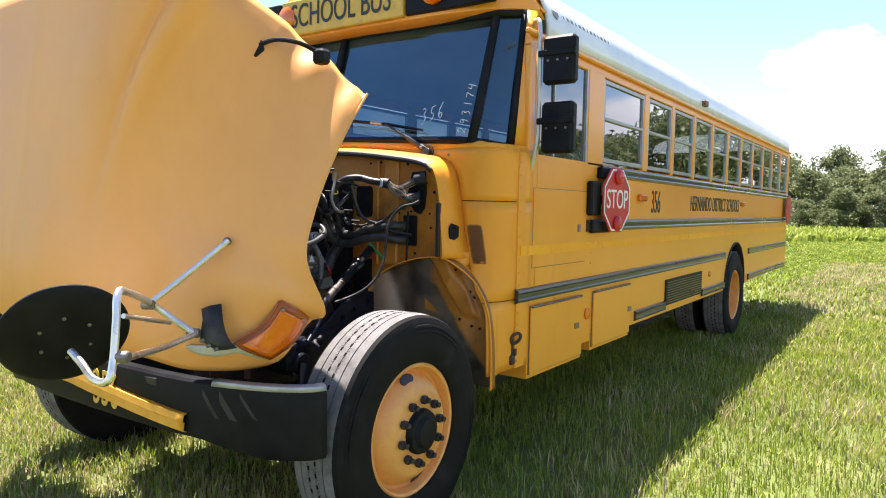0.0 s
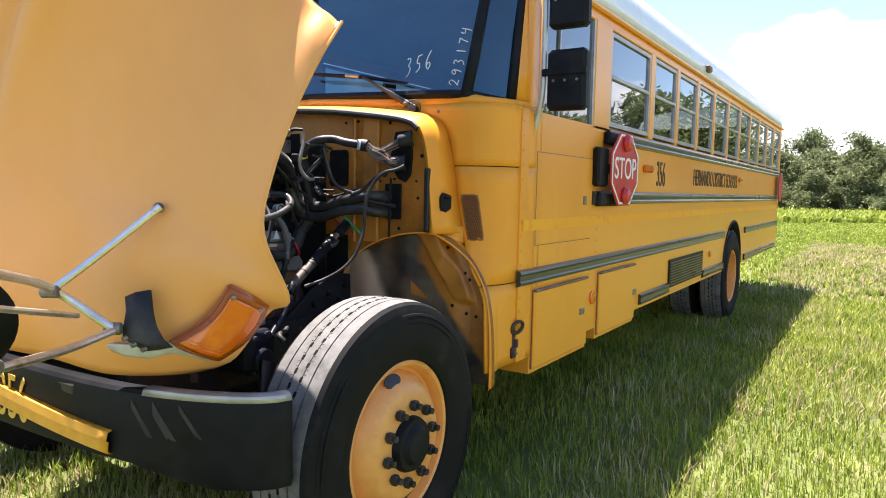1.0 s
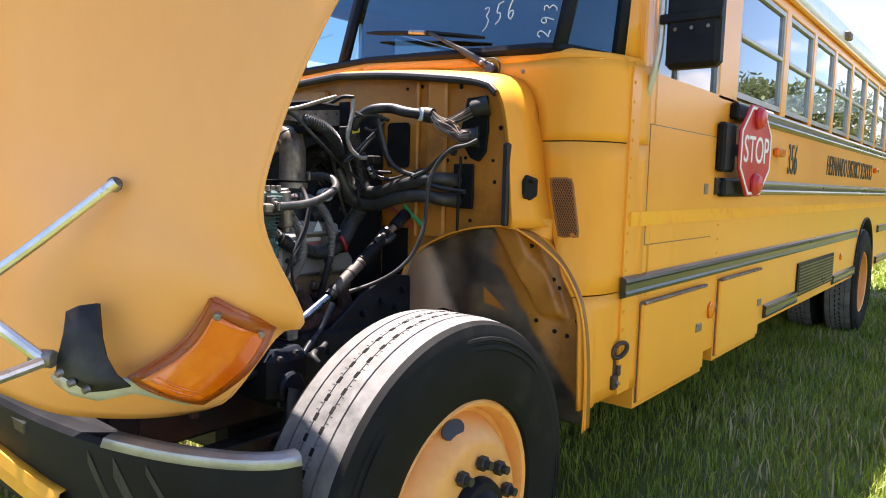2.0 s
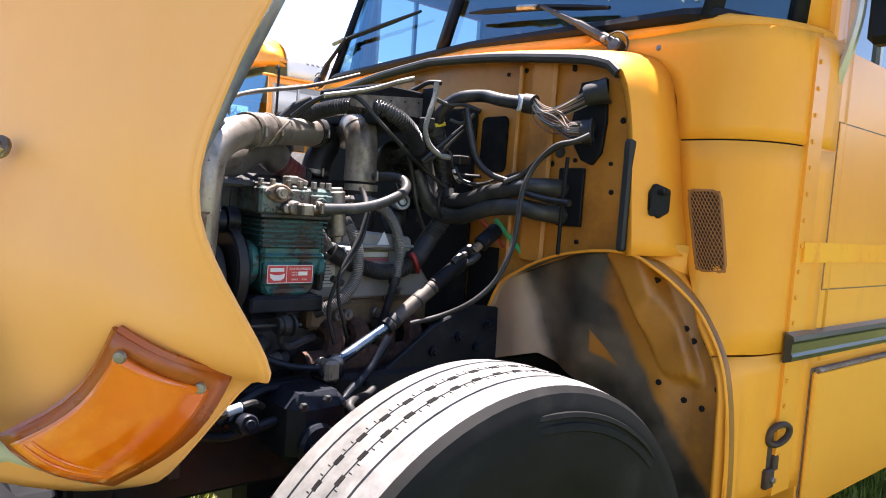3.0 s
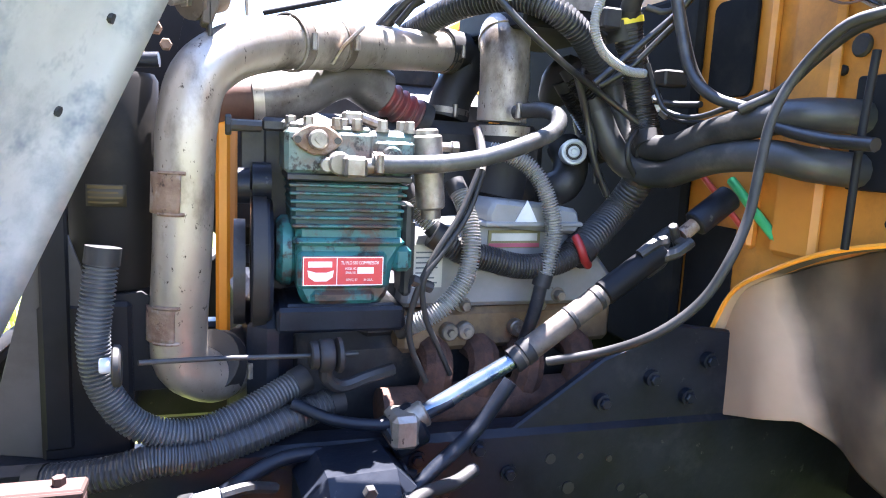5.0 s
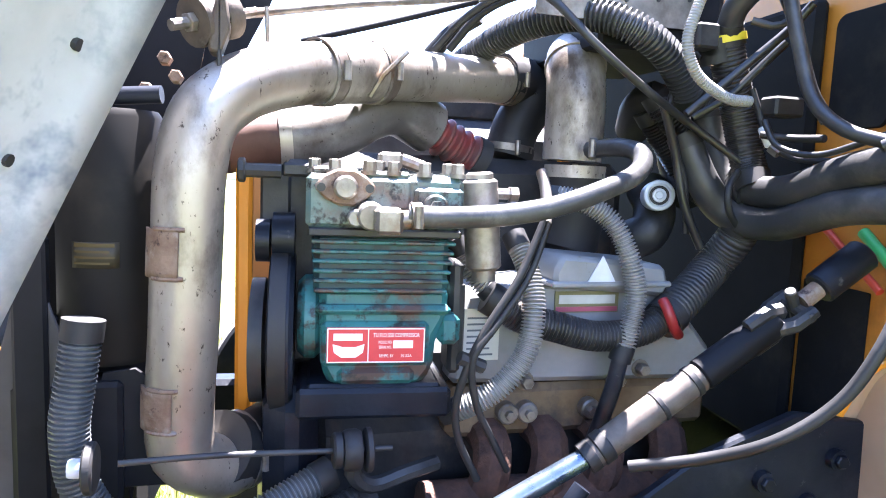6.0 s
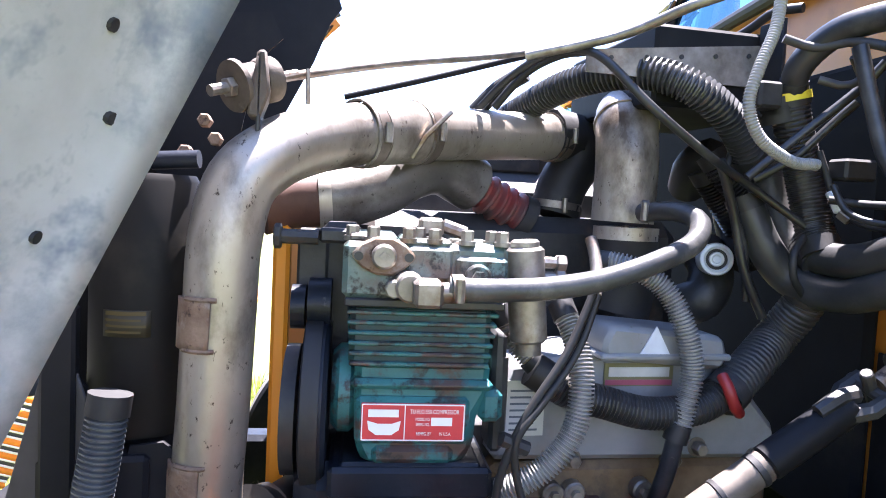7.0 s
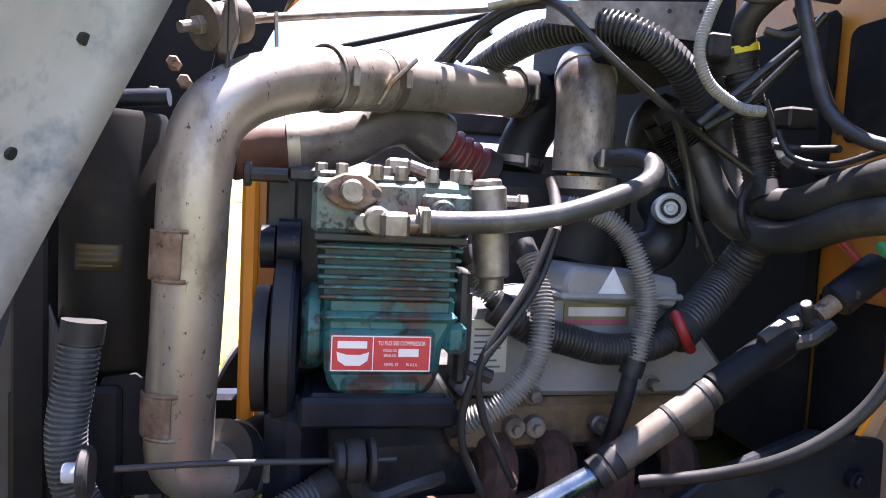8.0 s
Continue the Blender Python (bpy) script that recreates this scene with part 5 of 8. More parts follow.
def quad_patch(a, b, c, d, bulge, n=10, bend=0.03):
    """A curved sheet between four corners (a b on top, c d below), bulging along a vector."""
    a, b, c, d = map(Vector, (a, b, c, d))
    along = (b - a).normalized() * bend
    return [[a.lerp(b, u).lerp(c.lerp(d, u), v) + along * math.sin(math.pi * v) + Vector(bulge) * (math.sin(math.pi * u) + 0.4 * math.sin(math.pi * v)) / 1.4 for u in np.linspace(0, 1, n)] for v in np.linspace(0, 1, n)]


SIG = ((1.102, -0.682, 1.168), (1.090, -0.527, 1.090), (0.972, -0.790, 1.002), (1.022, -0.660, 0.933))
for s in (1, -1):
    q = [(s * p[0], p[1], p[2]) for p in SIG]
    sh = Shape().grid(quad_patch(*q, (s * 0.035, -0.020, 0.0)))
    lamp = part("turn_signal", sh, AMBERDARK, hood, "large amber turn signal lens", solid=0.02)
    face = quad_patch(*q, (s * 0.043, -0.027, 0.0), 21)
    part("lens", Shape().grid([[p + Vector((s * 0.009, -0.007, 0)) for p in r[2:19]] for r in face[2:20]]), AMBER, lamp, "clear bright amber lens", solid=0.012)
    for v in (17, 18):
        part("flute", Shape().tube([p + Vector((s * 0.0150, -0.011, 0)) for p in face[v][3:18]], 0.0018, 5), AMBER, lamp)
    part("lens_rim", Shape().tube([p for p in quad_patch(*q, (s * 0.036, -0.022, 0), 8)[0]] + [r[-1] for r in quad_patch(*q, (s * 0.036, -0.022, 0), 8)][1:] + list(reversed(quad_patch(*q, (s * 0.036, -0.022, 0), 8)[-1]))[1:] + [r[0] for r in reversed(quad_patch(*q, (s * 0.036, -0.022, 0), 8))][1:], 0.008, 6), AMBERDARK, lamp)
    for col in (3, 17):
        g = face[2][col] + Vector((s * 0.017, -0.013, 0))
        part("screw", Shape().lathe([(-0.004, 0.009), (0.001, 0.007), (0.002, 0)], g, (s * 0.8, -0.6, 0), 10), STEEL, lamp)
    strip = [[(0.70, -0.860, 0.978), (0.70, -0.850, 0.968)], [(0.84, -0.862, 0.990), (0.85, -0.852, 0.955)], [(0.92, -0.845, 0.996), (0.925, -0.832, 0.955)], [(0.972, -0.794, 1.002), (0.968, -0.780, 0.968)], [(1.018, -0.672, 0.938), (1.008, -0.685, 0.930)]]
    part("cornering_lens", Shape().grid([[Vector((s * p[0], p[1], p[2])).lerp(Vector((s * q[0], q[1], q[2])), t) for t in (0, 0.3, 0.7, 1)] for p, q in strip]), GREYLENS, hood, "clear lens strip under the turn signal", solid=0.01)
    flap = part("rubber_flap", Shape().grid([[(s * x, y, z) for x, y, z in r] for r in (
        [(0.881, -0.870, 1.135), (0.92, -0.862, 1.152), (0.960, -0.845, 1.161)], [(0.915, -0.890, 1.10), (0.945, -0.872, 1.10), (0.972, -0.845, 1.095)],
        [(0.922, -0.905, 1.06), (0.955, -0.882, 1.05), (0.981, -0.840, 1.055)], [(0.927, -0.912, 1.030), (0.960, -0.880, 1.018), (0.990, -0.825, 1.018)], [(0.963, -0.868, 0.990), (0.982, -0.842, 0.990), (1.002, -0.804, 0.994)])]), RUBBER, hood, "black rubber mirror mounting pad", solid=0.012)
    for x, y, z in ((0.935, -0.905, 1.030), (0.955, -0.892, 1.012), (0.972, -0.872, 0.998)):
        part("bolt", Shape().cyl((s * x, y, z), (s * x, y - 0.012, z - 0.003), 0.008, 8), STEEL, flap)
brk = part("hood_hook", Shape().prism([(0.042 * math.cos(2 * math.pi * k / 6), 0.048 * math.sin(2 * math.pi * k / 6)) for k in range(6)], 0.02, Matrix.Translation((0.90, -0.635, 2.150)) @ Matrix.Rotation(radians(70), 4, "X") @ Matrix.Rotation(radians(25), 4, "Y"), bevel=0.004)
           .tube(spline([(0.91, -0.64, 2.16), (0.98, -0.60, 2.185), (1.05, -0.54, 2.175), (1.09, -0.48, 2.145)], count=14), 0.009, 8).box((1.07, -0.50, 2.10), (1.13, -0.44, 2.16), bevel=0.012), BLACK, hood, "black hood hold-down hook with cable")

# crossing-view mirror on its chrome legs, bolted to the fender
DISC = [(0.835, -1.36, 1.109)][0]
D_RIGHT = [(1.252, -1.4, 1.168), (0.839, -1.36, 1.26)]
legs = part("crossview_mirror", Shape().tube(spline([(0.946, -0.8, 1.398), (0.871, -0.93, 1.271), (0.814, -1.05, 1.166)], count=14), 0.011, 10), CHROME, bus, "round black crossing mirror on chrome tube legs")
part("leg", Shape().tube(spline([(0.921, -0.93, 1.054), (0.825, -1.05, 1.173), (1.102, -1.3, 1.259), (1.153, -1.36, 1.266), (1.177, -1.38, 1.187), (1.194, -1.4, 1.075), (1.199, -1.42, 1.02), (1.122, -1.42, 1.014), (1.021, -1.4, 1.041), (0.955, -1.4, 1.072)], step=0.012), 0.012, 10), CHROME, legs)
part("leg", Shape().tube(spline([(1.13, -1.33, 1.192), (0.945, -1.05, 1.115)], count=8), 0.008, 8), CHROME, legs)
part("leg", Shape().tube(spline([(0.921, -0.93, 1.054), (0.986, -1.1, 1.041), (1.174, -1.38, 1.069)], count=10), 0.011, 10), CHROME, legs)
part("leg_bolt", Shape().lathe([(0, 0.016), (0.006, 0.016), (0.009, 0.009), (0.014, 0.008), (0.015, 0)], [(0.933, -0.795, 1.393)][0], (0.6, -0.8, 0.2), 14), STEEL, legs)
for p in [(0.814, -1.05, 1.166), (0.911, -0.93, 1.057), (1.205, -1.38, 1.086)]:
    part("clamp", Shape().cyl(Vector(p) - Vector((0.02, 0.012, 0)), Vector(p) + Vector((0.02, 0.012, 0)), 0.018, 10, bevel=0.004), STEEL, legs)
dc = Vector(DISC)
dn = (Vector((3.129, -2.629, 1.541)) - dc).normalized()
dr = Vector((0, 0, 1)).cross(dn).normalized()
dn = (dn * math.cos(radians(41)) + (dr * 0.26 - dn.cross(dr) * 0.97) * math.sin(radians(41))).normalized()
du = 0.195
part("mirror_back", Shape().lathe([(0.0, du * 1.0), (0.008, du * 1.01), (0.014, du * 0.985), (0.022, du * 0.90), (0.026, du * 0.5), (0.027, 0.0)], dc, dn, 48), BLACK, legs, "black back of the round mirror")
part("mirror_glass", Shape().lathe([(0.0, du * 0.99), (-0.03, du * 0.8), (-0.05, du * 0.4), (-0.055, 0)], dc, dn, 40), CHROME, legs)
for a in range(6):
    side_v = dn.cross(Vector((0, 0, 1))).normalized()
    up_v = side_v.cross(dn)
    p = dc + (side_v * math.cos(a * 1.05 + 0.4) + up_v * math.sin(a * 1.05 + 0.4)) * du * 0.42
    part("screw", Shape().cyl(p + dn * 0.02, p + dn * 0.031, 0.006, 8), STEEL, legs)

# ---- neighbouring bus on the passenger side ----
neighbour = thing("parked_bus", "second yellow school bus with white roof parked alongside", "bus", at=(-6.05, 1.15, 0))
bus_shell(neighbour)
NB = neighbour
part("cowl_block", Shape().box((-1.15, 0.80, 0.62), (1.15, 1.15, 1.92), bevel=0.08), COWL, NB)
part("windscreen", Shape().grid([[(x, 0.98 + 0.14 * v, 1.94 + 0.72 * v) for x in (-1.12, 0, 1.12)] for v in (0, 1)]), SCREEN, NB, smooth=0)
part("hood", Shape().grid([[(x, y, z - 0.25 * abs(x / 0.95) ** 4) for x in np.linspace(-0.95, 0.95, 9)] for y, z in ((0.80, 1.84), (0.0, 1.66), (-0.55, 1.48), (-0.72, 1.30), (-0.75, 0.80))]), YELLOW, NB, solid=0.02)
part("fender", Shape().box((-1.17, -0.70, 1.0), (1.17, 0.80, 1.30), bevel=0.09), YELLOW, NB)
part("front_bumper", Shape().box((-1.15, -0.95, 0.55), (1.15, -0.80, 0.82), bevel=0.02), BLACK, NB)
for k in range(6):
    part("bumper_stripe", Shape().box((-1.10 + 0.40 * k, -0.962, 0.57), (-0.90 + 0.40 * k, -0.95, 0.80)), TAPE, NB)
for q in (1, -1):
    wheel(NB, q * 1.12, 0.0, q, True)
    wheel(NB, q * 1.105, WB, q, False)
rail_z = (1.035, 1.43, 1.815)
for z in rail_z:
    part("rub_rail", Shape().box((HALF, 1.2, z - 0.04), (HALF + 0.025, 10.3, z + 0.04), bevel=0.008), RAIL, NB)
nb_mirror = part("side_mirror", Shape().tube(spline([(1.21, 1.16, 2.63), (1.33, 1.13, 2.60), (1.345, 1.12, 2.2), (1.33, 1.12, 1.88), (1.215, 1.14, 1.76)], step=0.03), 0.014, 8).box((1.385, 1.09, 1.87), (1.595, 1.16, 2.15), bevel=0.018), BLACK, NB)
for k in range(13):
    part("badge_bar", Shape().box((-0.018, -0.032, 0), (0.018, 0.032, 0.004), on_roof(1.52 + 0.062 * k)), INTERIOR, NB)


# ---- striped board leaning beyond the bus ----
barrier = thing("striped_board", "orange, white and black striped warning board on the grass", "board")
part("backing", Shape().prism([(-2.05, 0.0), (-1.735, 0.0), (-1.43, 0.40), (-1.43, 0.62), (-2.05, 0.78)], 0.02, Matrix.Translation((-1.925, 0, 0)) @ SIDE), DARKTEXT, barrier)
for k in range(10):
    for z0, h, material in ((0.56, 0.010, WHITE), (0.55, 0.030, ORANGE), (0.52, 0.010, WHITE)):
        z = z0 - 0.068 * k
        y1 = min(-1.432, -1.52 + (z - 0.285) / 1.6)
        if y1 > -1.95:
            part("stripe", Shape().grid([[(-1.900, y, z - d - 0.24 * (y + 1.52)) for d in (0, h)] for y in (-2.04 if z < 0.5 else -1.9, y1)]), material, barrier, solid=0.003)


# ---- ground ----
def ground_height(x, y):
    far = np.maximum(np.hypot(x, y - 3) - 14, 0)
    return 0.03 * np.sin(x * 0.7 + 1.0) * np.sin(y * 0.5) * np.minimum(1, far / 10) + 0.006 * far * np.clip((far - 20) / 60, 0, 1) * 0


ticks = np.concatenate([-np.geomspace(4000, 14, 26), np.linspace(-13, 18, 40), np.geomspace(19, 4000, 26)])
gx, gy = np.meshgrid(ticks, ticks)
gz = ground_height(gx, gy)
rows = [[(float(gx[i, j]), float(gy[i, j]), float(gz[i, j])) for j in range(len(ticks))] for i in range(len(ticks))]
GRASSGROUND = mat("grassy_field_soil", (0.07, 0.095, 0.018), (0.13, 0.16, 0.035), 0.9, scale=0.9, spread=(0.3, 0.7), bump=0.6, bump_scale=25, c=(0.36, 0.30, 0.16), c_spread=(0.56, 0.74), c_scale=0.35)
ground = part("ground", Shape().grid(rows), GRASSGROUND, None, "sunny mown grass field with dry patches", kind="structure")


def blade_material(name, a, b):
    m = mat(name, a, b, 0.55, scale=1.2, spread=(0.3, 0.7), spec=0.25)
    n, l = m.node_tree.nodes, m.node_tree.links
    p, out = n["Principled BSDF"], n["Material Output"]
    tr, mx = n.new("ShaderNodeBsdfTranslucent"), n.new("ShaderNodeMixShader")
    src = p.inputs["Base Color"].links[0].from_socket
    gi, hv, mr = n.new("ShaderNodeNewGeometry"), n.new("ShaderNodeHueSaturation"), n.new("ShaderNodeMapRange")
    mr.inputs["To Min"].default_value, mr.inputs["To Max"].default_value = 0.6, 1.45
    l.new(gi.outputs["Random Per Island"], mr.inputs["Value"])
    l.new(mr.outputs["Result"], hv.inputs["Value"])
    l.new(src, hv.inputs["Color"])
    l.new(hv.outputs["Color"], p.inputs["Base Color"])
    l.new(hv.outputs["Color"], tr.inputs["Color"])
    mx.inputs["Fac"].default_value = 0.35
    l.new(p.outputs["BSDF"], mx.inputs[1])
    l.new(tr.outputs["BSDF"], mx.inputs[2])
    l.new(mx.outputs["Shader"], out.inputs["Surface"])
    return m


GRASS = blade_material("grass_blades", (0.15, 0.225, 0.022), (0.34, 0.385, 0.07))
STRAW = blade_material("dry_grass_blades", (0.34, 0.28, 0.14), (0.48, 0.41, 0.23))
LEAF = blade_material("tree_leaves", (0.115, 0.15, 0.06), (0.22, 0.245, 0.115))
BARK = mat("tree_bark", (0.07, 0.055, 0.042), (0.15, 0.125, 0.10), 0.9, scale=5.0, bump=0.6, bump_scale=30, stretch=(1, 1, 0.25))


def raw(name, verts, faces, material, label, category="", kind="stuff", parent=None, group=""):
    me = bpy.data.meshes.new(name)
    me.from_pydata(verts, [], faces)
    me.materials.append(material)
    ob = new(name, me)
    if parent:
        ob.parent = parent
    return tagged(ob, label, category, group, kind)


def blades(name, count, x0, x1, y0, y1, h, w, material, seed, label, near=None, clump=0.0):
    """Bent grass blades of two triangles each, scattered over a stretch of field."""
    g = np.random.default_rng(seed)
    x, y = g.uniform(x0, x1, count), g.uniform(y0, y1, count)
    if clump:
        k = max(1, count // 14)
        cx, cy = g.uniform(x0, x1, k), g.uniform(y0, y1, k)
        pick = g.integers(0, k, count)
        x, y = cx[pick] + g.normal(0, clump, count), cy[pick] + g.normal(0, clump, count)
    if near is not None:
        keep = near(x, y)
        x, y = x[keep], y[keep]
    n = len(x)
    a, lean, hh = g.uniform(0, 2 * np.pi, n), g.uniform(0.1, 0.7, n), h * g.uniform(0.45, 1.3, n)
    d = np.hypot(x - 2, y + 2)
    ww = w * g.uniform(0.6, 1.4, n) * (1 + d / 9)
    z = ground_height(x, y)
    ux, uy, bx, by = np.cos(a), np.sin(a), -np.sin(a), np.cos(a)
    v = np.empty((n, 5, 3))
    v[:, 0] = np.c_[x - ux * ww, y - uy * ww, z - 0.004]
    v[:, 1] = np.c_[x + ux * ww, y + uy * ww, z - 0.004]
    v[:, 2] = np.c_[x + ux * ww * 0.7 + bx * hh * lean * 0.3, y + uy * ww * 0.7 + by * hh * lean * 0.3, z + hh * 0.6]
    v[:, 3] = np.c_[x - ux * ww * 0.7 + bx * hh * lean * 0.3, y - uy * ww * 0.7 + by * hh * lean * 0.3, z + hh * 0.6]
    v[:, 4] = np.c_[x + bx * hh * lean, y + by * hh * lean, z + hh]
    base = np.arange(n)[:, None] * 5
    quads = (base + [0, 1, 2, 3]).tolist()
    tris = (base + [3, 2, 4]).tolist()
    return raw(name, v.reshape(-1, 3).tolist(), quads + tris, material, label)


blades("grass", 230000, -4, 8, -3.5, 9, 0.085, 0.0026, GRASS, 1, "short green grass blades under and beside the bus", near=lambda x, y: (np.hypot(x - 3, y + 2) < 11) & ((x > 0.2) | (y < 2.5)))
blades("grass", 170000, -14, 18, 6, 46, 0.085, 0.0075, GRASS, 2, "green grass of the open field", near=lambda x, y: (x > 0.5) | (y > 9))
blades("grass", 45000, -14, 14, -14, -3, 0.075, 0.004, GRASS, 6, "green grass of the open field ahead of the bus")
blades("grass", 42000, 1.0, 9, -3, 22, 0.11, 0.003, STRAW, 3, "pale dry grass among the green", clump=0.12)
blades("grass", 26000, -3.5, 1.5, -2.6, 0.5, 0.06, 0.003, STRAW, 4, "dry straw in front of the bus", clump=0.10)
blades("grass", 40000, -30, 30, 28, 75, 0.5, 0.02, GRASS, 5, "tall weeds at the far edge of the field", near=lambda x, y: y > 40 + 6 * np.sin(x * 0.2))


# ---- trees ----
def tree(name, height, spread, seed, label, at):
    g = np.random.default_rng(seed)
    ob = thing(name, label, "tree", group="trees round the field", at=at)
    sh = Shape()
    trunk = [(0, 0, 0), (0.1 * g.normal(), 0.1 * g.normal(), height * 0.3), (0.3 * g.normal(), 0.3 * g.normal(), height * 0.62), (0.4 * g.normal(), 0.4 * g.normal(), height * 0.86)]
    path = spline(trunk, count=9)
    sh.tube(path, [height * 0.026 * (1 - 0.85 * k / 8) for k in range(9)], 8)
    centres = []
    for k in range(20):
        f = g.uniform(0.12, 0.97)
        p = path[int(f * 8)]
        a = g.uniform(0, 2 * np.pi)
        r = spread * g.uniform(0.4, 1.0) * math.sin(math.pi * min(1, f * 0.85 + 0.12))
        tip = Vector((p.x + r * math.cos(a), p.y + r * math.sin(a), p.z + height * g.uniform(0.02, 0.16)))
        mid = p.lerp(tip, 0.5) + Vector((0, 0, height * 0.03))
        sh.tube([p, mid, tip], [height * 0.010, height * 0.006, height * 0.002], 5)
        centres += [(tip, spread * g.uniform(0.26, 0.42)), (mid, spread * g.uniform(0.2, 0.34))]
    part("trunk", sh, BARK, ob)
    verts, faces = [], []
    for c, rad in centres:
        for _ in range(230):
            d = g.normal(size=3)
            d /= np.linalg.norm(d)
            p = np.array(c) + d * rad * g.uniform(0.35, 1.05) * np.array([1, 1, 0.72])
            u, w = g.normal(size=3), g.normal(size=3)
            u, w = u / np.linalg.norm(u), w / np.linalg.norm(w)
            sz = spread * g.uniform(0.03, 0.07)
            o = len(verts)
            verts += [tuple(p), tuple(p + sz * (u + 0.45 * w)), tuple(p + sz * 2 * u), tuple(p + sz * (u - 0.45 * w))]
            faces.append((o, o + 1, o + 2, o + 3))
    raw("crown", verts, faces, LEAF, "", kind="", parent=ob)
    return ob


kinds = [tree("tree", 9.0, 3.4, 11, "broad leafy green tree at the field's edge", (-4.0, 74, 0)), tree("tree", 7.5, 2.9, 12, "bushy green tree at the field's edge", (0.5, 70, 0)),
         tree("tree", 8.2, 3.8, 13, "spreading green tree at the field's edge", (-11, 78, 0)), tree("tree", 6.0, 2.6, 14, "low rounded green tree at the field's edge", (5.5, 68, 0))]
g = random.Random(5)
spots = [(-26 + 2.6 * k + g.uniform(-1, 1), 66 + g.uniform(0, 16), g.uniform(0.8, 1.2)) for k in range(15)]  # the wood at the far end
spots += [(-24 + 2.2 * k + g.uniform(-1, 1), 62 + g.uniform(0, 4), g.uniform(0.35, 0.6)) for k in range(15)]  # bushes in front of it
spots += [(9 + 4.6 * k + g.uniform(-1, 1), 34 + 2.5 * k + g.uniform(-3, 3), g.uniform(0.9, 1.2)) for k in range(8)]  # along the driver's side
spots += [(6 + 3.2 * k + g.uniform(-1, 1), 58 + g.uniform(-6, 8), g.uniform(0.9, 1.25)) for k in range(14)]  # behind those
spots += [(46 + g.uniform(-4, 4), 46 - 8 * k, g.uniform(0.8, 1.2)) for k in range(12)]
spots += [(-58 + g.uniform(-10, 6), -40 + 9 * k, g.uniform(0.9, 1.3)) for k in range(11)]  # beyond the parked buses
for x, y, z in spots:
    c = copy_thing(kinds[g.randrange(4)], Matrix.Translation((x, y, -0.05)) @ Matrix.Rotation(g.uniform(0, 6.28), 4, "Z"))
    c.scale = (z, z, z * g.uniform(0.85, 1.1))


# ---- engine bay ----
ENGINE_FRAME = Matrix.Translation((0.1617, -0.1291, 0.0255)) @ Matrix.Rotation(radians(5.2), 4, "Z") @ Matrix.Scale(0.9652, 4)
COMPRESSOR_FRAME = Matrix.Translation((0.157, -0.1118, 0.0255)) @ Matrix.Scale(0.9652, 4)
SET = ENGINE_FRAME


def hose(name, label, path, r, material=None, ribs=0.0, group="engine bay hoses", parent=None, category="hose", n=12, depth=0.20):
    """A hose along points; ribs: the pitch of its corrugation."""
    material = material or HOSE
    if ribs:
        pts = spline(path, step=ribs / 4)
        rad = [r * (1 - depth * (0, 0, 1, 1)[i % 4]) for i in range(len(pts))]
    else:
        pts, rad = spline(path, step=0.014), r
    ob = part(name, Shape().tube(pts, rad, n), material, parent, label, smooth=50 if not ribs else 30)
    if not parent:
        tagged(ob, label, category, group)
        if r > 0.016 and category == "hose":
            for a, b in ((pts[0], pts[2]), (pts[-1], pts[-3])):
                d = (Vector(b) - Vector(a)).normalized()
                part("end_cuff", Shape().tube([Vector(a) - d * 0.004, Vector(a) + d * 0.022], r * 1.05, n), RUBBER, ob)
    return ob


def band(parent, p, d, r, w=0.014, material=None, name="hose_clamp", screw=True):
    """A worm-drive clamp round a hose at p, along d."""
    p, d = Vector(p), Vector(d).normalized()
    b = part(name, Shape().lathe([(-w / 2, r), (-w / 2, r + 0.003), (w / 2, r + 0.003), (w / 2, r)], p, d, 24, closed=True), material or STEEL, parent)
    if screw:
        q = d.cross(Vector((0, 0, 1))).normalized()
        q = q if q.x > 0 else -q
        part("clamp_screw", Shape().cyl(p + q * (r + 0.006) - Vector((0, 0, 0.014)), p + q * (r + 0.006) + Vector((0, 0, 0.014)), 0.006, 8), STEEL, b)
    return b


engine = thing("diesel_engine", "oily dark diesel engine block with grey valve cover", "engine")
part("block", Shape().box((-0.28, -0.05, 0.62), (0.10, 0.66, 1.00), bevel=0.03), BLOCK, engine)
part("crankcase", Shape().box((-0.24, 0.10, 0.98), (0.09, 0.66, 1.12), bevel=0.02), BLOCK, engine)
part("intake_manifold", Shape().box((-0.36, -0.02, 1.10), (-0.12, 0.62, 1.43), bevel=0.03), BLOCK, engine)
# engine's other half, enlarged to keep sun off the ground below the bay
part("far_bank", Shape().box((-0.84, -0.10, 0.55), (-0.38, 0.62, 1.10), bevel=0.04).box((-0.66, -0.16, 1.10), (-0.38, 0.60, 1.53), bevel=0.05).box((-0.62, 0.02, 1.50), (-0.42, 0.45, 1.60), bevel=0.03), BLOCK, engine, "dark far side of the engine, widened to block the sun")
part("oil_pan", Shape().box((-0.22, -0.05, 0.45), (0.16, 0.60, 0.64), bevel=0.03), BLOCK, engine)
part("timing_cover", Shape().box((-0.25, -0.12, 0.62), (0.20, -0.04, 1.08), bevel=0.03), BLUEBLACK, engine)
part("cylinder_head", Shape().box((0.02, 0.17, 0.965), (0.135, 0.66, 1.052), bevel=0.012), OCHRE, engine, "rust-stained cylinder head flank")
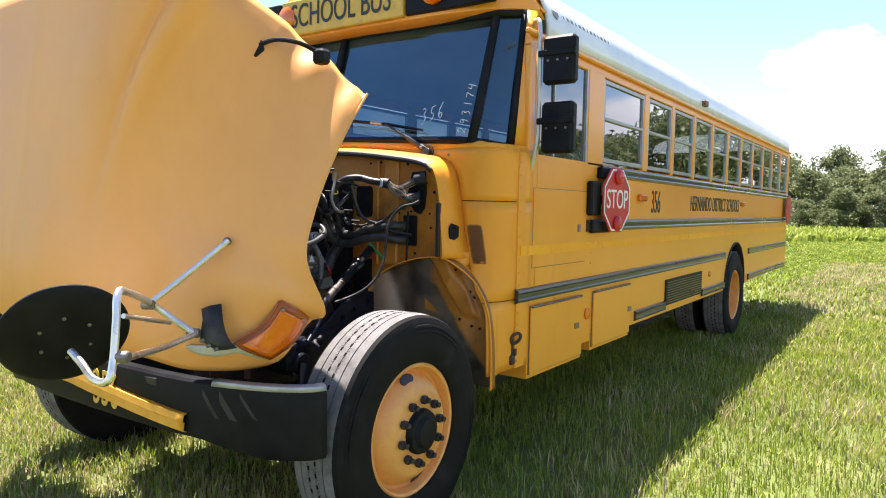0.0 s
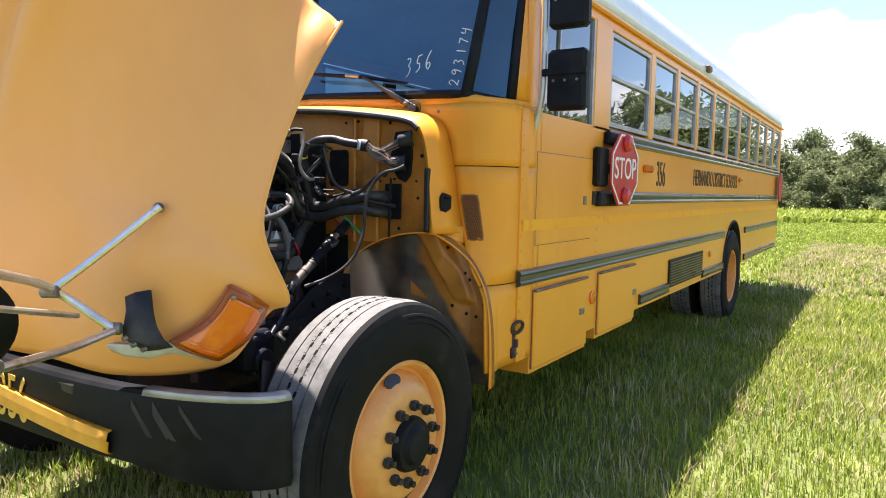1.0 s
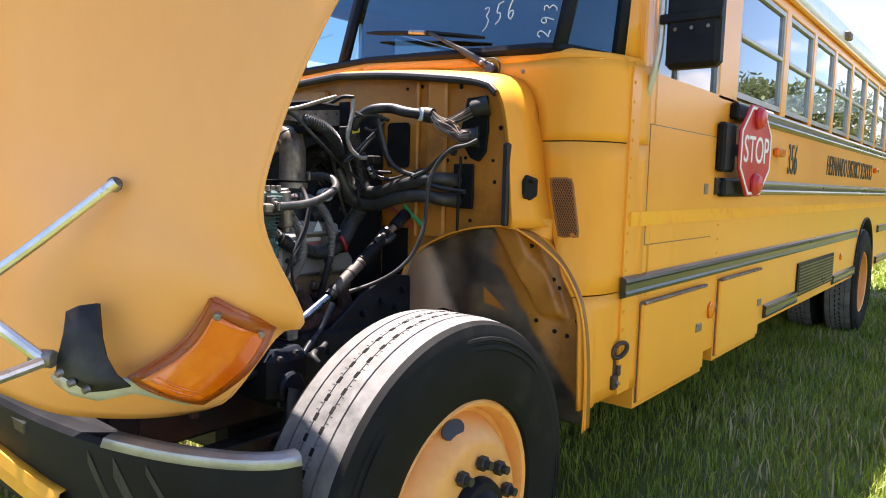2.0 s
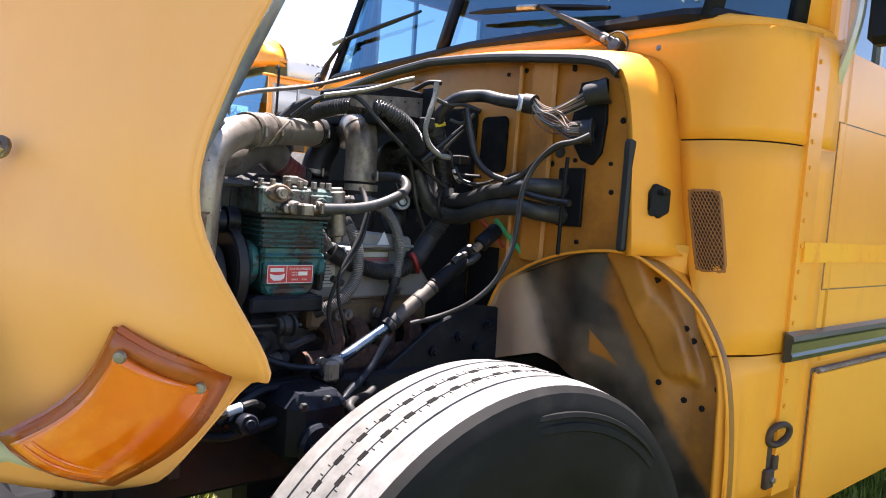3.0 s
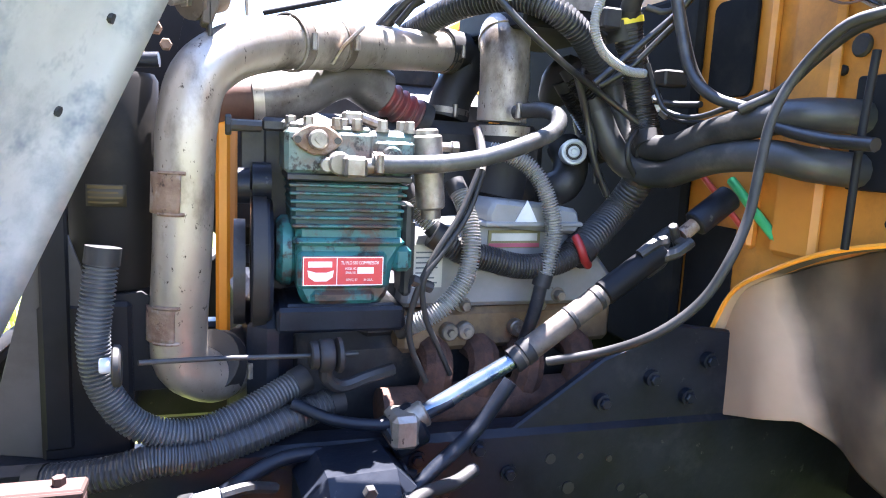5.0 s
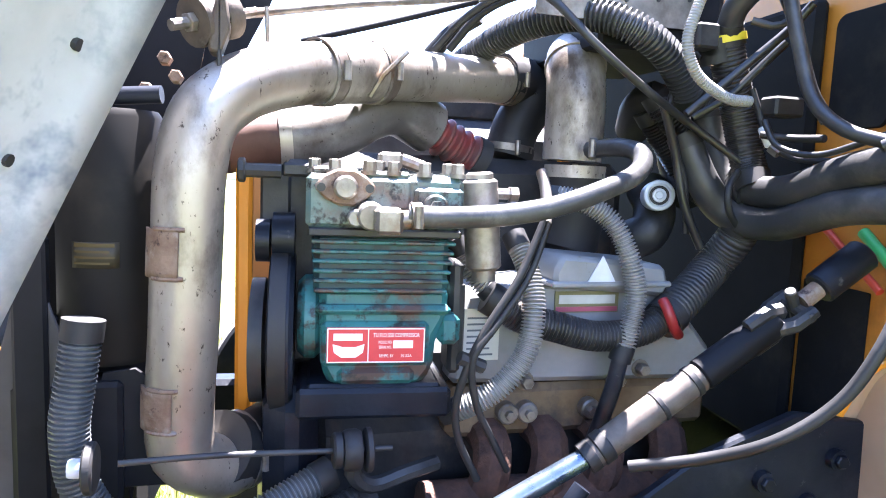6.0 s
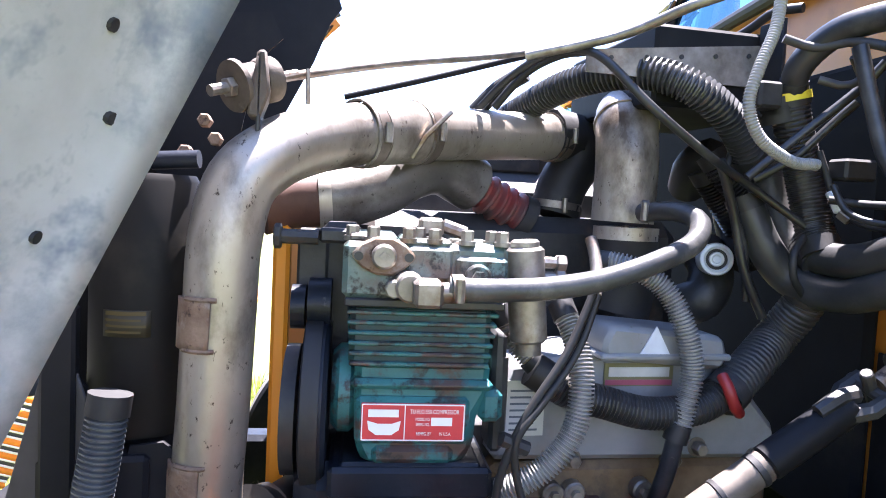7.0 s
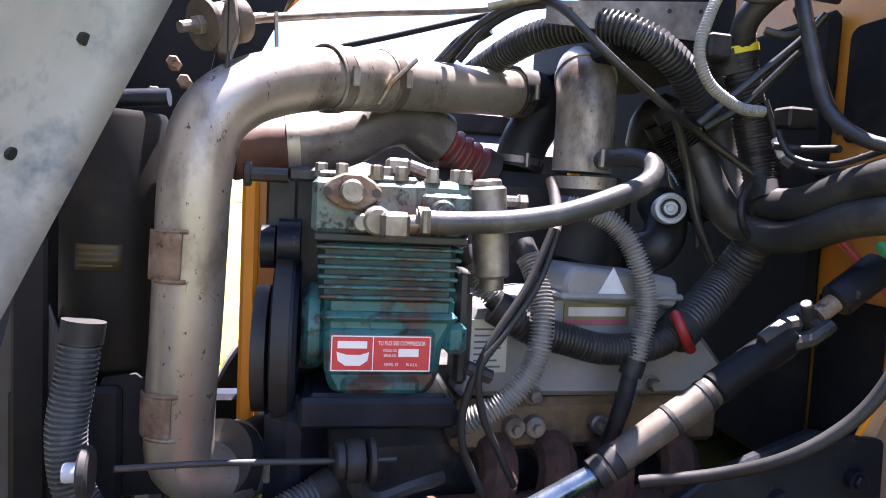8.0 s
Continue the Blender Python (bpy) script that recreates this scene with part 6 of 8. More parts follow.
cover = part("valve_cover", Shape().prism([(0.17, 1.06), (0.655, 1.05), (0.662, 1.10), (0.60, 1.17), (0.53, 1.215), (0.335, 1.225), (0.19, 1.21)], 0.16, Matrix.Translation((-0.02, 0, 0)) @ SIDE, bevel=0.010), VALVE, engine, "grey painted valve cover with cast ribs")
part("breather_box", Shape().prism([(0.335, 1.222), (0.535, 1.205), (0.545, 1.225), (0.535, 1.258), (0.50, 1.262), (0.345, 1.275), (0.33, 1.245)], 0.12, Matrix.Translation((0.045, 0, 0)) @ SIDE, bevel=0.008), VALVE, cover)
part("breather_lip", Shape().box((0.04, 0.325, 1.222), (0.172, 0.545, 1.232), bevel=0.003), VALVE, cover)
part("cover_logo", Shape().prism([(-0.030, -0.022), (0.030, -0.022), (0.0, 0.03)], 0.002, Matrix.Translation((0.166, 0.415, 1.245)) @ SIDE), PALE, cover, "pale triangular mark")
lab = part("cover_label", Shape().box((0.141, 0.345, 1.176), (0.1435, 0.462, 1.212)), plain("olive_label", (0.16, 0.15, 0.07), 0.4), cover, "olive and pink printed label")
part("label_stripe", Shape().box((0.1435, 0.347, 1.178), (0.1445, 0.46, 1.186)), plain("pink_print", (0.35, 0.08, 0.12), 0.4), lab)
part("label_bar", Shape().box((0.1435, 0.352, 1.191), (0.1445, 0.455, 1.206)), GREYLENS, lab)
paper = part("spec_sticker", Shape().box((0.141, 0.19, 1.10), (0.1430, 0.25, 1.185)), GREYLENS, cover, "pale specification sticker")
for k in range(7):
    part("print_line", Shape().box((0.1430, 0.195, 1.108 + 0.010 * k), (0.1436, 0.19 + 0.05 - 0.006 * (k % 3), 1.111 + 0.010 * k)), INTERIOR, paper)
for y, z in ((0.30, 1.062), (0.47, 1.058), (0.62, 1.055), (0.515, 1.075)):
    part("cover_bolt", Shape().cyl((0.135, y, z), (0.160, y, z), 0.011, 6, bevel=0.002).cyl((0.13, y, z), (0.142, y, z), 0.016, 12), STEEL, cover)
for y in (0.27, 0.305, 0.42):
    part("injector_flange", Shape().cyl((0.13, y, 1.01), (0.155, y, 1.01), 0.018, 12, bevel=0.003).cyl((0.15, y, 1.01), (0.165, y, 1.01), 0.008, 6), STEEL, engine)
for k, y in enumerate((0.24, 0.34, 0.44, 0.56)):
    part("exhaust_port", Shape().tube(spline([(0.08, y, 0.97), (0.16, y, 0.965), (0.19, y - 0.01, 0.93), (0.18, y - 0.02, 0.88)], count=9), 0.032, 10), MANIFOLD, engine, "rust-crusted exhaust manifold port")
part("exhaust_log", Shape().tube([(0.18, 0.12, 0.875), (0.18, 0.65, 0.87)], 0.042, 12), MANIFOLD, engine)

# charge-air pipe: up from the turbo, over the compressor, back across the engine
PIPE = [(0.1, -0.141, 0.963), (0.16, -0.175, 0.96), (0.190, -0.225, 0.998), (0.197, -0.231, 1.063), (0.206, -0.225, 1.171), (0.213, -0.220, 1.298), (0.214, -0.216, 1.385), (0.204, -0.201, 1.455), (0.183, -0.164, 1.496), (0.150, -0.114, 1.521), (0.101, -0.046, 1.540)]
PIPE2 = [(0.101, -0.048, 1.540), (0.041, 0.034, 1.553), (-0.059, 0.171, 1.568), (-0.169, 0.358, 1.586)]
CLAMP = mat("brown_stained_clamp", (0.10, 0.08, 0.065), (0.20, 0.17, 0.145), 0.45, 0.5, scale=24.0, c=(0.06, 0.04, 0.03), c_spread=(0.52, 0.68), c_scale=12.0)
pipe = part("charge_air_pipe", Shape().tube(spline(PIPE, step=0.012), 0.0455, 28), ALU, None, "large stained aluminium charge-air pipe", smooth=60)
tagged(pipe, "large stained aluminium charge-air pipe over the engine", "pipe")
part("rear_run", Shape().tube(spline(PIPE2[1:], step=0.02), 0.0440, 28), ALU, pipe, smooth=60)
def along(path, k=-1):
    return (Vector(path[k]) - Vector(path[k - 1])).normalized()
coup = [Vector(p) for p in spline(PIPE2[:3], count=20)]
part("coupler", Shape().tube(coup[2:9], 0.0488, 28), ALU, pipe, "dull coupler sleeve between two clamps")
dirn = (coup[8] - coup[2]).normalized()
for q in (coup[1], coup[9]):
    band(pipe, q, dirn, 0.0483, 0.019, CLAMP)
    band(pipe, q - dirn * 0.012, dirn, 0.0478, 0.005, screw=False)
part("tee_bolt", Shape().tube([coup[8] + Vector((0.046, -0.005, -0.042)), coup[8] + Vector((0.060, 0.012, -0.010)), coup[8] + Vector((0.056, 0.05, 0.030))], 0.004, 6), STEEL, pipe)
def strap(z0, z1):
    """A rusted strap welded round the front of the upright pipe."""
    rows = []
    for z in np.linspace(z0, z1, 8):
        pts = spline(PIPE, step=0.006)
        c = min(pts[10:], key=lambda p: abs(p.z - z) + (0 if p.y < -0.15 else 5))
        rows.append([(c.x + 0.0480 * math.cos(a), c.y + 0.0480 * math.sin(a), float(z)) for a in np.linspace(radians(-86), radians(-8), 12)])
    ob = part("pipe_strap", Shape().grid(rows), RUSTY, pipe, "rusty welded strap on the pipe", solid=0.004)
    for r in (rows[0], rows[-1]):
        part("weld_bead", Shape().tube(r[5:] + [tuple(Vector(r[-1]) + Vector((-0.003, 0.006, 0)))], 0.0035, 6), RUSTY, ob)
strap(1.252, 1.315)
strap(1.045, 1.103)
band(pipe, PIPE2[-1], along(PIPE2), 0.0455, 0.020, CLAMP)
band(pipe, Vector(PIPE2[-1]) - along(PIPE2) * 0.018, along(PIPE2), 0.0450, 0.005, screw=False)
# black elbow from its end and the bright return bend beside it
elbow = hose("rubber_elbow", "black rubber charge-air elbow behind the pipe", [(-0.164, 0.344, 1.589), (-0.194, 0.405, 1.589), (-0.199, 0.426, 1.557), (-0.196, 0.393, 1.496), (-0.191, 0.376, 1.437)], 0.050, RUBBER)
band(elbow, [(-0.191, 0.375, 1.454)][0], (0, 0.1, 1), 0.051, 0.014)
UC = Vector([(0.002, 0.426, 1.599)][0])
ubend = hose("return_bend", "bright aluminium intake elbow standing on the engine", [UC + Vector(d) for d in ((-0.20, 0.085, 0.0), (-0.115, 0.050, 0.018), (-0.058, 0.024, 0.020), (-0.016, 0.006, 0.000), (0.004, 0, -0.038), (0.008, 0, -0.09), (0.008, -0.002, -0.17))], 0.0535, ALU, category="pipe", n=28)
part("bend_seam", Shape().lathe([(-0.004, 0.0535), (-0.003, 0.057), (0.003, 0.057), (0.004, 0.0535)], UC + Vector((-0.018, 0.007, 0.0)), (0.66, -0.27, -0.70), 36, closed=True), ALU, ubend)
band(ubend, [(0.01, 0.432, 1.41)][0], (0, 0, 1), 0.053, 0.022, ALU)
part("intake_boot", Shape().tube(spline([(0.01, 0.432, 1.41), (-0.001, 0.44, 1.333), (-0.002, 0.431, 1.27)], count=8), 0.056, 20), RUBBER, ubend, "black rubber boot")
SLEEVE = mat("rust_red_sleeve", (0.07, 0.030, 0.021), (0.14, 0.070, 0.048), 0.6, 0.1, scale=12.0, bump=0.1, c=(0.28, 0.22, 0.18), c_spread=(0.58, 0.72), c_scale=9.0)
low = part("turbo_sleeve", Shape().tube(spline([(0.17, -0.183, 0.991), (0.12, -0.149, 0.967), (0.079, -0.108, 0.97), (0.019, -0.071, 0.976)], count=10), 0.056, 20), RUBBER, pipe, "black rubber sleeve at the foot of the pipe")
band(pipe, [(0.125, -0.153, 0.97)][0], (-0.6, 0.8, 0), 0.057, 0.012)
# cross-over tube behind the compressor, with its red coupling
cross = hose("crossover_tube", "stained aluminium crossover tube behind the compressor", [(-0.02, -0.098, 1.441), (-0.03, -0.046, 1.451), (-0.05, 0.012, 1.471), (-0.07, 0.064, 1.501), (-0.1, 0.121, 1.511), (-0.13, 0.189, 1.483)], 0.051, ALUDARK, category="pipe", n=22)
part("rust_sleeve", Shape().tube([(0.001, -0.186, 1.428), (-0.01, -0.138, 1.441), (-0.02, -0.089, 1.445)], 0.0475, 20), SLEEVE, cross, "rust-brown sleeve")
band(cross, [(-0.02, -0.086, 1.445)][0], (0, 1, 0.1), 0.049, 0.02, ALU, screw=False)
red = hose("red_coupling", "red ribbed silicone coupling hose", [(-0.13, 0.178, 1.488), (-0.141, 0.239, 1.455), (-0.151, 0.302, 1.426)], 0.040, REDSIL, ribs=0.022, n=20)

# ---- air compressor ----
SET = COMPRESSOR_FRAME
comp = thing("air_compressor", "chipped teal air compressor with cooling fins and red maker's plate", "compressor")
CX = 0.245
def slab(name, y0, y1, z0, z1, x1=CX, x0=0.09, material=None, bevel=0.006, label="", parent=None):
    return part(name, Shape().box((x0, y0, z0), (x1, y1, z1), bevel=bevel), material or TEAL, parent or comp, label)


head = slab("cylinder_head", -0.066, 0.150, 1.318, 1.392, material=TEAL_WORN, bevel=0.007, label="worn teal cast cylinder head")
part("head_top", Shape().box((0.10, -0.060, 1.390), (CX - 0.012, 0.004, 1.402), bevel=0.004).box((0.10, 0.010, 1.388), (CX - 0.004, 0.075, 1.398), bevel=0.004).box((0.11, 0.082, 1.386), (CX - 0.010, 0.140, 1.395), bevel=0.004), TEAL_WORN, head)
part("head_boss", Shape().box((CX - 0.004, 0.015, 1.345), (CX + 0.006, 0.075, 1.388), bevel=0.004).box((CX - 0.004, 0.080, 1.335), (CX + 0.010, 0.148, 1.378), bevel=0.005), TEAL_WORN, head)
part("head_gasket", Shape().box((0.095, -0.062, 1.308), (CX + 0.003, 0.148, 1.319), bevel=0.002), BLOCK, head)
for y, x in ((-0.055, 0.22), (-0.028, 0.235), (0.018, 0.235), (0.035, 0.20), (0.052, 0.235), (0.095, 0.235), (0.13, 0.22), (0.142, 0.235)):
    part("head_bolt", Shape().cyl((x, y, 1.395), (x, y, 1.412), 0.0085, 6, bevel=0.0015).cyl((x, y, 1.392), (x, y, 1.398), 0.0115, 12), STEEL, head)
flange = part("port_flange", Shape().prism([(-0.042, 0.0), (-0.030, 0.015), (-0.012, 0.024), (0.012, 0.024), (0.030, 0.014), (0.042, 0.0), (0.030, -0.014), (0.012, -0.026), (-0.012, -0.024), (-0.030, -0.014)], 0.012, Matrix.Translation((CX - 0.002, -0.014, 1.375)) @ SIDE, bevel=0.003), RUSTY, comp, "rusty two-bolt port flange")
part("plug", Shape().cyl((CX + 0.008, -0.014, 1.375), (CX + 0.026, -0.014, 1.375), 0.016, 20, bevel=0.003).cyl((CX + 0.024, -0.014, 1.375), (CX + 0.029, -0.014, 1.375), 0.007, 4), STEEL, flange)
for y in (-0.046, 0.018):
    part("bolt_hole", Shape().cyl((CX + 0.009, y, 1.374), (CX + 0.0115, y, 1.374), 0.006, 10), DARKTEXT, flange)
part("port_plug", Shape().cyl((CX, 0.108, 1.352), (CX + 0.018, 0.108, 1.352), 0.018, 16, bevel=0.003).cyl((CX + 0.016, 0.108, 1.352), (CX + 0.026, 0.108, 1.352), 0.010, 6), TEAL_WORN, comp)
elb = part("hose_elbow", Shape().box((CX + 0.03, 0.022, 1.318), (CX + 0.072, 0.058, 1.352), bevel=0.005).cyl((CX - 0.005, 0.018, 1.340), (CX + 0.04, 0.020, 1.338), 0.019, 14, bevel=0.003).cyl((CX + 0.01, 0.0, 1.335), (CX + 0.03, 0.0, 1.335), 0.012, 8, bevel=0.002).cyl((CX + 0.055, 0.055, 1.336), (CX + 0.055, 0.085, 1.338), 0.013, 12), STEEL, comp, "steel square hose elbow")
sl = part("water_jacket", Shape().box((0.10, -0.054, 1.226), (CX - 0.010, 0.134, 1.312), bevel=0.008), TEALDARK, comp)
for k in range(6):
    z = 1.300 - 0.0135 * k
    part("cooling_fin", Shape().box((0.10, -0.058 + 0.001 * k, z - 0.0028), (CX - 0.002, 0.142 - 0.002 * k, z + 0.0028), bevel=0.0016), TEAL, comp)
case = part("crankcase", Shape().prism([(-0.045, 1.235), (0.138, 1.235), (0.136, 1.19), (0.122, 1.165), (0.118, 1.115), (0.100, 1.092), (-0.028, 1.092), (-0.042, 1.12), (-0.045, 1.19)], 0.14, Matrix.Translation((0.09, 0, 0)) @ SIDE, bevel=0.010), TEAL, comp, "teal cast crankcase, paint chipped")
part("case_shoulder", Shape().box((0.10, -0.050, 1.198), (CX - 0.003, 0.140, 1.212), bevel=0.006).box((0.12, 0.125, 1.150), (CX - 0.02, 0.158, 1.195), bevel=0.008), TEAL, comp)
part("case_lower", Shape().box((0.12, -0.022, 1.094), (CX - 0.008, 0.094, 1.124), bevel=0.010), TEAL, comp)
frame_p = part("plate_frame", Shape().box((0.2, -0.042, 1.124), (CX - 0.006, 0.110, 1.188), bevel=0.006), TEAL, comp)
plate = part("maker_plate", Shape().box((CX - 0.006, -0.034, 1.131), (CX - 0.002, 0.103, 1.181), bevel=0.001), plain("red_enamel_plate", (0.55, 0.045, 0.05), 0.35), comp, "red and white maker's plate")
PX = CX - 0.0018
brd = Shape()
for a, b in (((-0.032, 1.179), (0.101, 1.1805)), ((-0.032, 1.1315), (0.101, 1.133)), ((-0.0335, 1.132), (-0.032, 1.180)), ((0.101, 1.132), (0.1025, 1.180)), ((0.0225, 1.133), (0.0238, 1.179))):
    brd.box((PX - 0.001, a[0], a[1]), (PX + 0.0006, b[0], b[1]))
part("plate_border", brd, WHITE, plate)
part("plate_emblem", Shape().prism([(-0.026, 1.158), (-0.012, 1.154), (0.006, 1.154), (0.018, 1.158), (0.016, 1.146), (0.006, 1.139), (-0.014, 1.139), (-0.024, 1.146)], 0.0006, Matrix.Translation((PX, 0, 0)) @ SIDE), WHITE, plate, "white crescent emblem")
part("plate_emblem", Shape().box((PX, -0.025, 1.163), (PX + 0.0006, 0.015, 1.173)), WHITE, plate)
writing("plate_text", "TU FLO 550 COMPRESSOR", 0.0082, on_side(0.0625, 1.1705, PX + 0.0004), WHITE, plate, depth=0.0002, wide=0.68)
part("serial_field", Shape().box((PX, 0.058, 1.152), (PX + 0.0006, 0.086, 1.163)), WHITE, plate)
writing("plate_text", "MODEL NO.", 0.0058, on_side(0.047, 1.1605, PX + 0.0004), WHITE, plate, depth=0.0002, wide=0.62)
writing("plate_text", "SERIAL NO.", 0.0058, on_side(0.047, 1.1535, PX + 0.0004), WHITE, plate, depth=0.0002, wide=0.62)
writing("plate_text", "REMFG. BY         IN U.S.A.", 0.0062, on_side(0.062, 1.141, PX + 0.0004), WHITE, plate, depth=0.0002, wide=0.68)
base = part("mounting_base", Shape().box((0.08, -0.075, 1.048), (CX - 0.004, 0.145, 1.092), bevel=0.006).box((0.08, -0.06, 1.085), (CX - 0.012, 0.13, 1.097), bevel=0.004), BLUEBLACK, comp, "dark cast mounting base")
gov = part("governor", Shape().cyl((0.215, 0.190, 1.262), (0.215, 0.178, 1.392), 0.026, 20, bevel=0.004).cyl((0.215, 0.178, 1.390), (0.215, 0.177, 1.402), 0.020, 16, bevel=0.003).cyl((0.215, 0.191, 1.245), (0.215, 0.19, 1.262), 0.018, 16), STEEL, comp, "grey cylindrical air governor")
for z in (1.372, 1.352):
    part("pipe_fitting", Shape().cyl((0.215, 0.20, z), (0.215, 0.225, z), 0.008, 8).cyl((0.215, 0.222, z), (0.215, 0.236, z), 0.012, 6, bevel=0.002), STEEL, gov)
part("unloader", Shape().box((0.16, 0.035, 1.40), (0.20, 0.068, 1.425), bevel=0.004).cyl((0.18, 0.068, 1.415), (0.18, 0.10, 1.405), 0.010, 10), STEEL, comp, "small steel unloader valve")
part("rear_bracket", Shape().box((0.14, 0.145, 1.10), (0.20, 0.165, 1.27), bevel=0.006).cyl((0.19, 0.16, 1.235), (0.19, 0.16, 1.13), 0.010, 8), BLOCK, comp)
part("front_cover", Shape().box((0.04, -0.10, 1.09), (0.10, -0.045, 1.41), bevel=0.008), BLOCK, comp)
nose = part("bearing_nose", Shape().cyl((0.16, -0.075, 1.18), (0.16, -0.04, 1.18), 0.062, 28, bevel=0.01), TEAL, comp)
part("front_arm", Shape().box((0.17, -0.10, 1.385), (0.20, -0.06, 1.405), bevel=0.004).cyl((0.20, -0.15, 1.392), (0.20, -0.10, 1.392), 0.010, 8).cyl((0.20, -0.158, 1.392), (0.20, -0.148, 1.392), 0.017, 8, bevel=0.002), BLOCK, comp)
# belt drive, edge-on
drive = thing("belt_drive", "dark pulleys and fan belt at the engine's front", "pulley")
part("pulley", Shape().lathe([(-0.018, 0.02), (-0.018, 0.112), (-0.012, 0.118), (0.012, 0.118), (0.018, 0.112), (0.018, 0.02)], (0.13, -0.098, 1.155), (0, 1, 0), 56), BLUEBLACK, drive)
part("belt", Shape().lathe([(-0.013, 0.119), (-0.013, 0.123), (0.010, 0.123), (0.010, 0.119)], (0.13, -0.100, 1.155), (0, 1, 0), 56, closed=True), RUBBER, drive)
part("pulley", Shape().lathe([(-0.010, 0.02), (-0.010, 0.096), (0.010, 0.096), (0.010, 0.02)], (0.10, -0.135, 1.13), (0, 1, 0), 48), BLOCK, drive)
for y, z, r, w in ((-0.128, 1.288, 0.032, 0.020), (-0.098, 1.292, 0.038, 0.032)):
    part("idler", Shape().lathe([(-w / 2, 0.008), (-w / 2, r), (w / 2, r), (w / 2, 0.008)], (0.13, y, z), (0, 1, 0), 28), BLUEBLACK, drive)
part("idler_arm", Shape().box((0.09, -0.135, 1.28), (0.11, -0.09, 1.40), bevel=0.004), BLOCK, drive)
shroud = thing("fan_shroud", "yellow painted fan shroud edge behind the pipe", "shroud")
part("near_edge", Shape().box((0.02, -0.178, 0.95), (0.045, -0.152, 1.40), bevel=0.006), YELLOW, shroud)
part("far_edge", Shape().box((-0.36, -0.19, 0.85), (-0.33, -0.14, 1.50), bevel=0.006), FADED, shroud)

# ---- hoses and cables ----
SET = ENGINE_FRAME
h1 = hose("discharge_hose", "grey rubber discharge hose curving off the compressor", [(0.3, 0.056, 1.343), (0.305, 0.096, 1.341), (0.311, 0.178, 1.346), (0.311, 0.258, 1.36), (0.301, 0.336, 1.385), (0.271, 0.403, 1.41), (0.221, 0.439, 1.438), (0.171, 0.431, 1.451), (0.1, 0.413, 1.447)], 0.0150, AIRHOSE)
band(h1, [(0.303, 0.065, 1.342)][0], (0, 1, 0), 0.0152, 0.014)
band(h1, [(0.111, 0.413, 1.449)][0], (0.5, 0.8, 0), 0.0152, 0.012)
hose("loom_hose", "corrugated grey hose hanging beside the valve cover", [(0.12, 0.33, 1.368), (0.15, 0.371, 1.364), (0.17, 0.417, 1.337), (0.19, 0.445, 1.285), (0.199, 0.46, 1.219), (0.204, 0.449, 1.157), (0.204, 0.437, 1.112)], 0.0175, LOOM, ribs=0.0054, depth=0.27)
hose("heater_pipe", "dark smooth coolant pipe under the loom", [(0.204, 0.438, 1.116), (0.198, 0.432, 1.065), (0.188, 0.422, 1.011), (0.177, 0.408, 0.947)], 0.0135, BLUEBLACK)
hose("loom_hose", "corrugated grey hose curving down past the compressor", [(0.17, 0.256, 1.305), (0.2, 0.268, 1.261), (0.225, 0.272, 1.205), (0.235, 0.261, 1.14), (0.235, 0.226, 1.09), (0.225, 0.184, 1.059), (0.199, 0.149, 1.037)], 0.0185, LOOM, ribs=0.0054, depth=0.27)
hose("loom_hose", "corrugated hose behind the compressor", [(0.139, 0.169, 1.291), (0.149, 0.193, 1.249), (0.164, 0.231, 1.207)], 0.0175, LOOM, ribs=0.0054, depth=0.27)
hose("coolant_hose", "black corrugated coolant hose across the valve cover", [(0.169, 0.22, 1.208), (0.179, 0.269, 1.179), (0.184, 0.33, 1.162), (0.189, 0.397, 1.147), (0.189, 0.477, 1.153), (0.179, 0.538, 1.179)], 0.0255, HOSE, ribs=0.0064, depth=0.08)
REDCLIP = plain("dark_red_plastic", (0.26, 0.02, 0.02), 0.4)
red_c = hose("hose_clip", "red plastic hose clip on the coolant hose", [(0.199, 0.511, 1.206), (0.214, 0.513, 1.191), (0.214, 0.526, 1.163), (0.199, 0.545, 1.148)], 0.009, REDCLIP, category="clip")
hose("coolant_hose", "dusty black coolant hose rising to the firewall", [(0.174, 0.532, 1.168), (0.149, 0.594, 1.207), (0.119, 0.662, 1.253), (0.143, 0.685, 1.306), (0.16, 0.685, 1.341)], 0.034, DUSTYHOSE, ribs=0.009, depth=0.05)
wires = hose("cable", "thin black cable strapped in a bundle", [(0.27, 0.261, 1.337), (0.285, 0.222, 1.259), (0.29, 0.179, 1.194), (0.29, 0.154, 1.144), (0.28, 0.139, 1.079), (0.27, 0.148, 1.023), (0.249, 0.186, 0.95)], 0.0058, RUBBER, group="engine bay cables", category="cable", n=8)
hose("cable", "thin black cable strapped in a bundle", [(0.27, 0.268, 1.334), (0.285, 0.236, 1.26), (0.295, 0.189, 1.195), (0.295, 0.156, 1.145), (0.285, 0.167, 1.079), (0.27, 0.196, 1.025), (0.249, 0.233, 0.96)], 0.0052, RUBBER, group="engine bay cables", category="cable", n=8)
part("cable_tie", Shape().tube([(0.285, 0.139, 1.147), (0.285, 0.175, 1.132)], 0.010, 8), RUBBER, wires)
gp = hose("steel_air_line", "bent steel air line on the governor", [(0.215, 0.276, 1.407), (0.23, 0.277, 1.385), (0.25, 0.273, 1.353), (0.265, 0.265, 1.333)], 0.0085, STEEL, category="pipe")
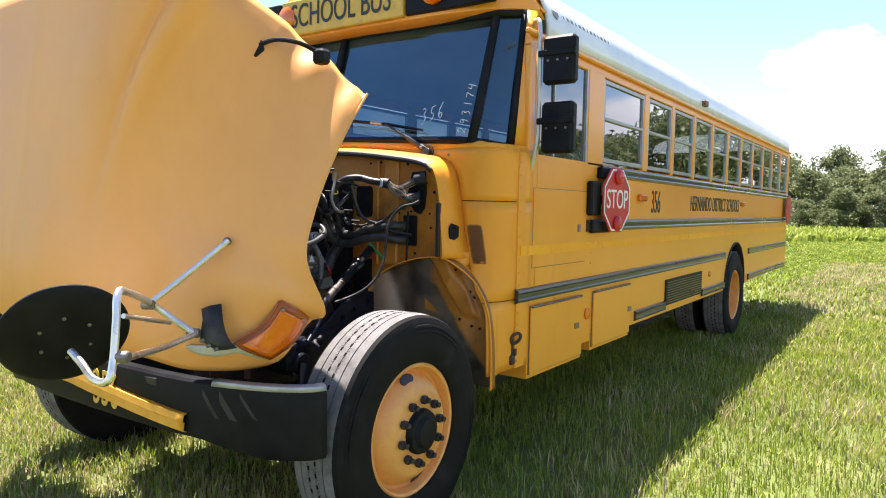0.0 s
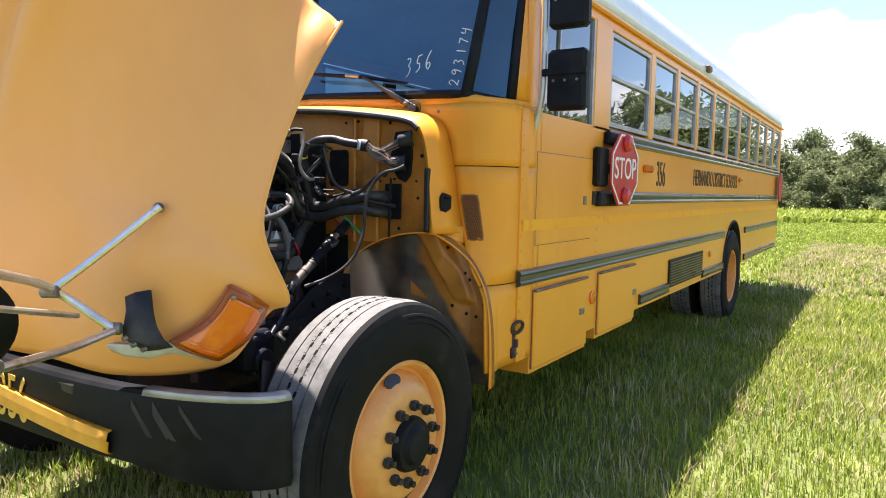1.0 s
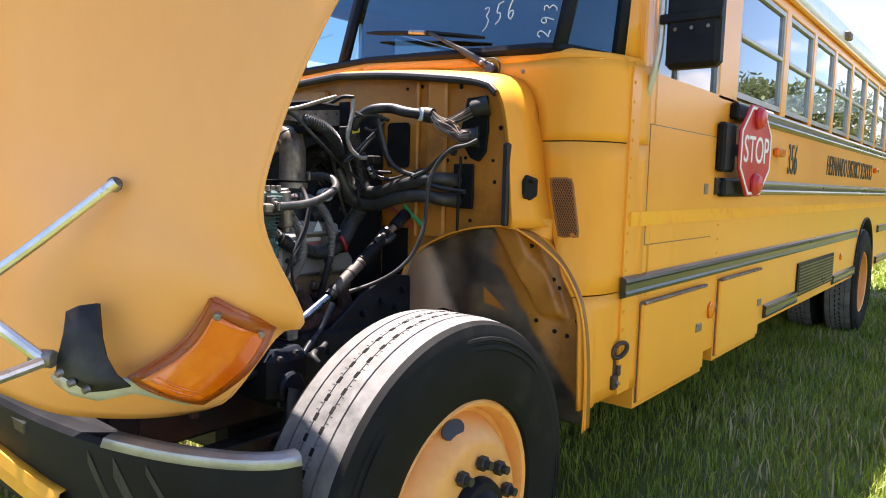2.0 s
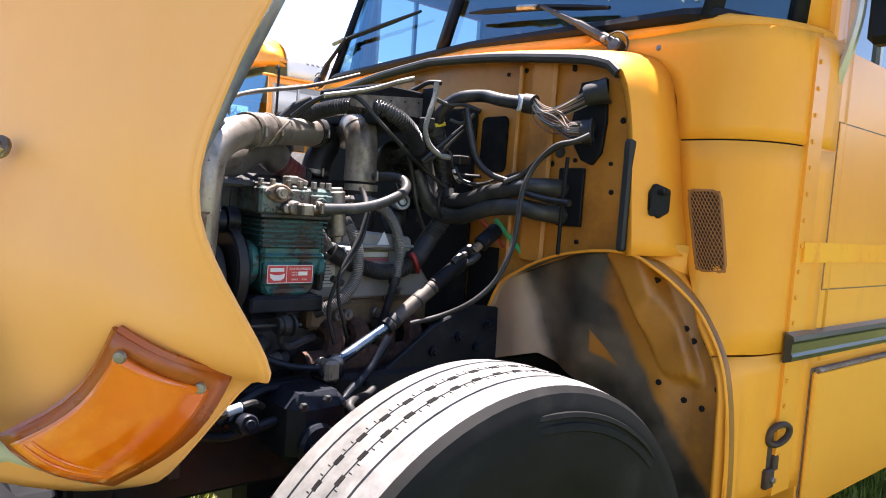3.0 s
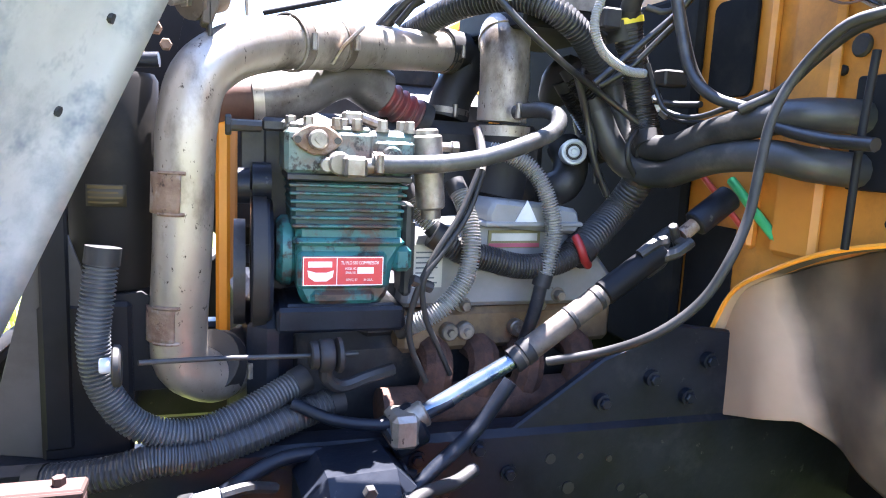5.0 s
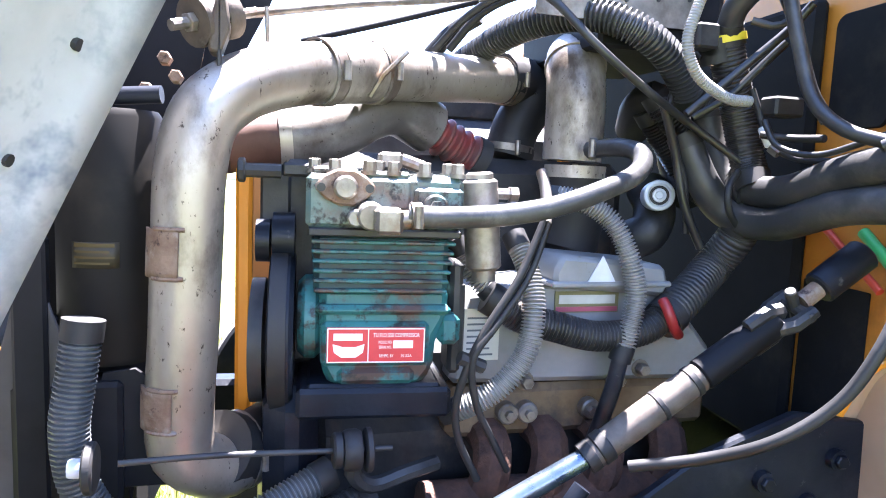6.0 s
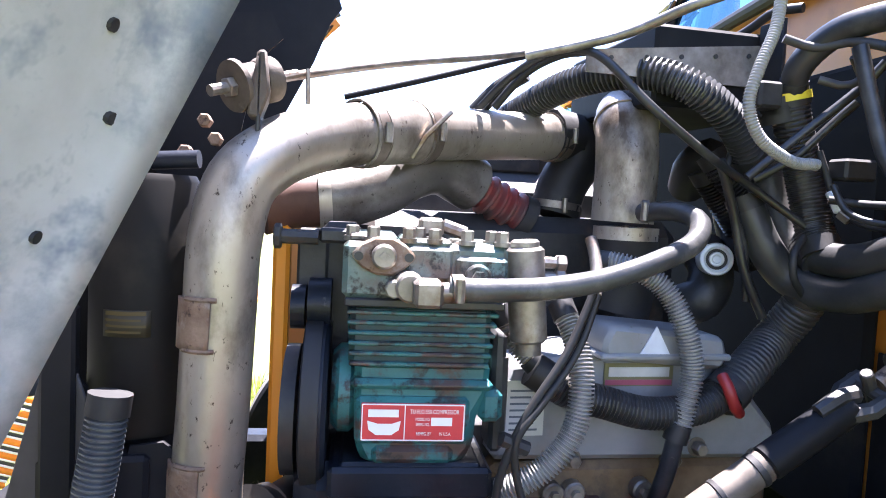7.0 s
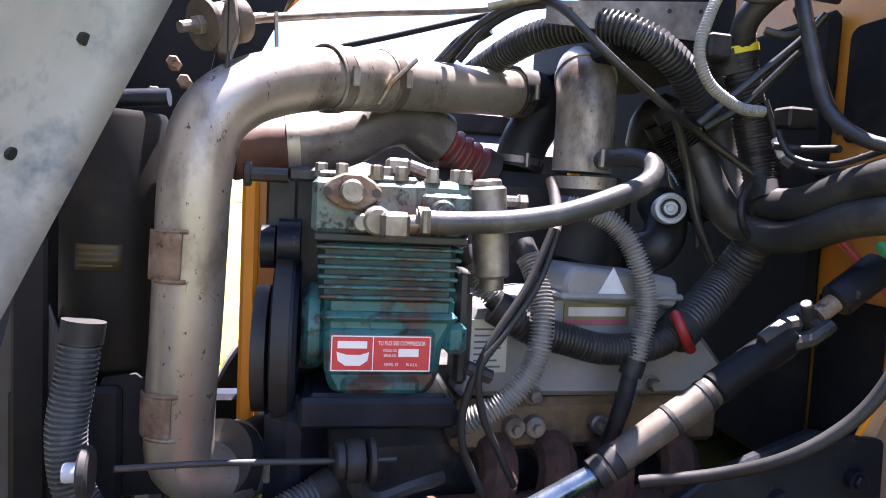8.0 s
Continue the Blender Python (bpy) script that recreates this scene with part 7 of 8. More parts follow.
# upper corrugated intake hose, ignition cables and rods
hose("intake_hose", "large black corrugated intake hose", [(-0.239, 0.25, 1.600), (-0.143, 0.28, 1.629), (-0.035, 0.315, 1.657), (0.042, 0.363, 1.670), (0.098, 0.414, 1.668), (0.134, 0.463, 1.646), (0.139, 0.517, 1.613), (0.123, 0.566, 1.573), (0.10, 0.60, 1.54)], 0.0275, LOOMDARK, ribs=0.0085, depth=0.24)
hose("cable", "black cable arching over the engine", [(-0.019, 0.167, 1.611), (0.021, 0.201, 1.654), (0.062, 0.243, 1.686), (0.102, 0.283, 1.692), (0.142, 0.312, 1.673), (0.181, 0.37, 1.605), (0.181, 0.458, 1.546), (0.141, 0.567, 1.502), (0.17, 0.686, 1.423)], 0.0068, HOSE, group="engine bay cables", category="cable", n=8)
hose("cable", "black cable arching over the engine", [(-0.039, 0.197, 1.615), (0.001, 0.236, 1.669), (0.042, 0.279, 1.695), (0.082, 0.31, 1.696)], 0.0075, RUBBER, group="engine bay cables", category="cable", n=8)
hose("cable", "black cable arching over the engine", [(-0.079, 0.173, 1.609), (-0.059, 0.206, 1.648), (-0.028, 0.246, 1.676)], 0.016, RUBBER, group="engine bay cables", category="cable", n=8)
rod = hose("support_rod", "grey steel radiator support rod", [(0.151, -0.154, 1.604), (0.021, 0.015, 1.662), (-0.098, 0.277, 1.729), (-0.175, 0.536, 1.818)], 0.0065, STEEL, group="support rods", category="rod", n=8)
hose("support_rod", "grey steel radiator support rod", [(0.101, 0.202, 1.675), (0.142, 0.337, 1.711), (0.203, 0.41, 1.744), (0.223, 0.449, 1.759)], 0.008, STEEL, group="support rods", category="rod", n=8)
hose("support_rod", "thin dark radiator support rod", [(-0.248, -0.046, 1.642), (-0.218, 0.114, 1.686), (-0.178, 0.293, 1.738)], 0.006, BLACK, group="support rods", category="rod", n=8)
part("rod_end", Shape().cyl([(0.141, -0.121, 1.62)][0], [(0.14, -0.119, 1.572)][0], 0.003, 6), STEEL, rod)
# rubber mount on its bracket at the front of the rods
MNT = Vector([(0.191, -0.202, 1.584)][0])
ax = (Vector([(0.151, -0.154, 1.604)][0]) - MNT).normalized()
BUSH = mat("dusty_brown_bushing", (0.055, 0.042, 0.033), (0.12, 0.095, 0.075), 0.75, 0.1, scale=18.0, bump=0.2, bump_scale=120, c=(0.17, 0.15, 0.125), c_spread=(0.56, 0.72), c_scale=14.0)
mount = thing("rod_mount", "rusty rubber-bushed mount of the support rods", "mount")
part("bushing", Shape().lathe([(-0.016, 0.006), (-0.016, 0.033), (-0.010, 0.034), (-0.008, 0.024), (0.016, 0.026), (0.018, 0.026)], MNT, ax, 24), BUSH, mount)
part("bushing", Shape().lathe([(0.024, 0.026), (0.030, 0.030), (0.046, 0.030), (0.050, 0.020), (0.050, 0.006)], MNT, ax, 24), BUSH, mount)
part("stud", Shape().cyl(MNT - ax * 0.05, MNT + ax * 0.09, 0.0075, 10), STEEL, mount)
part("nut", Shape().cyl(MNT - ax * 0.026, MNT - ax * 0.016, 0.013, 6, bevel=0.001), STEEL, mount)
part("bracket", Shape().box((MNT.x - 0.05, MNT.y + 0.018, 1.40), (MNT.x + 0.025, MNT.y + 0.024, MNT.z + 0.038), bevel=0.002), BLOCK, mount)
# radiator side: black header tank, seal plate and bracketry
TANKBLACK = mat("dull_black_tank_paint", (0.006, 0.006, 0.006), (0.012, 0.011, 0.010), 0.6, scale=7.0, c=(0.03, 0.026, 0.02), c_spread=(0.56, 0.76), spec=0.15)
tank = thing("radiator_tank", "black radiator header tank with faded yellow label", "radiator")
part("tank", Shape().lathe([(-0.18, 0.0), (-0.18, 0.062), (-0.17, 0.068), (0.15, 0.068), (0.16, 0.062), (0.16, 0.0)], (0.135, -0.325, 1.305), (0, 0, 1), 32), TANKBLACK, tank)
part("core_side", Shape().box((-0.70, -0.44, 0.62), (0.10, -0.35, 1.62), bevel=0.01), MATTE, tank)
part("filler_neck", Shape().tube([(0.16, -0.315, 1.482), (0.17, -0.255, 1.487)], 0.012, 12), BLUEBLACK, tank)
lb = part("warning_label", Shape().grid([[(0.135 + 0.0685 * math.cos(a), -0.325 + 0.0685 * math.sin(a), z) for a in np.linspace(radians(-32), radians(18), 8)] for z in (1.258, 1.292)]), plain("faded_label_print", (0.022, 0.018, 0.008), 0.6), tank, "faded yellow warning label", solid=0.001)
for k in range(4):
    part("print_line", Shape().grid([[(0.135 + 0.0693 * math.cos(a), -0.325 + 0.0693 * math.sin(a), z + 1.263 + 0.0075 * k) for a in np.linspace(radians(-29), radians(8 + 5 * (k % 2)), 8)] for z in (0, 0.003 if k < 3 else 0.005)]), plain("yellow_print", (0.050, 0.034, 0.005), 0.6), lb)
part("stop_plate", Shape().prism([(p[1], p[2]) for p in [(-0.271, -0.296, 1.899), (-0.272, -0.094, 1.925), (-0.275, -0.056, 1.816), (-0.276, -0.078, 1.783), (-0.277, -0.106, 1.709), (-0.278, -0.157, 1.607), (-0.279, -0.243, 1.459), (-0.277, -0.367, 1.452)]], 0.006, Matrix.Translation((-0.28, 0, 0)) @ SIDE), BLACK, tank, "black folded sheet metal stop plate")
part("bushing_plate", Shape().prism([(p[1], p[2]) for p in [(0.181, -0.184, 1.625), (0.181, -0.173, 1.626), (0.181, -0.167, 1.574), (0.18, -0.179, 1.54), (0.18, -0.195, 1.543)]], 0.05, Matrix.Translation((MNT.x - 0.025, 0, 0)) @ SIDE, bevel=0.003), BUSH, mount)
part("back_plate", Shape().prism([(-0.52, 1.40), (-0.36, 1.72), (-0.18, 1.74), (-0.16, 1.70), (-0.20, 1.66), (-0.25, 1.40)], 0.006, Matrix.Translation((-0.06, 0, 0)) @ SIDE), BLACK, tank, "black sheet metal hood stop plate")
part("side_rail", Shape().box((0.20, -0.425, 0.88), (0.225, -0.385, 1.30), bevel=0.004).box((0.10, -0.43, 0.86), (0.22, -0.30, 1.11), bevel=0.006), BLACK, tank)
part("sheet_bracket", Shape().prism([(-0.345, 0.96), (-0.24, 0.96), (-0.235, 1.02), (-0.255, 1.10), (-0.285, 1.125), (-0.325, 1.12), (-0.345, 1.05)], 0.006, Matrix.Translation((0.20, 0, 0)) @ SIDE, bevel=0.001), BLACK, tank)
for y, z in ((-0.26, 1.545), (-0.245, 1.52), (-0.285, 1.50)):
    part("rusty_bolt", Shape().cyl((0.07, y, z), (0.10, y, z), 0.010, 6, bevel=0.002), RUSTY, tank)
hose("loom_hose", "thick corrugated hose looping under the pipe", [(0.271, -0.333, 1.203), (0.275, -0.341, 1.14), (0.279, -0.349, 1.068), (0.28, -0.336, 0.994), (0.279, -0.29, 0.931), (0.274, -0.217, 0.908), (0.259, -0.139, 0.925), (0.219, -0.029, 0.964)], 0.0240, mat("grey_ribbed_coolant_hose", (0.045, 0.052, 0.058), (0.085, 0.092, 0.098), 0.42, scale=9.0, c=(0.14, 0.135, 0.125), c_spread=(0.58, 0.78), c_scale=6.0), ribs=0.0064, depth=0.16)
part("hose_stub", Shape().cyl((0.271, -0.333, 1.175), (0.269, -0.331, 1.196), 0.015, 14), MATTE, tank)
hose("radiator_hose", "thick ribbed black hose low in the engine bay", [(0.25, -0.44, 0.845), (0.285, -0.34, 0.862), (0.294, -0.275, 0.878), (0.289, -0.208, 0.877), (0.269, -0.119, 0.891), (0.249, -0.044, 0.909), (0.219, 0.03, 0.918)], 0.026, LOOMDARK, ribs=0.0085, depth=0.10)
tie = hose("stay_rod", "dark stay rod with rubber bushes below the pipe", [(0.33, -0.287, 1.047), (0.3, -0.178, 1.036), (0.289, -0.039, 1.027), (0.279, 0.05, 1.021)], 0.0042, BLOCK, group="support rods", category="rod", n=8)
for p, r, w in zip([(0.284, -0.006, 1.024), (0.284, 0.016, 1.023), (0.284, -0.025, 1.025), (0.34, -0.314, 1.048), (0.345, -0.328, 1.051)], (0.028, 0.030, 0.024, 0.030, 0.011), (0.012, 0.005, 0.007, 0.006, 0.008)):
    part("bush", Shape().lathe([(-w, 0.0), (-w, r * 0.9), (-w * 0.6, r), (w * 0.6, r), (w, r * 0.9), (w, 0.0)], p, (0, 1, 0), 22), RUBBER if r > 0.023 else PALE, tie)
part("stay_hook", Shape().tube(spline([(0.269, -0.001, 1.007), (0.259, 0.002, 0.975), (0.249, 0.03, 0.955), (0.239, 0.078, 0.964), (0.219, 0.131, 0.968)], count=14), 0.012, 8), BLOCK, tie)
# upright wiring and hoses at the firewall
v1 = hose("wiring_conduit", "pale dusty wiring conduit", [(0.244, 0.527, 1.756), (0.253, 0.514, 1.709), (0.262, 0.488, 1.655), (0.262, 0.476, 1.603), (0.262, 0.498, 1.558), (0.251, 0.558, 1.531), (0.241, 0.609, 1.529)], 0.0088, LOOM, ribs=0.0045, depth=0.12)
hose("heater_hose", "black ribbed hose with a yellow band", [(0.152, 0.621, 1.647), (0.152, 0.633, 1.603), (0.142, 0.667, 1.53), (0.155, 0.686, 1.44), (0.179, 0.685, 1.396)], 0.0300, HOSE, ribs=0.0065, depth=0.05)
yb = tagged(part("hose_band", Shape().tube([(0.153, 0.622, 1.646), (0.153, 0.625, 1.634)], 0.0325, 20), YELLOWBAND, None, "yellow tape band"), "yellow tape band round a black hose", "band")
har = hose("wiring_harness", "thick dusty black wiring harness in corrugated sleeve", [(0.162, 0.619, 1.644), (0.192, 0.61, 1.685), (0.242, 0.633, 1.725), (0.321, 0.662, 1.733), (0.4, 0.663, 1.716), (0.469, 0.681, 1.705)], 0.0205, HOSE)
cl = part("harness_clamp", Shape().tube([(0.474, 0.661, 1.704), (0.484, 0.676, 1.704)], 0.026, 16), PALE, har, "pale plastic clamp")
part("harness_collar", Shape().tube([(0.486, 0.68, 1.704), (0.52, 0.684, 1.698)], 0.030, 16), RUBBER, har)
g = random.Random(8)
A0, LOW, HIGH = Vector((0.520, 0.684, 1.698)), Vector((0.690, 0.712, 1.615)), Vector((0.690, 0.715, 1.722))
for k in range(64):
    j = Vector((g.gauss(0, 0.004), g.gauss(0, 0.010), g.gauss(0, 0.009)))
    up = k % 8 < 3
    ring = 2 * math.pi * k / 64 * 3
    if up:
        path = [A0 + j * 0.8, Vector((0.560, 0.690, 1.668)) + j * 1.1, Vector((0.620, 0.704, 1.682)) + j * 1.2, HIGH + Vector((0, 0.02, 0)) + j * 1.6]
    else:
        path = [A0 + j * 0.8, Vector((0.550, 0.688, 1.662)) + j * 1.2, Vector((0.612, 0.694, 1.632)) + j * 1.5, LOW + Vector((-0.030, -0.020 + 0.022 * math.cos(ring), 0.028 * math.sin(ring))), LOW + Vector((0.0, -0.004 + 0.022 * math.cos(ring), 0.030 * math.sin(ring)))]
    part("wire", Shape().tube(spline(path, count=14), 0.0021, 5), (TAN, BROWNWIRE, HOSE, TAN, LOOM, BROWNWIRE, HOSE)[k % 7], har)
part("braid", Shape().tube(spline([A0 + Vector((-0.01, 0, 0)), Vector((0.543, 0.684, 1.672)), Vector((0.570, 0.688, 1.645)), Vector((0.610, 0.690, 1.622))], count=12), [0.012, 0.013, 0.012, 0.011, 0.010, 0.009, 0.008, 0.007, 0.006, 0.005, 0.004, 0.003], 8), LOOM, har, "frayed pale braid of the harness")
part("connector", Shape().lathe([(-0.008, 0.029), (-0.006, 0.036), (0.016, 0.036), (0.018, 0.040), (0.026, 0.040)], LOW, (1, 0.45, 0.05), 24), RUBBER, har)
part("connector", Shape().lathe([(-0.01, 0.026), (0.0, 0.032), (0.03, 0.034), (0.06, 0.04)], HIGH, (1, 0.5, 0.3), 20), RUBBER, har)
hose("heater_hose", "thick dusty heater hose running to the firewall plate", [(0.063, 0.661, 1.535), (0.083, 0.672, 1.461), (0.126, 0.688, 1.402), (0.241, 0.687, 1.389), (0.36, 0.685, 1.421), (0.480, 0.686, 1.443), (0.545, 0.700, 1.450), (0.582, 0.745, 1.450), (0.590, 0.81, 1.448)], 0.0275, DUSTYHOSE)
hose("heater_hose", "thick dusty heater hose running to the firewall plate", [(0.102, 0.591, 1.48), (0.122, 0.626, 1.398), (0.142, 0.666, 1.348), (0.229, 0.687, 1.337), (0.367, 0.685, 1.374), (0.490, 0.686, 1.383), (0.550, 0.700, 1.374), (0.586, 0.745, 1.368), (0.592, 0.81, 1.366)], 0.0280, DUSTYHOSE)
hc = hose("hose_strap", "black strap binding two heater hoses", [(0.172, 0.655, 1.421), (0.191, 0.624, 1.393), (0.191, 0.629, 1.355), (0.172, 0.667, 1.323)], 0.006, RUBBER, category="strap")
for path, r in (([(0.301, 0.611, 1.687), (0.321, 0.62, 1.606), (0.35, 0.627, 1.525), (0.4, 0.64, 1.48), (0.459, 0.673, 1.458), (0.518, 0.673, 1.429), (0.60, 0.675, 1.412), (0.690, 0.668, 1.405)], 0.0105),
                ([(0.449, 0.654, 1.457), (0.5, 0.684, 1.488), (0.558, 0.683, 1.532), (0.622, 0.683, 1.571), (0.679, 0.682, 1.584)], 0.009),
                ([(0.2, 0.526, 1.507), (0.221, 0.6, 1.577), (0.252, 0.66, 1.64), (0.272, 0.683, 1.678)], 0.007),
                ([(0.251, 0.632, 1.5), (0.281, 0.636, 1.46), (0.34, 0.654, 1.447), (0.4, 0.679, 1.467), (0.472, 0.684, 1.488)], 0.005),
                ([(0.141, 0.519, 1.536), (0.121, 0.564, 1.452), (0.121, 0.59, 1.362), (0.121, 0.631, 1.284)], 0.008)):
    hose("cable", "dusty black wiring cable near the firewall", path, r, HOSE, group="engine bay cables", category="cable", n=8)
hose("earth_cable", "long black cable sagging across the wheel side", [(0.398, 0.346, 1.023), (0.458, 0.416, 1.054), (0.517, 0.466, 1.097), (0.556, 0.514, 1.156), (0.576, 0.543, 1.225), (0.576, 0.571, 1.295), (0.576, 0.582, 1.375), (0.577, 0.594, 1.444), (0.596, 0.615, 1.508), (0.656, 0.622, 1.564), (0.714, 0.638, 1.58), (0.745, 0.66, 1.60)], 0.0078, RUBBER, group="engine bay cables", category="cable", n=10)
hose("green_wire", "bright green wire by the firewall", [(0.304, 0.793, 1.333), (0.399, 0.785, 1.263), (0.440, 0.785, 1.233), (0.455, 0.80, 1.215)], 0.0095, GREEN, group="engine bay cables", category="wire", n=8)
hose("red_wire", "red wire by the firewall", [(0.223, 0.795, 1.335), (0.304, 0.790, 1.278), (0.352, 0.786, 1.245)], 0.0065, REDWIRE, group="engine bay cables", category="wire", n=8)
hose("wall_pipe", "thin black pipe down the firewall", [(0.648, 0.70, 1.54), (0.645, 0.695, 1.40), (0.64, 0.70, 1.25)], 0.006, BLACK, category="pipe")
for path, r, rb, material, label in (
        ([(0.021, 0.58, 1.555), (0.031, 0.604, 1.519), (0.04, 0.656, 1.47), (0.083, 0.685, 1.426), (0.17, 0.685, 1.384)], 0.026, 0.0065, HOSE, "black corrugated hose behind the heater hoses"),
        ([(-0.019, 0.588, 1.53), (-0.02, 0.634, 1.471), (-0.006, 0.685, 1.401), (0.093, 0.685, 1.358)], 0.024, 0.0065, HOSE, "black corrugated hose behind the heater hoses"),
        ([(0.142, 0.612, 1.637), (0.142, 0.621, 1.606)], 0.033, 0, LOOM, "grey hose collar under the yellow band")):
    hose("corrugated_hose" if rb else "hose_collar", label, path, r, material, ribs=rb, n=16)
for path, r, material in (
        ([(0.201, 0.645, 1.554), (0.211, 0.657, 1.511), (0.22, 0.664, 1.477), (0.24, 0.675, 1.455), (0.276, 0.685, 1.442), (0.335, 0.685, 1.439)], 0.0055, RUBBER),
        ([(0.102, 0.572, 1.574), (0.111, 0.55, 1.521), (0.12, 0.557, 1.466), (0.12, 0.587, 1.403), (0.109, 0.606, 1.309)], 0.006, RUBBER),
        ([(0.171, 0.559, 1.506), (0.201, 0.602, 1.54), (0.222, 0.639, 1.586), (0.242, 0.668, 1.624)], 0.0062, HOSE),
        ([(0.283, 0.624, 1.68), (0.282, 0.64, 1.655), (0.292, 0.652, 1.599), (0.301, 0.67, 1.541), (0.322, 0.685, 1.498)], 0.0105, HOSE)):
    hose("cable", "thin dusty cable tangled at the firewall", path, r, material, group="engine bay cables", category="cable", n=8)
for path, r, material in (
        ([(0.203, 0.567, 1.715), (0.223, 0.606, 1.701), (0.263, 0.638, 1.704), (0.322, 0.656, 1.683)], 0.007, RUBBER),
        ([(0.242, 0.6, 1.651), (0.262, 0.627, 1.641), (0.282, 0.636, 1.648)], 0.006, RUBBER),
        ([(0.024, 0.585, 1.744), (0.065, 0.609, 1.767), (0.105, 0.621, 1.784), (0.145, 0.642, 1.783)], 0.008, RUBBER),
        ([(0.052, 0.537, 1.643), (0.082, 0.557, 1.624), (0.112, 0.578, 1.629), (0.142, 0.589, 1.608)], 0.007, RUBBER),
        ([(0.231, 0.643, 1.48), (0.26, 0.676, 1.475), (0.319, 0.685, 1.473)], 0.006, RUBBER)):
    hose("cable", "thin dusty cable tangled at the firewall", path, r, material, group="engine bay cables", category="cable", n=8)
fit = thing("air_fitting", "pale brass air fitting on a thin hose", "fitting")
part("body", Shape().cyl([(0.216, 0.66, 1.494)][0], [(0.228, 0.669, 1.463)][0], 0.0095, 10, bevel=0.002), PALE, fit)
part("nut", Shape().cyl([(0.228, 0.669, 1.463)][0], [(0.24, 0.677, 1.452)][0], 0.011, 6, bevel=0.001), STEEL, fit)
junction = thing("junction_block", "black plastic wiring junction block", "block")
part("body", Shape().box(Vector([(0.224, 0.686, 1.526)][0]) - Vector((0.02, 0.028, 0.016)), Vector([(0.224, 0.686, 1.526)][0]) + Vector((0.02, 0.028, 0.016)), bevel=0.004), RUBBER, junction)
# white round cap, black turbo inlet, control box
capo = Vector([(0.05, 0.586, 1.373)][0])
cap = tagged(part("filler_cap", Shape().lathe([(-0.05, 0.028), (-0.002, 0.029), (0.004, 0.027), (0.005, 0.022), (0.000, 0.018), (0.000, 0.013), (0.006, 0.012), (0.006, 0.008), (0.003, 0.006), (0.003, 0.0)], capo, Vector((1, -0.45, 0.08)), 32), PALE, None, "white cap"), "round pale filler cap with a centre nut", "cap")
part("cap_ring", Shape().lathe([(0.0012, 0.013), (0.0016, 0.018)], capo, Vector((1, -0.45, 0.08)), 32), RUBBER, cap)
turbo = thing("turbocharger", "dark cast turbocharger inlet behind the valve cover", "turbocharger")
part("inlet", Shape().tube(spline([(-0.021, 0.574, 1.282), (-0.001, 0.6, 1.301), (-0.021, 0.624, 1.346), (-0.061, 0.625, 1.385)], count=14), 0.040, 18), BLOCK, turbo)
part("intake_bellows", Shape().tube(spline([(-0.119, 0.621, 1.504), (-0.059, 0.597, 1.539), (-0.019, 0.609, 1.553), (-0.039, 0.659, 1.516), (-0.049, 0.685, 1.432), (0.009, 0.685, 1.372)], count=20), 0.036, 18), RUBBER, turbo)
box = thing("control_box", "grey metal control box on the firewall", "box")
part("lid", Shape().prism([(0, 0), (0.32, 0), (0.32, 0.07), (0.0, 0.035)], 0.004, Matrix.Translation((0.10, 0.30, 1.66)) @ Matrix.Rotation(radians(0), 4, "Z") @ SIDE), STEEL, box)
part("case", Shape().box((-0.25, 0.42, 1.62), (0.095, 0.66, 1.75), bevel=0.006), BLACK, box)
part("end_plate", Shape().box((0.10, 0.60, 1.66), (0.16, 0.605, 1.76), bevel=0.001), BLACK, box)
part("relay", Shape().box((0.15, 0.545, 1.615), (0.19, 0.585, 1.655), bevel=0.004), RUBBER, box)
for k in range(5):
    part("screw_hole", Shape().cyl((0.1045, 0.34 + 0.06 * k, 1.685 + 0.006 * k), (0.106, 0.34 + 0.06 * k, 1.685 + 0.006 * k), 0.004, 8), DARKTEXT, box)

# ---- steering, frame and suspension ----
shaft = thing("steering_shaft", "steering shaft with universal joints, bare and black steel", "steering shaft")
S0, S1, S2, S3, S4 = Vector((0.31, 0.147, 0.91)), Vector((0.315, 0.335, 1.005)), Vector((0.33, 0.50, 1.11)), Vector((0.334, 0.615, 1.20)), Vector((0.345, 0.72, 1.28))
part("inner_shaft", Shape().cyl(S0, S1, 0.015, 18), mat("blued_shaft_steel", (0.10, 0.14, 0.19), (0.22, 0.26, 0.31), 0.28, 0.85, scale=16.0), shaft, "bright splined inner shaft")
S25 = S1.lerp(S3, 0.58)
part("outer_tube", Shape().cyl(S1, S25, 0.0225, 20, bevel=0.002), mat("dusty_shaft_steel", (0.065, 0.052, 0.042), (0.15, 0.125, 0.102), 0.6, 0.2, scale=20.0, c=(0.04, 0.035, 0.035), c_spread=(0.55, 0.65), c_scale=12.0), shaft, "worn dusty outer tube")
for k, (w, r) in ((0.10, (0.010, 0.0250)), (0.62, (0.005, 0.0240)), (0.93, (0.006, 0.0240))):
    part("shaft_band", Shape().cyl(S1.lerp(S25, k) - (S25 - S1).normalized() * w, S1.lerp(S25, k) + (S25 - S1).normalized() * w, r, 20, bevel=0.002), RUBBER, shaft, "black band round the tube")
part("yoke_tube", Shape().cyl(S25, S3, 0.0245, 20, bevel=0.003), BLACK, shaft, "black painted yoke tube")
part("dust_ring", Shape().cyl(S1 - (S3 - S1).normalized() * 0.012, S1 + (S3 - S1).normalized() * 0.004, 0.024, 18), RUBBER, shaft)
ju = (S4 - S1).normalized()
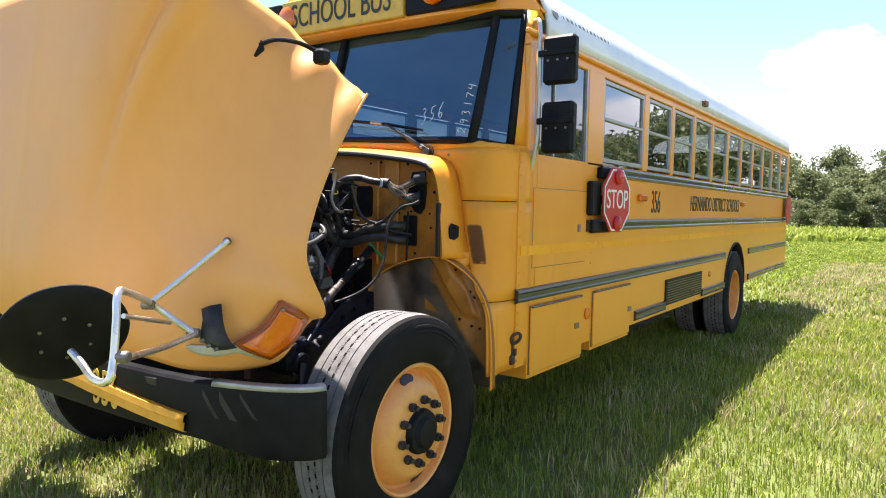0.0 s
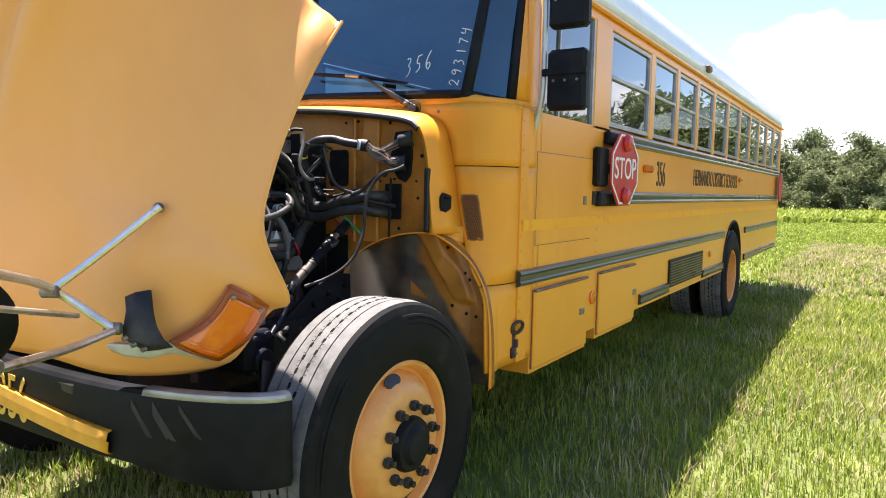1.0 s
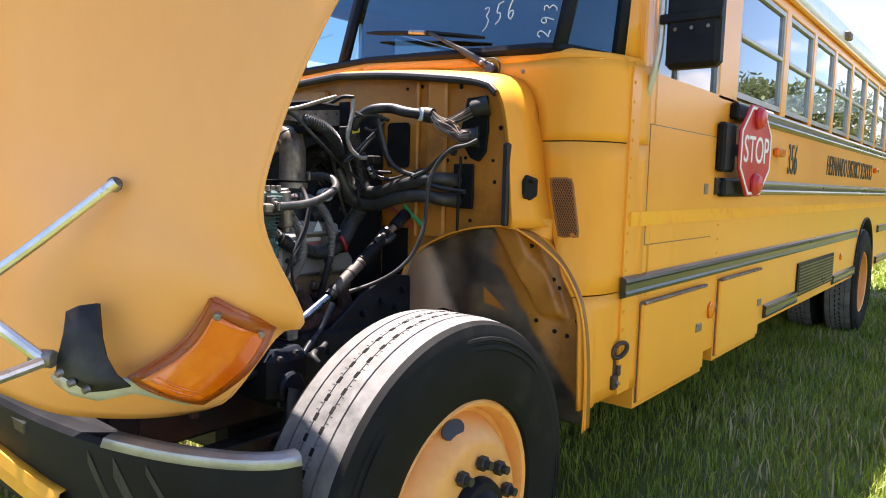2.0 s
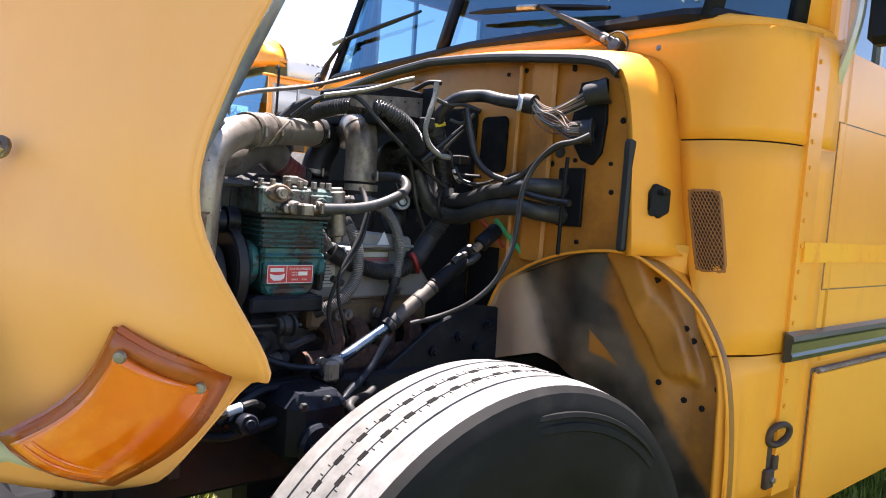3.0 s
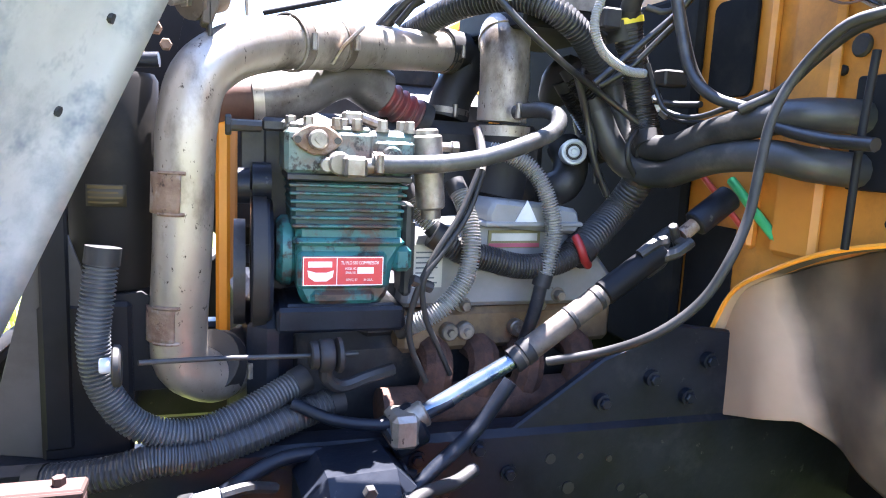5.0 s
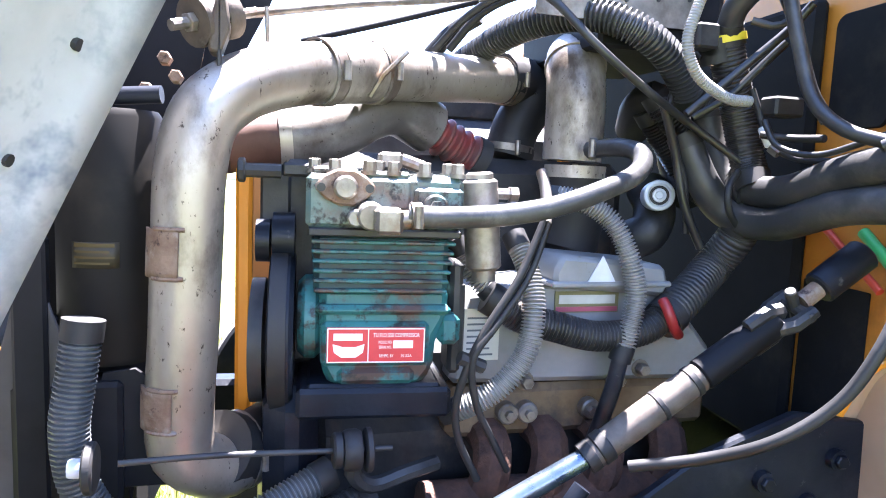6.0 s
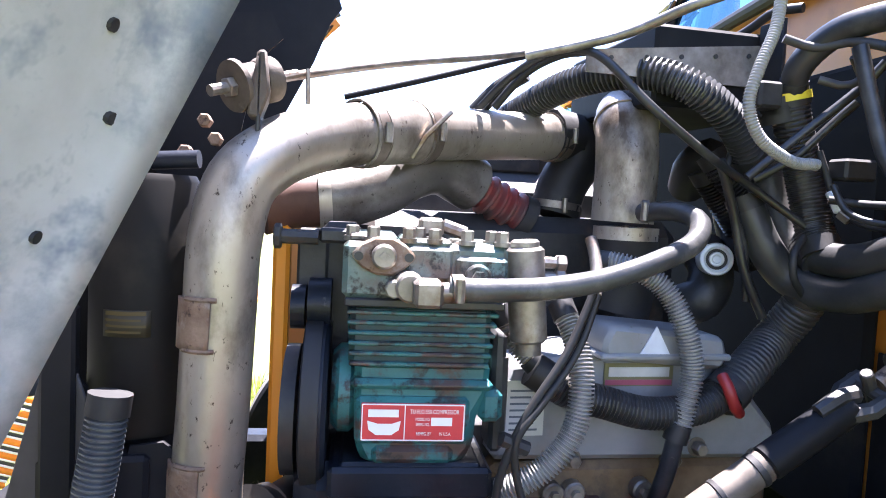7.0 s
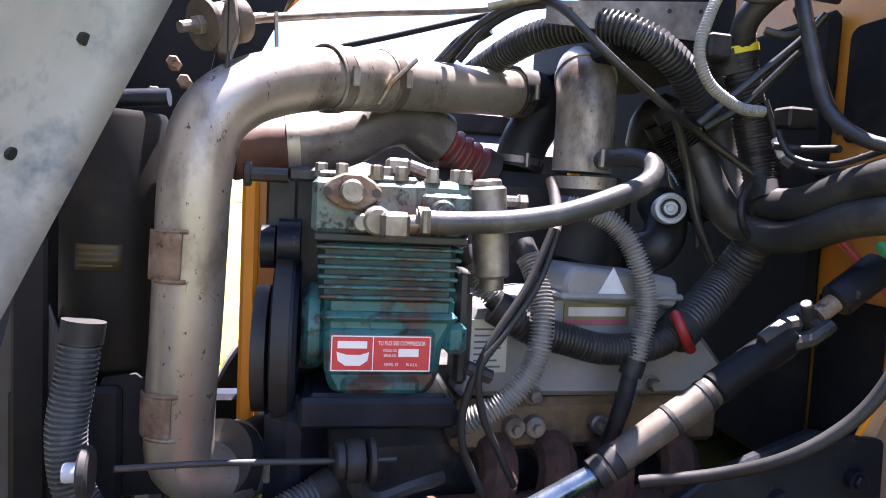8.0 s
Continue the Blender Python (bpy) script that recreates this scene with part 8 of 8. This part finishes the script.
jx = ju.cross(Vector((0.3, 0, 1))).normalized()
jz = ju.cross(jx)
fork = Shape()
for q, d in ((jx, 1), (jz, -1)):
    for w in (1, -1):
        fork.tube([S3 - ju * 0.012 * d + q * 0.012 * w, S3 + ju * 0.012 * d + q * 0.026 * w, S3 + ju * 0.048 * d + q * 0.027 * w], [0.013, 0.012, 0.010], 8)
fork.cyl(S3 + ju * 0.036 - jx * 0.036, S3 + ju * 0.036 + jx * 0.036, 0.009, 10, bevel=0.002).cyl(S3 + ju * 0.036 - jz * 0.036, S3 + ju * 0.036 + jz * 0.036, 0.009, 10, bevel=0.002)
part("upper_joint", fork, BLOCK, shaft, "dark forked universal joint")
part("rusty_shaft", Shape().cyl(S3 + ju * 0.05, S3.lerp(S4, 0.75), 0.014, 12), RUSTY, shaft)
part("column", Shape().cyl(S3.lerp(S4, 0.62), S4 + (S4 - S3) * 0.3, 0.026, 16, bevel=0.003), BLUEBLACK, shaft)
part("lower_joint", Shape().cyl(S0 - (S1 - S0).normalized() * 0.05, S0 + (S1 - S0).normalized() * 0.02, 0.024, 14, bevel=0.004).box(S0 - Vector((0.034, 0.05, 0.045)), S0 + Vector((0.034, 0.0, 0.015)), bevel=0.009), ALU, shaft, "dirty aluminium yoke")
gear = thing("steering_gear", "blue-black cast steering gearbox on the frame", "gearbox")
part("housing", Shape().box((0.26, -0.06, 0.68), (0.44, 0.12, 0.87), bevel=0.035).cyl((0.30, 0.10, 0.87), (0.30, 0.16, 0.90), 0.04, 16, bevel=0.006).cyl((0.44, 0.0, 0.75), (0.47, 0.0, 0.75), 0.055, 20, bevel=0.008), BLUEBLACK, gear)
for y, z in ((-0.04, 0.70), (0.09, 0.70), (-0.04, 0.85), (0.09, 0.84), (0.03, 0.86)):
    part("bolt", Shape().cyl((0.44, y, z), (0.455, y, z), 0.011, 6, bevel=0.002), BLOCK, gear)
arm = thing("pitman_arm", "dark forged pitman arm below the steering gear", "arm")
part("arm", Shape().tube([(0.49, 0.0, 0.75), (0.50, -0.05, 0.62), (0.50, -0.10, 0.50)], [0.035, 0.028, 0.032], 12), BLUEBLACK, arm)
hose("power_steering_hose", "blue-black hose from the steering gear", [(0.36, 0.30, 0.98), (0.36, 0.24, 0.90), (0.37, 0.16, 0.84), (0.39, 0.10, 0.80)], 0.013, BLUEBLACK)
hose("brake_hose", "black brake hose with pale dusty bends", [(0.398, 0.224, 0.848), (0.418, 0.181, 0.84), (0.447, 0.12, 0.846), (0.477, 0.08, 0.843), (0.497, 0.084, 0.822)], 0.0115, RUBBER)
part("radiator_baffle", Shape().prism([(-0.50, 0.92), (-0.30, 0.90), (-0.27, 1.12), (-0.36, 1.16), (-0.40, 1.20)], 0.006, Matrix.Translation((0.16, 0, 0)) @ SIDE), BLACK, tank, "flat black radiator baffle")
SET = None
part("port", Shape().cyl((0.550, -0.302, 0.845), (0.556, -0.266, 0.856), 0.0115, 14, bevel=0.003), PALE, gear, "pale hydraulic port sleeve")
part("port_nut", Shape().cyl((0.543, -0.324, 0.839), (0.550, -0.302, 0.845), 0.014, 6, bevel=0.002), BLOCK, gear)
part("port_line", Shape().tube(spline([(0.556, -0.266, 0.856), (0.54, -0.23, 0.855), (0.50, -0.19, 0.83)], count=8), 0.009, 8), BLOCK, gear)
part("valve_body", Shape().cyl((0.53, -0.265, 0.812), (0.60, -0.265, 0.825), 0.024, 18, bevel=0.004).cyl((0.60, -0.265, 0.825), (0.608, -0.265, 0.827), 0.012, 10, bevel=0.002), BLUEBLACK, gear)
frame_rail = thing("chassis_frame", "blue-black steel chassis frame rails", "frame")
for s in (1, -1):
    rl = part("rail", Shape().box((s * 0.36, -0.62, 0.60), (s * 0.43, 10.2, 0.86), bevel=0.012), BLUEBLACK, frame_rail)
for y, z, r in ((0.30, 0.80, 0.010), (0.34, 0.74, 0.012), (0.36, 0.80, 0.006), (0.42, 0.79, 0.006), (0.45, 0.73, 0.008), (0.26, 0.68, 0.012), (0.50, 0.70, 0.012)):
    part("frame_hole", Shape().cyl((0.428, y, z), (0.4325, y, z), r, 12), DARKTEXT, frame_rail)
part("gusset", Shape().prism([(0.20, 0.84), (0.70, 0.84), (0.70, 1.02), (0.55, 1.04), (0.40, 0.98)], 0.02, Matrix.Translation((0.40, 0, 0)) @ SIDE, bevel=0.004), BLUEBLACK, frame_rail)
part("spring_pack", Shape().box((0.37, -0.55, 0.50), (0.45, 0.60, 0.545), bevel=0.006).box((0.37, -0.35, 0.46), (0.45, 0.38, 0.50), bevel=0.006), BLOCK, frame_rail)
part("front_crossmember", Shape().box((-0.44, -0.60, 0.62), (0.44, -0.50, 0.84), bevel=0.01), BLUEBLACK, frame_rail)
part("radiator_support", Shape().box((0.590, -0.60, 0.905), (0.628, -0.425, 0.918), bevel=0.003).box((0.622, -0.60, 0.872), (0.630, -0.425, 0.916), bevel=0.002).box((0.600, -0.448, 0.74), (0.625, -0.425, 0.908), bevel=0.004), BROWN, frame_rail, "brown primed radiator support bracket")
for y in (-0.545, -0.455):
    part("bolt", Shape().cyl((0.608, y, 0.915), (0.608, y, 0.928), 0.008, 6), BROWN, frame_rail)
part("side_baffle", Shape().prism([(-0.603, 0.874), (-0.502, 0.857), (-0.498, 0.886), (-0.414, 0.915), (-0.430, 0.961), (-0.440, 1.047), (-0.46, 1.141), (-0.480, 1.20), (-0.520, 1.20), (-0.573, 0.99)], 0.005, Matrix.Translation((0.398, 0, 0)) @ SIDE, bevel=0.0015), mat("dull_grey_baffle", (0.030, 0.029, 0.030), (0.055, 0.052, 0.051), 0.6, scale=7.0, bump=0.08, bump_scale=60, c=(0.02, 0.016, 0.014), c_spread=(0.52, 0.72)), frame_rail, "dull grey sheet baffle beside the radiator")
# hoses and fittings crowding the steering gear
for path, r, label in (
        ([(0.50, -0.30, 0.80), (0.49, -0.24, 0.84), (0.46, -0.16, 0.86), (0.44, -0.06, 0.84), (0.45, 0.04, 0.80)], 0.012, "oily black hose over the steering gear"),
        ([(0.47, -0.36, 0.78), (0.48, -0.28, 0.76), (0.50, -0.20, 0.78), (0.50, -0.10, 0.80), (0.46, 0.02, 0.82)], 0.014, "oily black hose over the steering gear"),
        ([(0.45, 0.10, 0.93), (0.455, 0.02, 0.90), (0.45, -0.08, 0.905), (0.42, -0.16, 0.93)], 0.010, "oily black line beside the frame")):
    hose("hydraulic_hose", label, path, r, BLUEBLACK)
for y, z in ((0.05, 0.82), (0.10, 0.76), (0.16, 0.83), (0.22, 0.78), (0.40, 0.90), (0.50, 0.94), (0.58, 0.90), (0.62, 0.97)):
    part("bolt", Shape().cyl((0.418, y, z), (0.442, y, z), 0.011, 6, bevel=0.002).cyl((0.418, y, z), (0.434, y, z), 0.016, 12), BLUEBLACK, frame_rail)
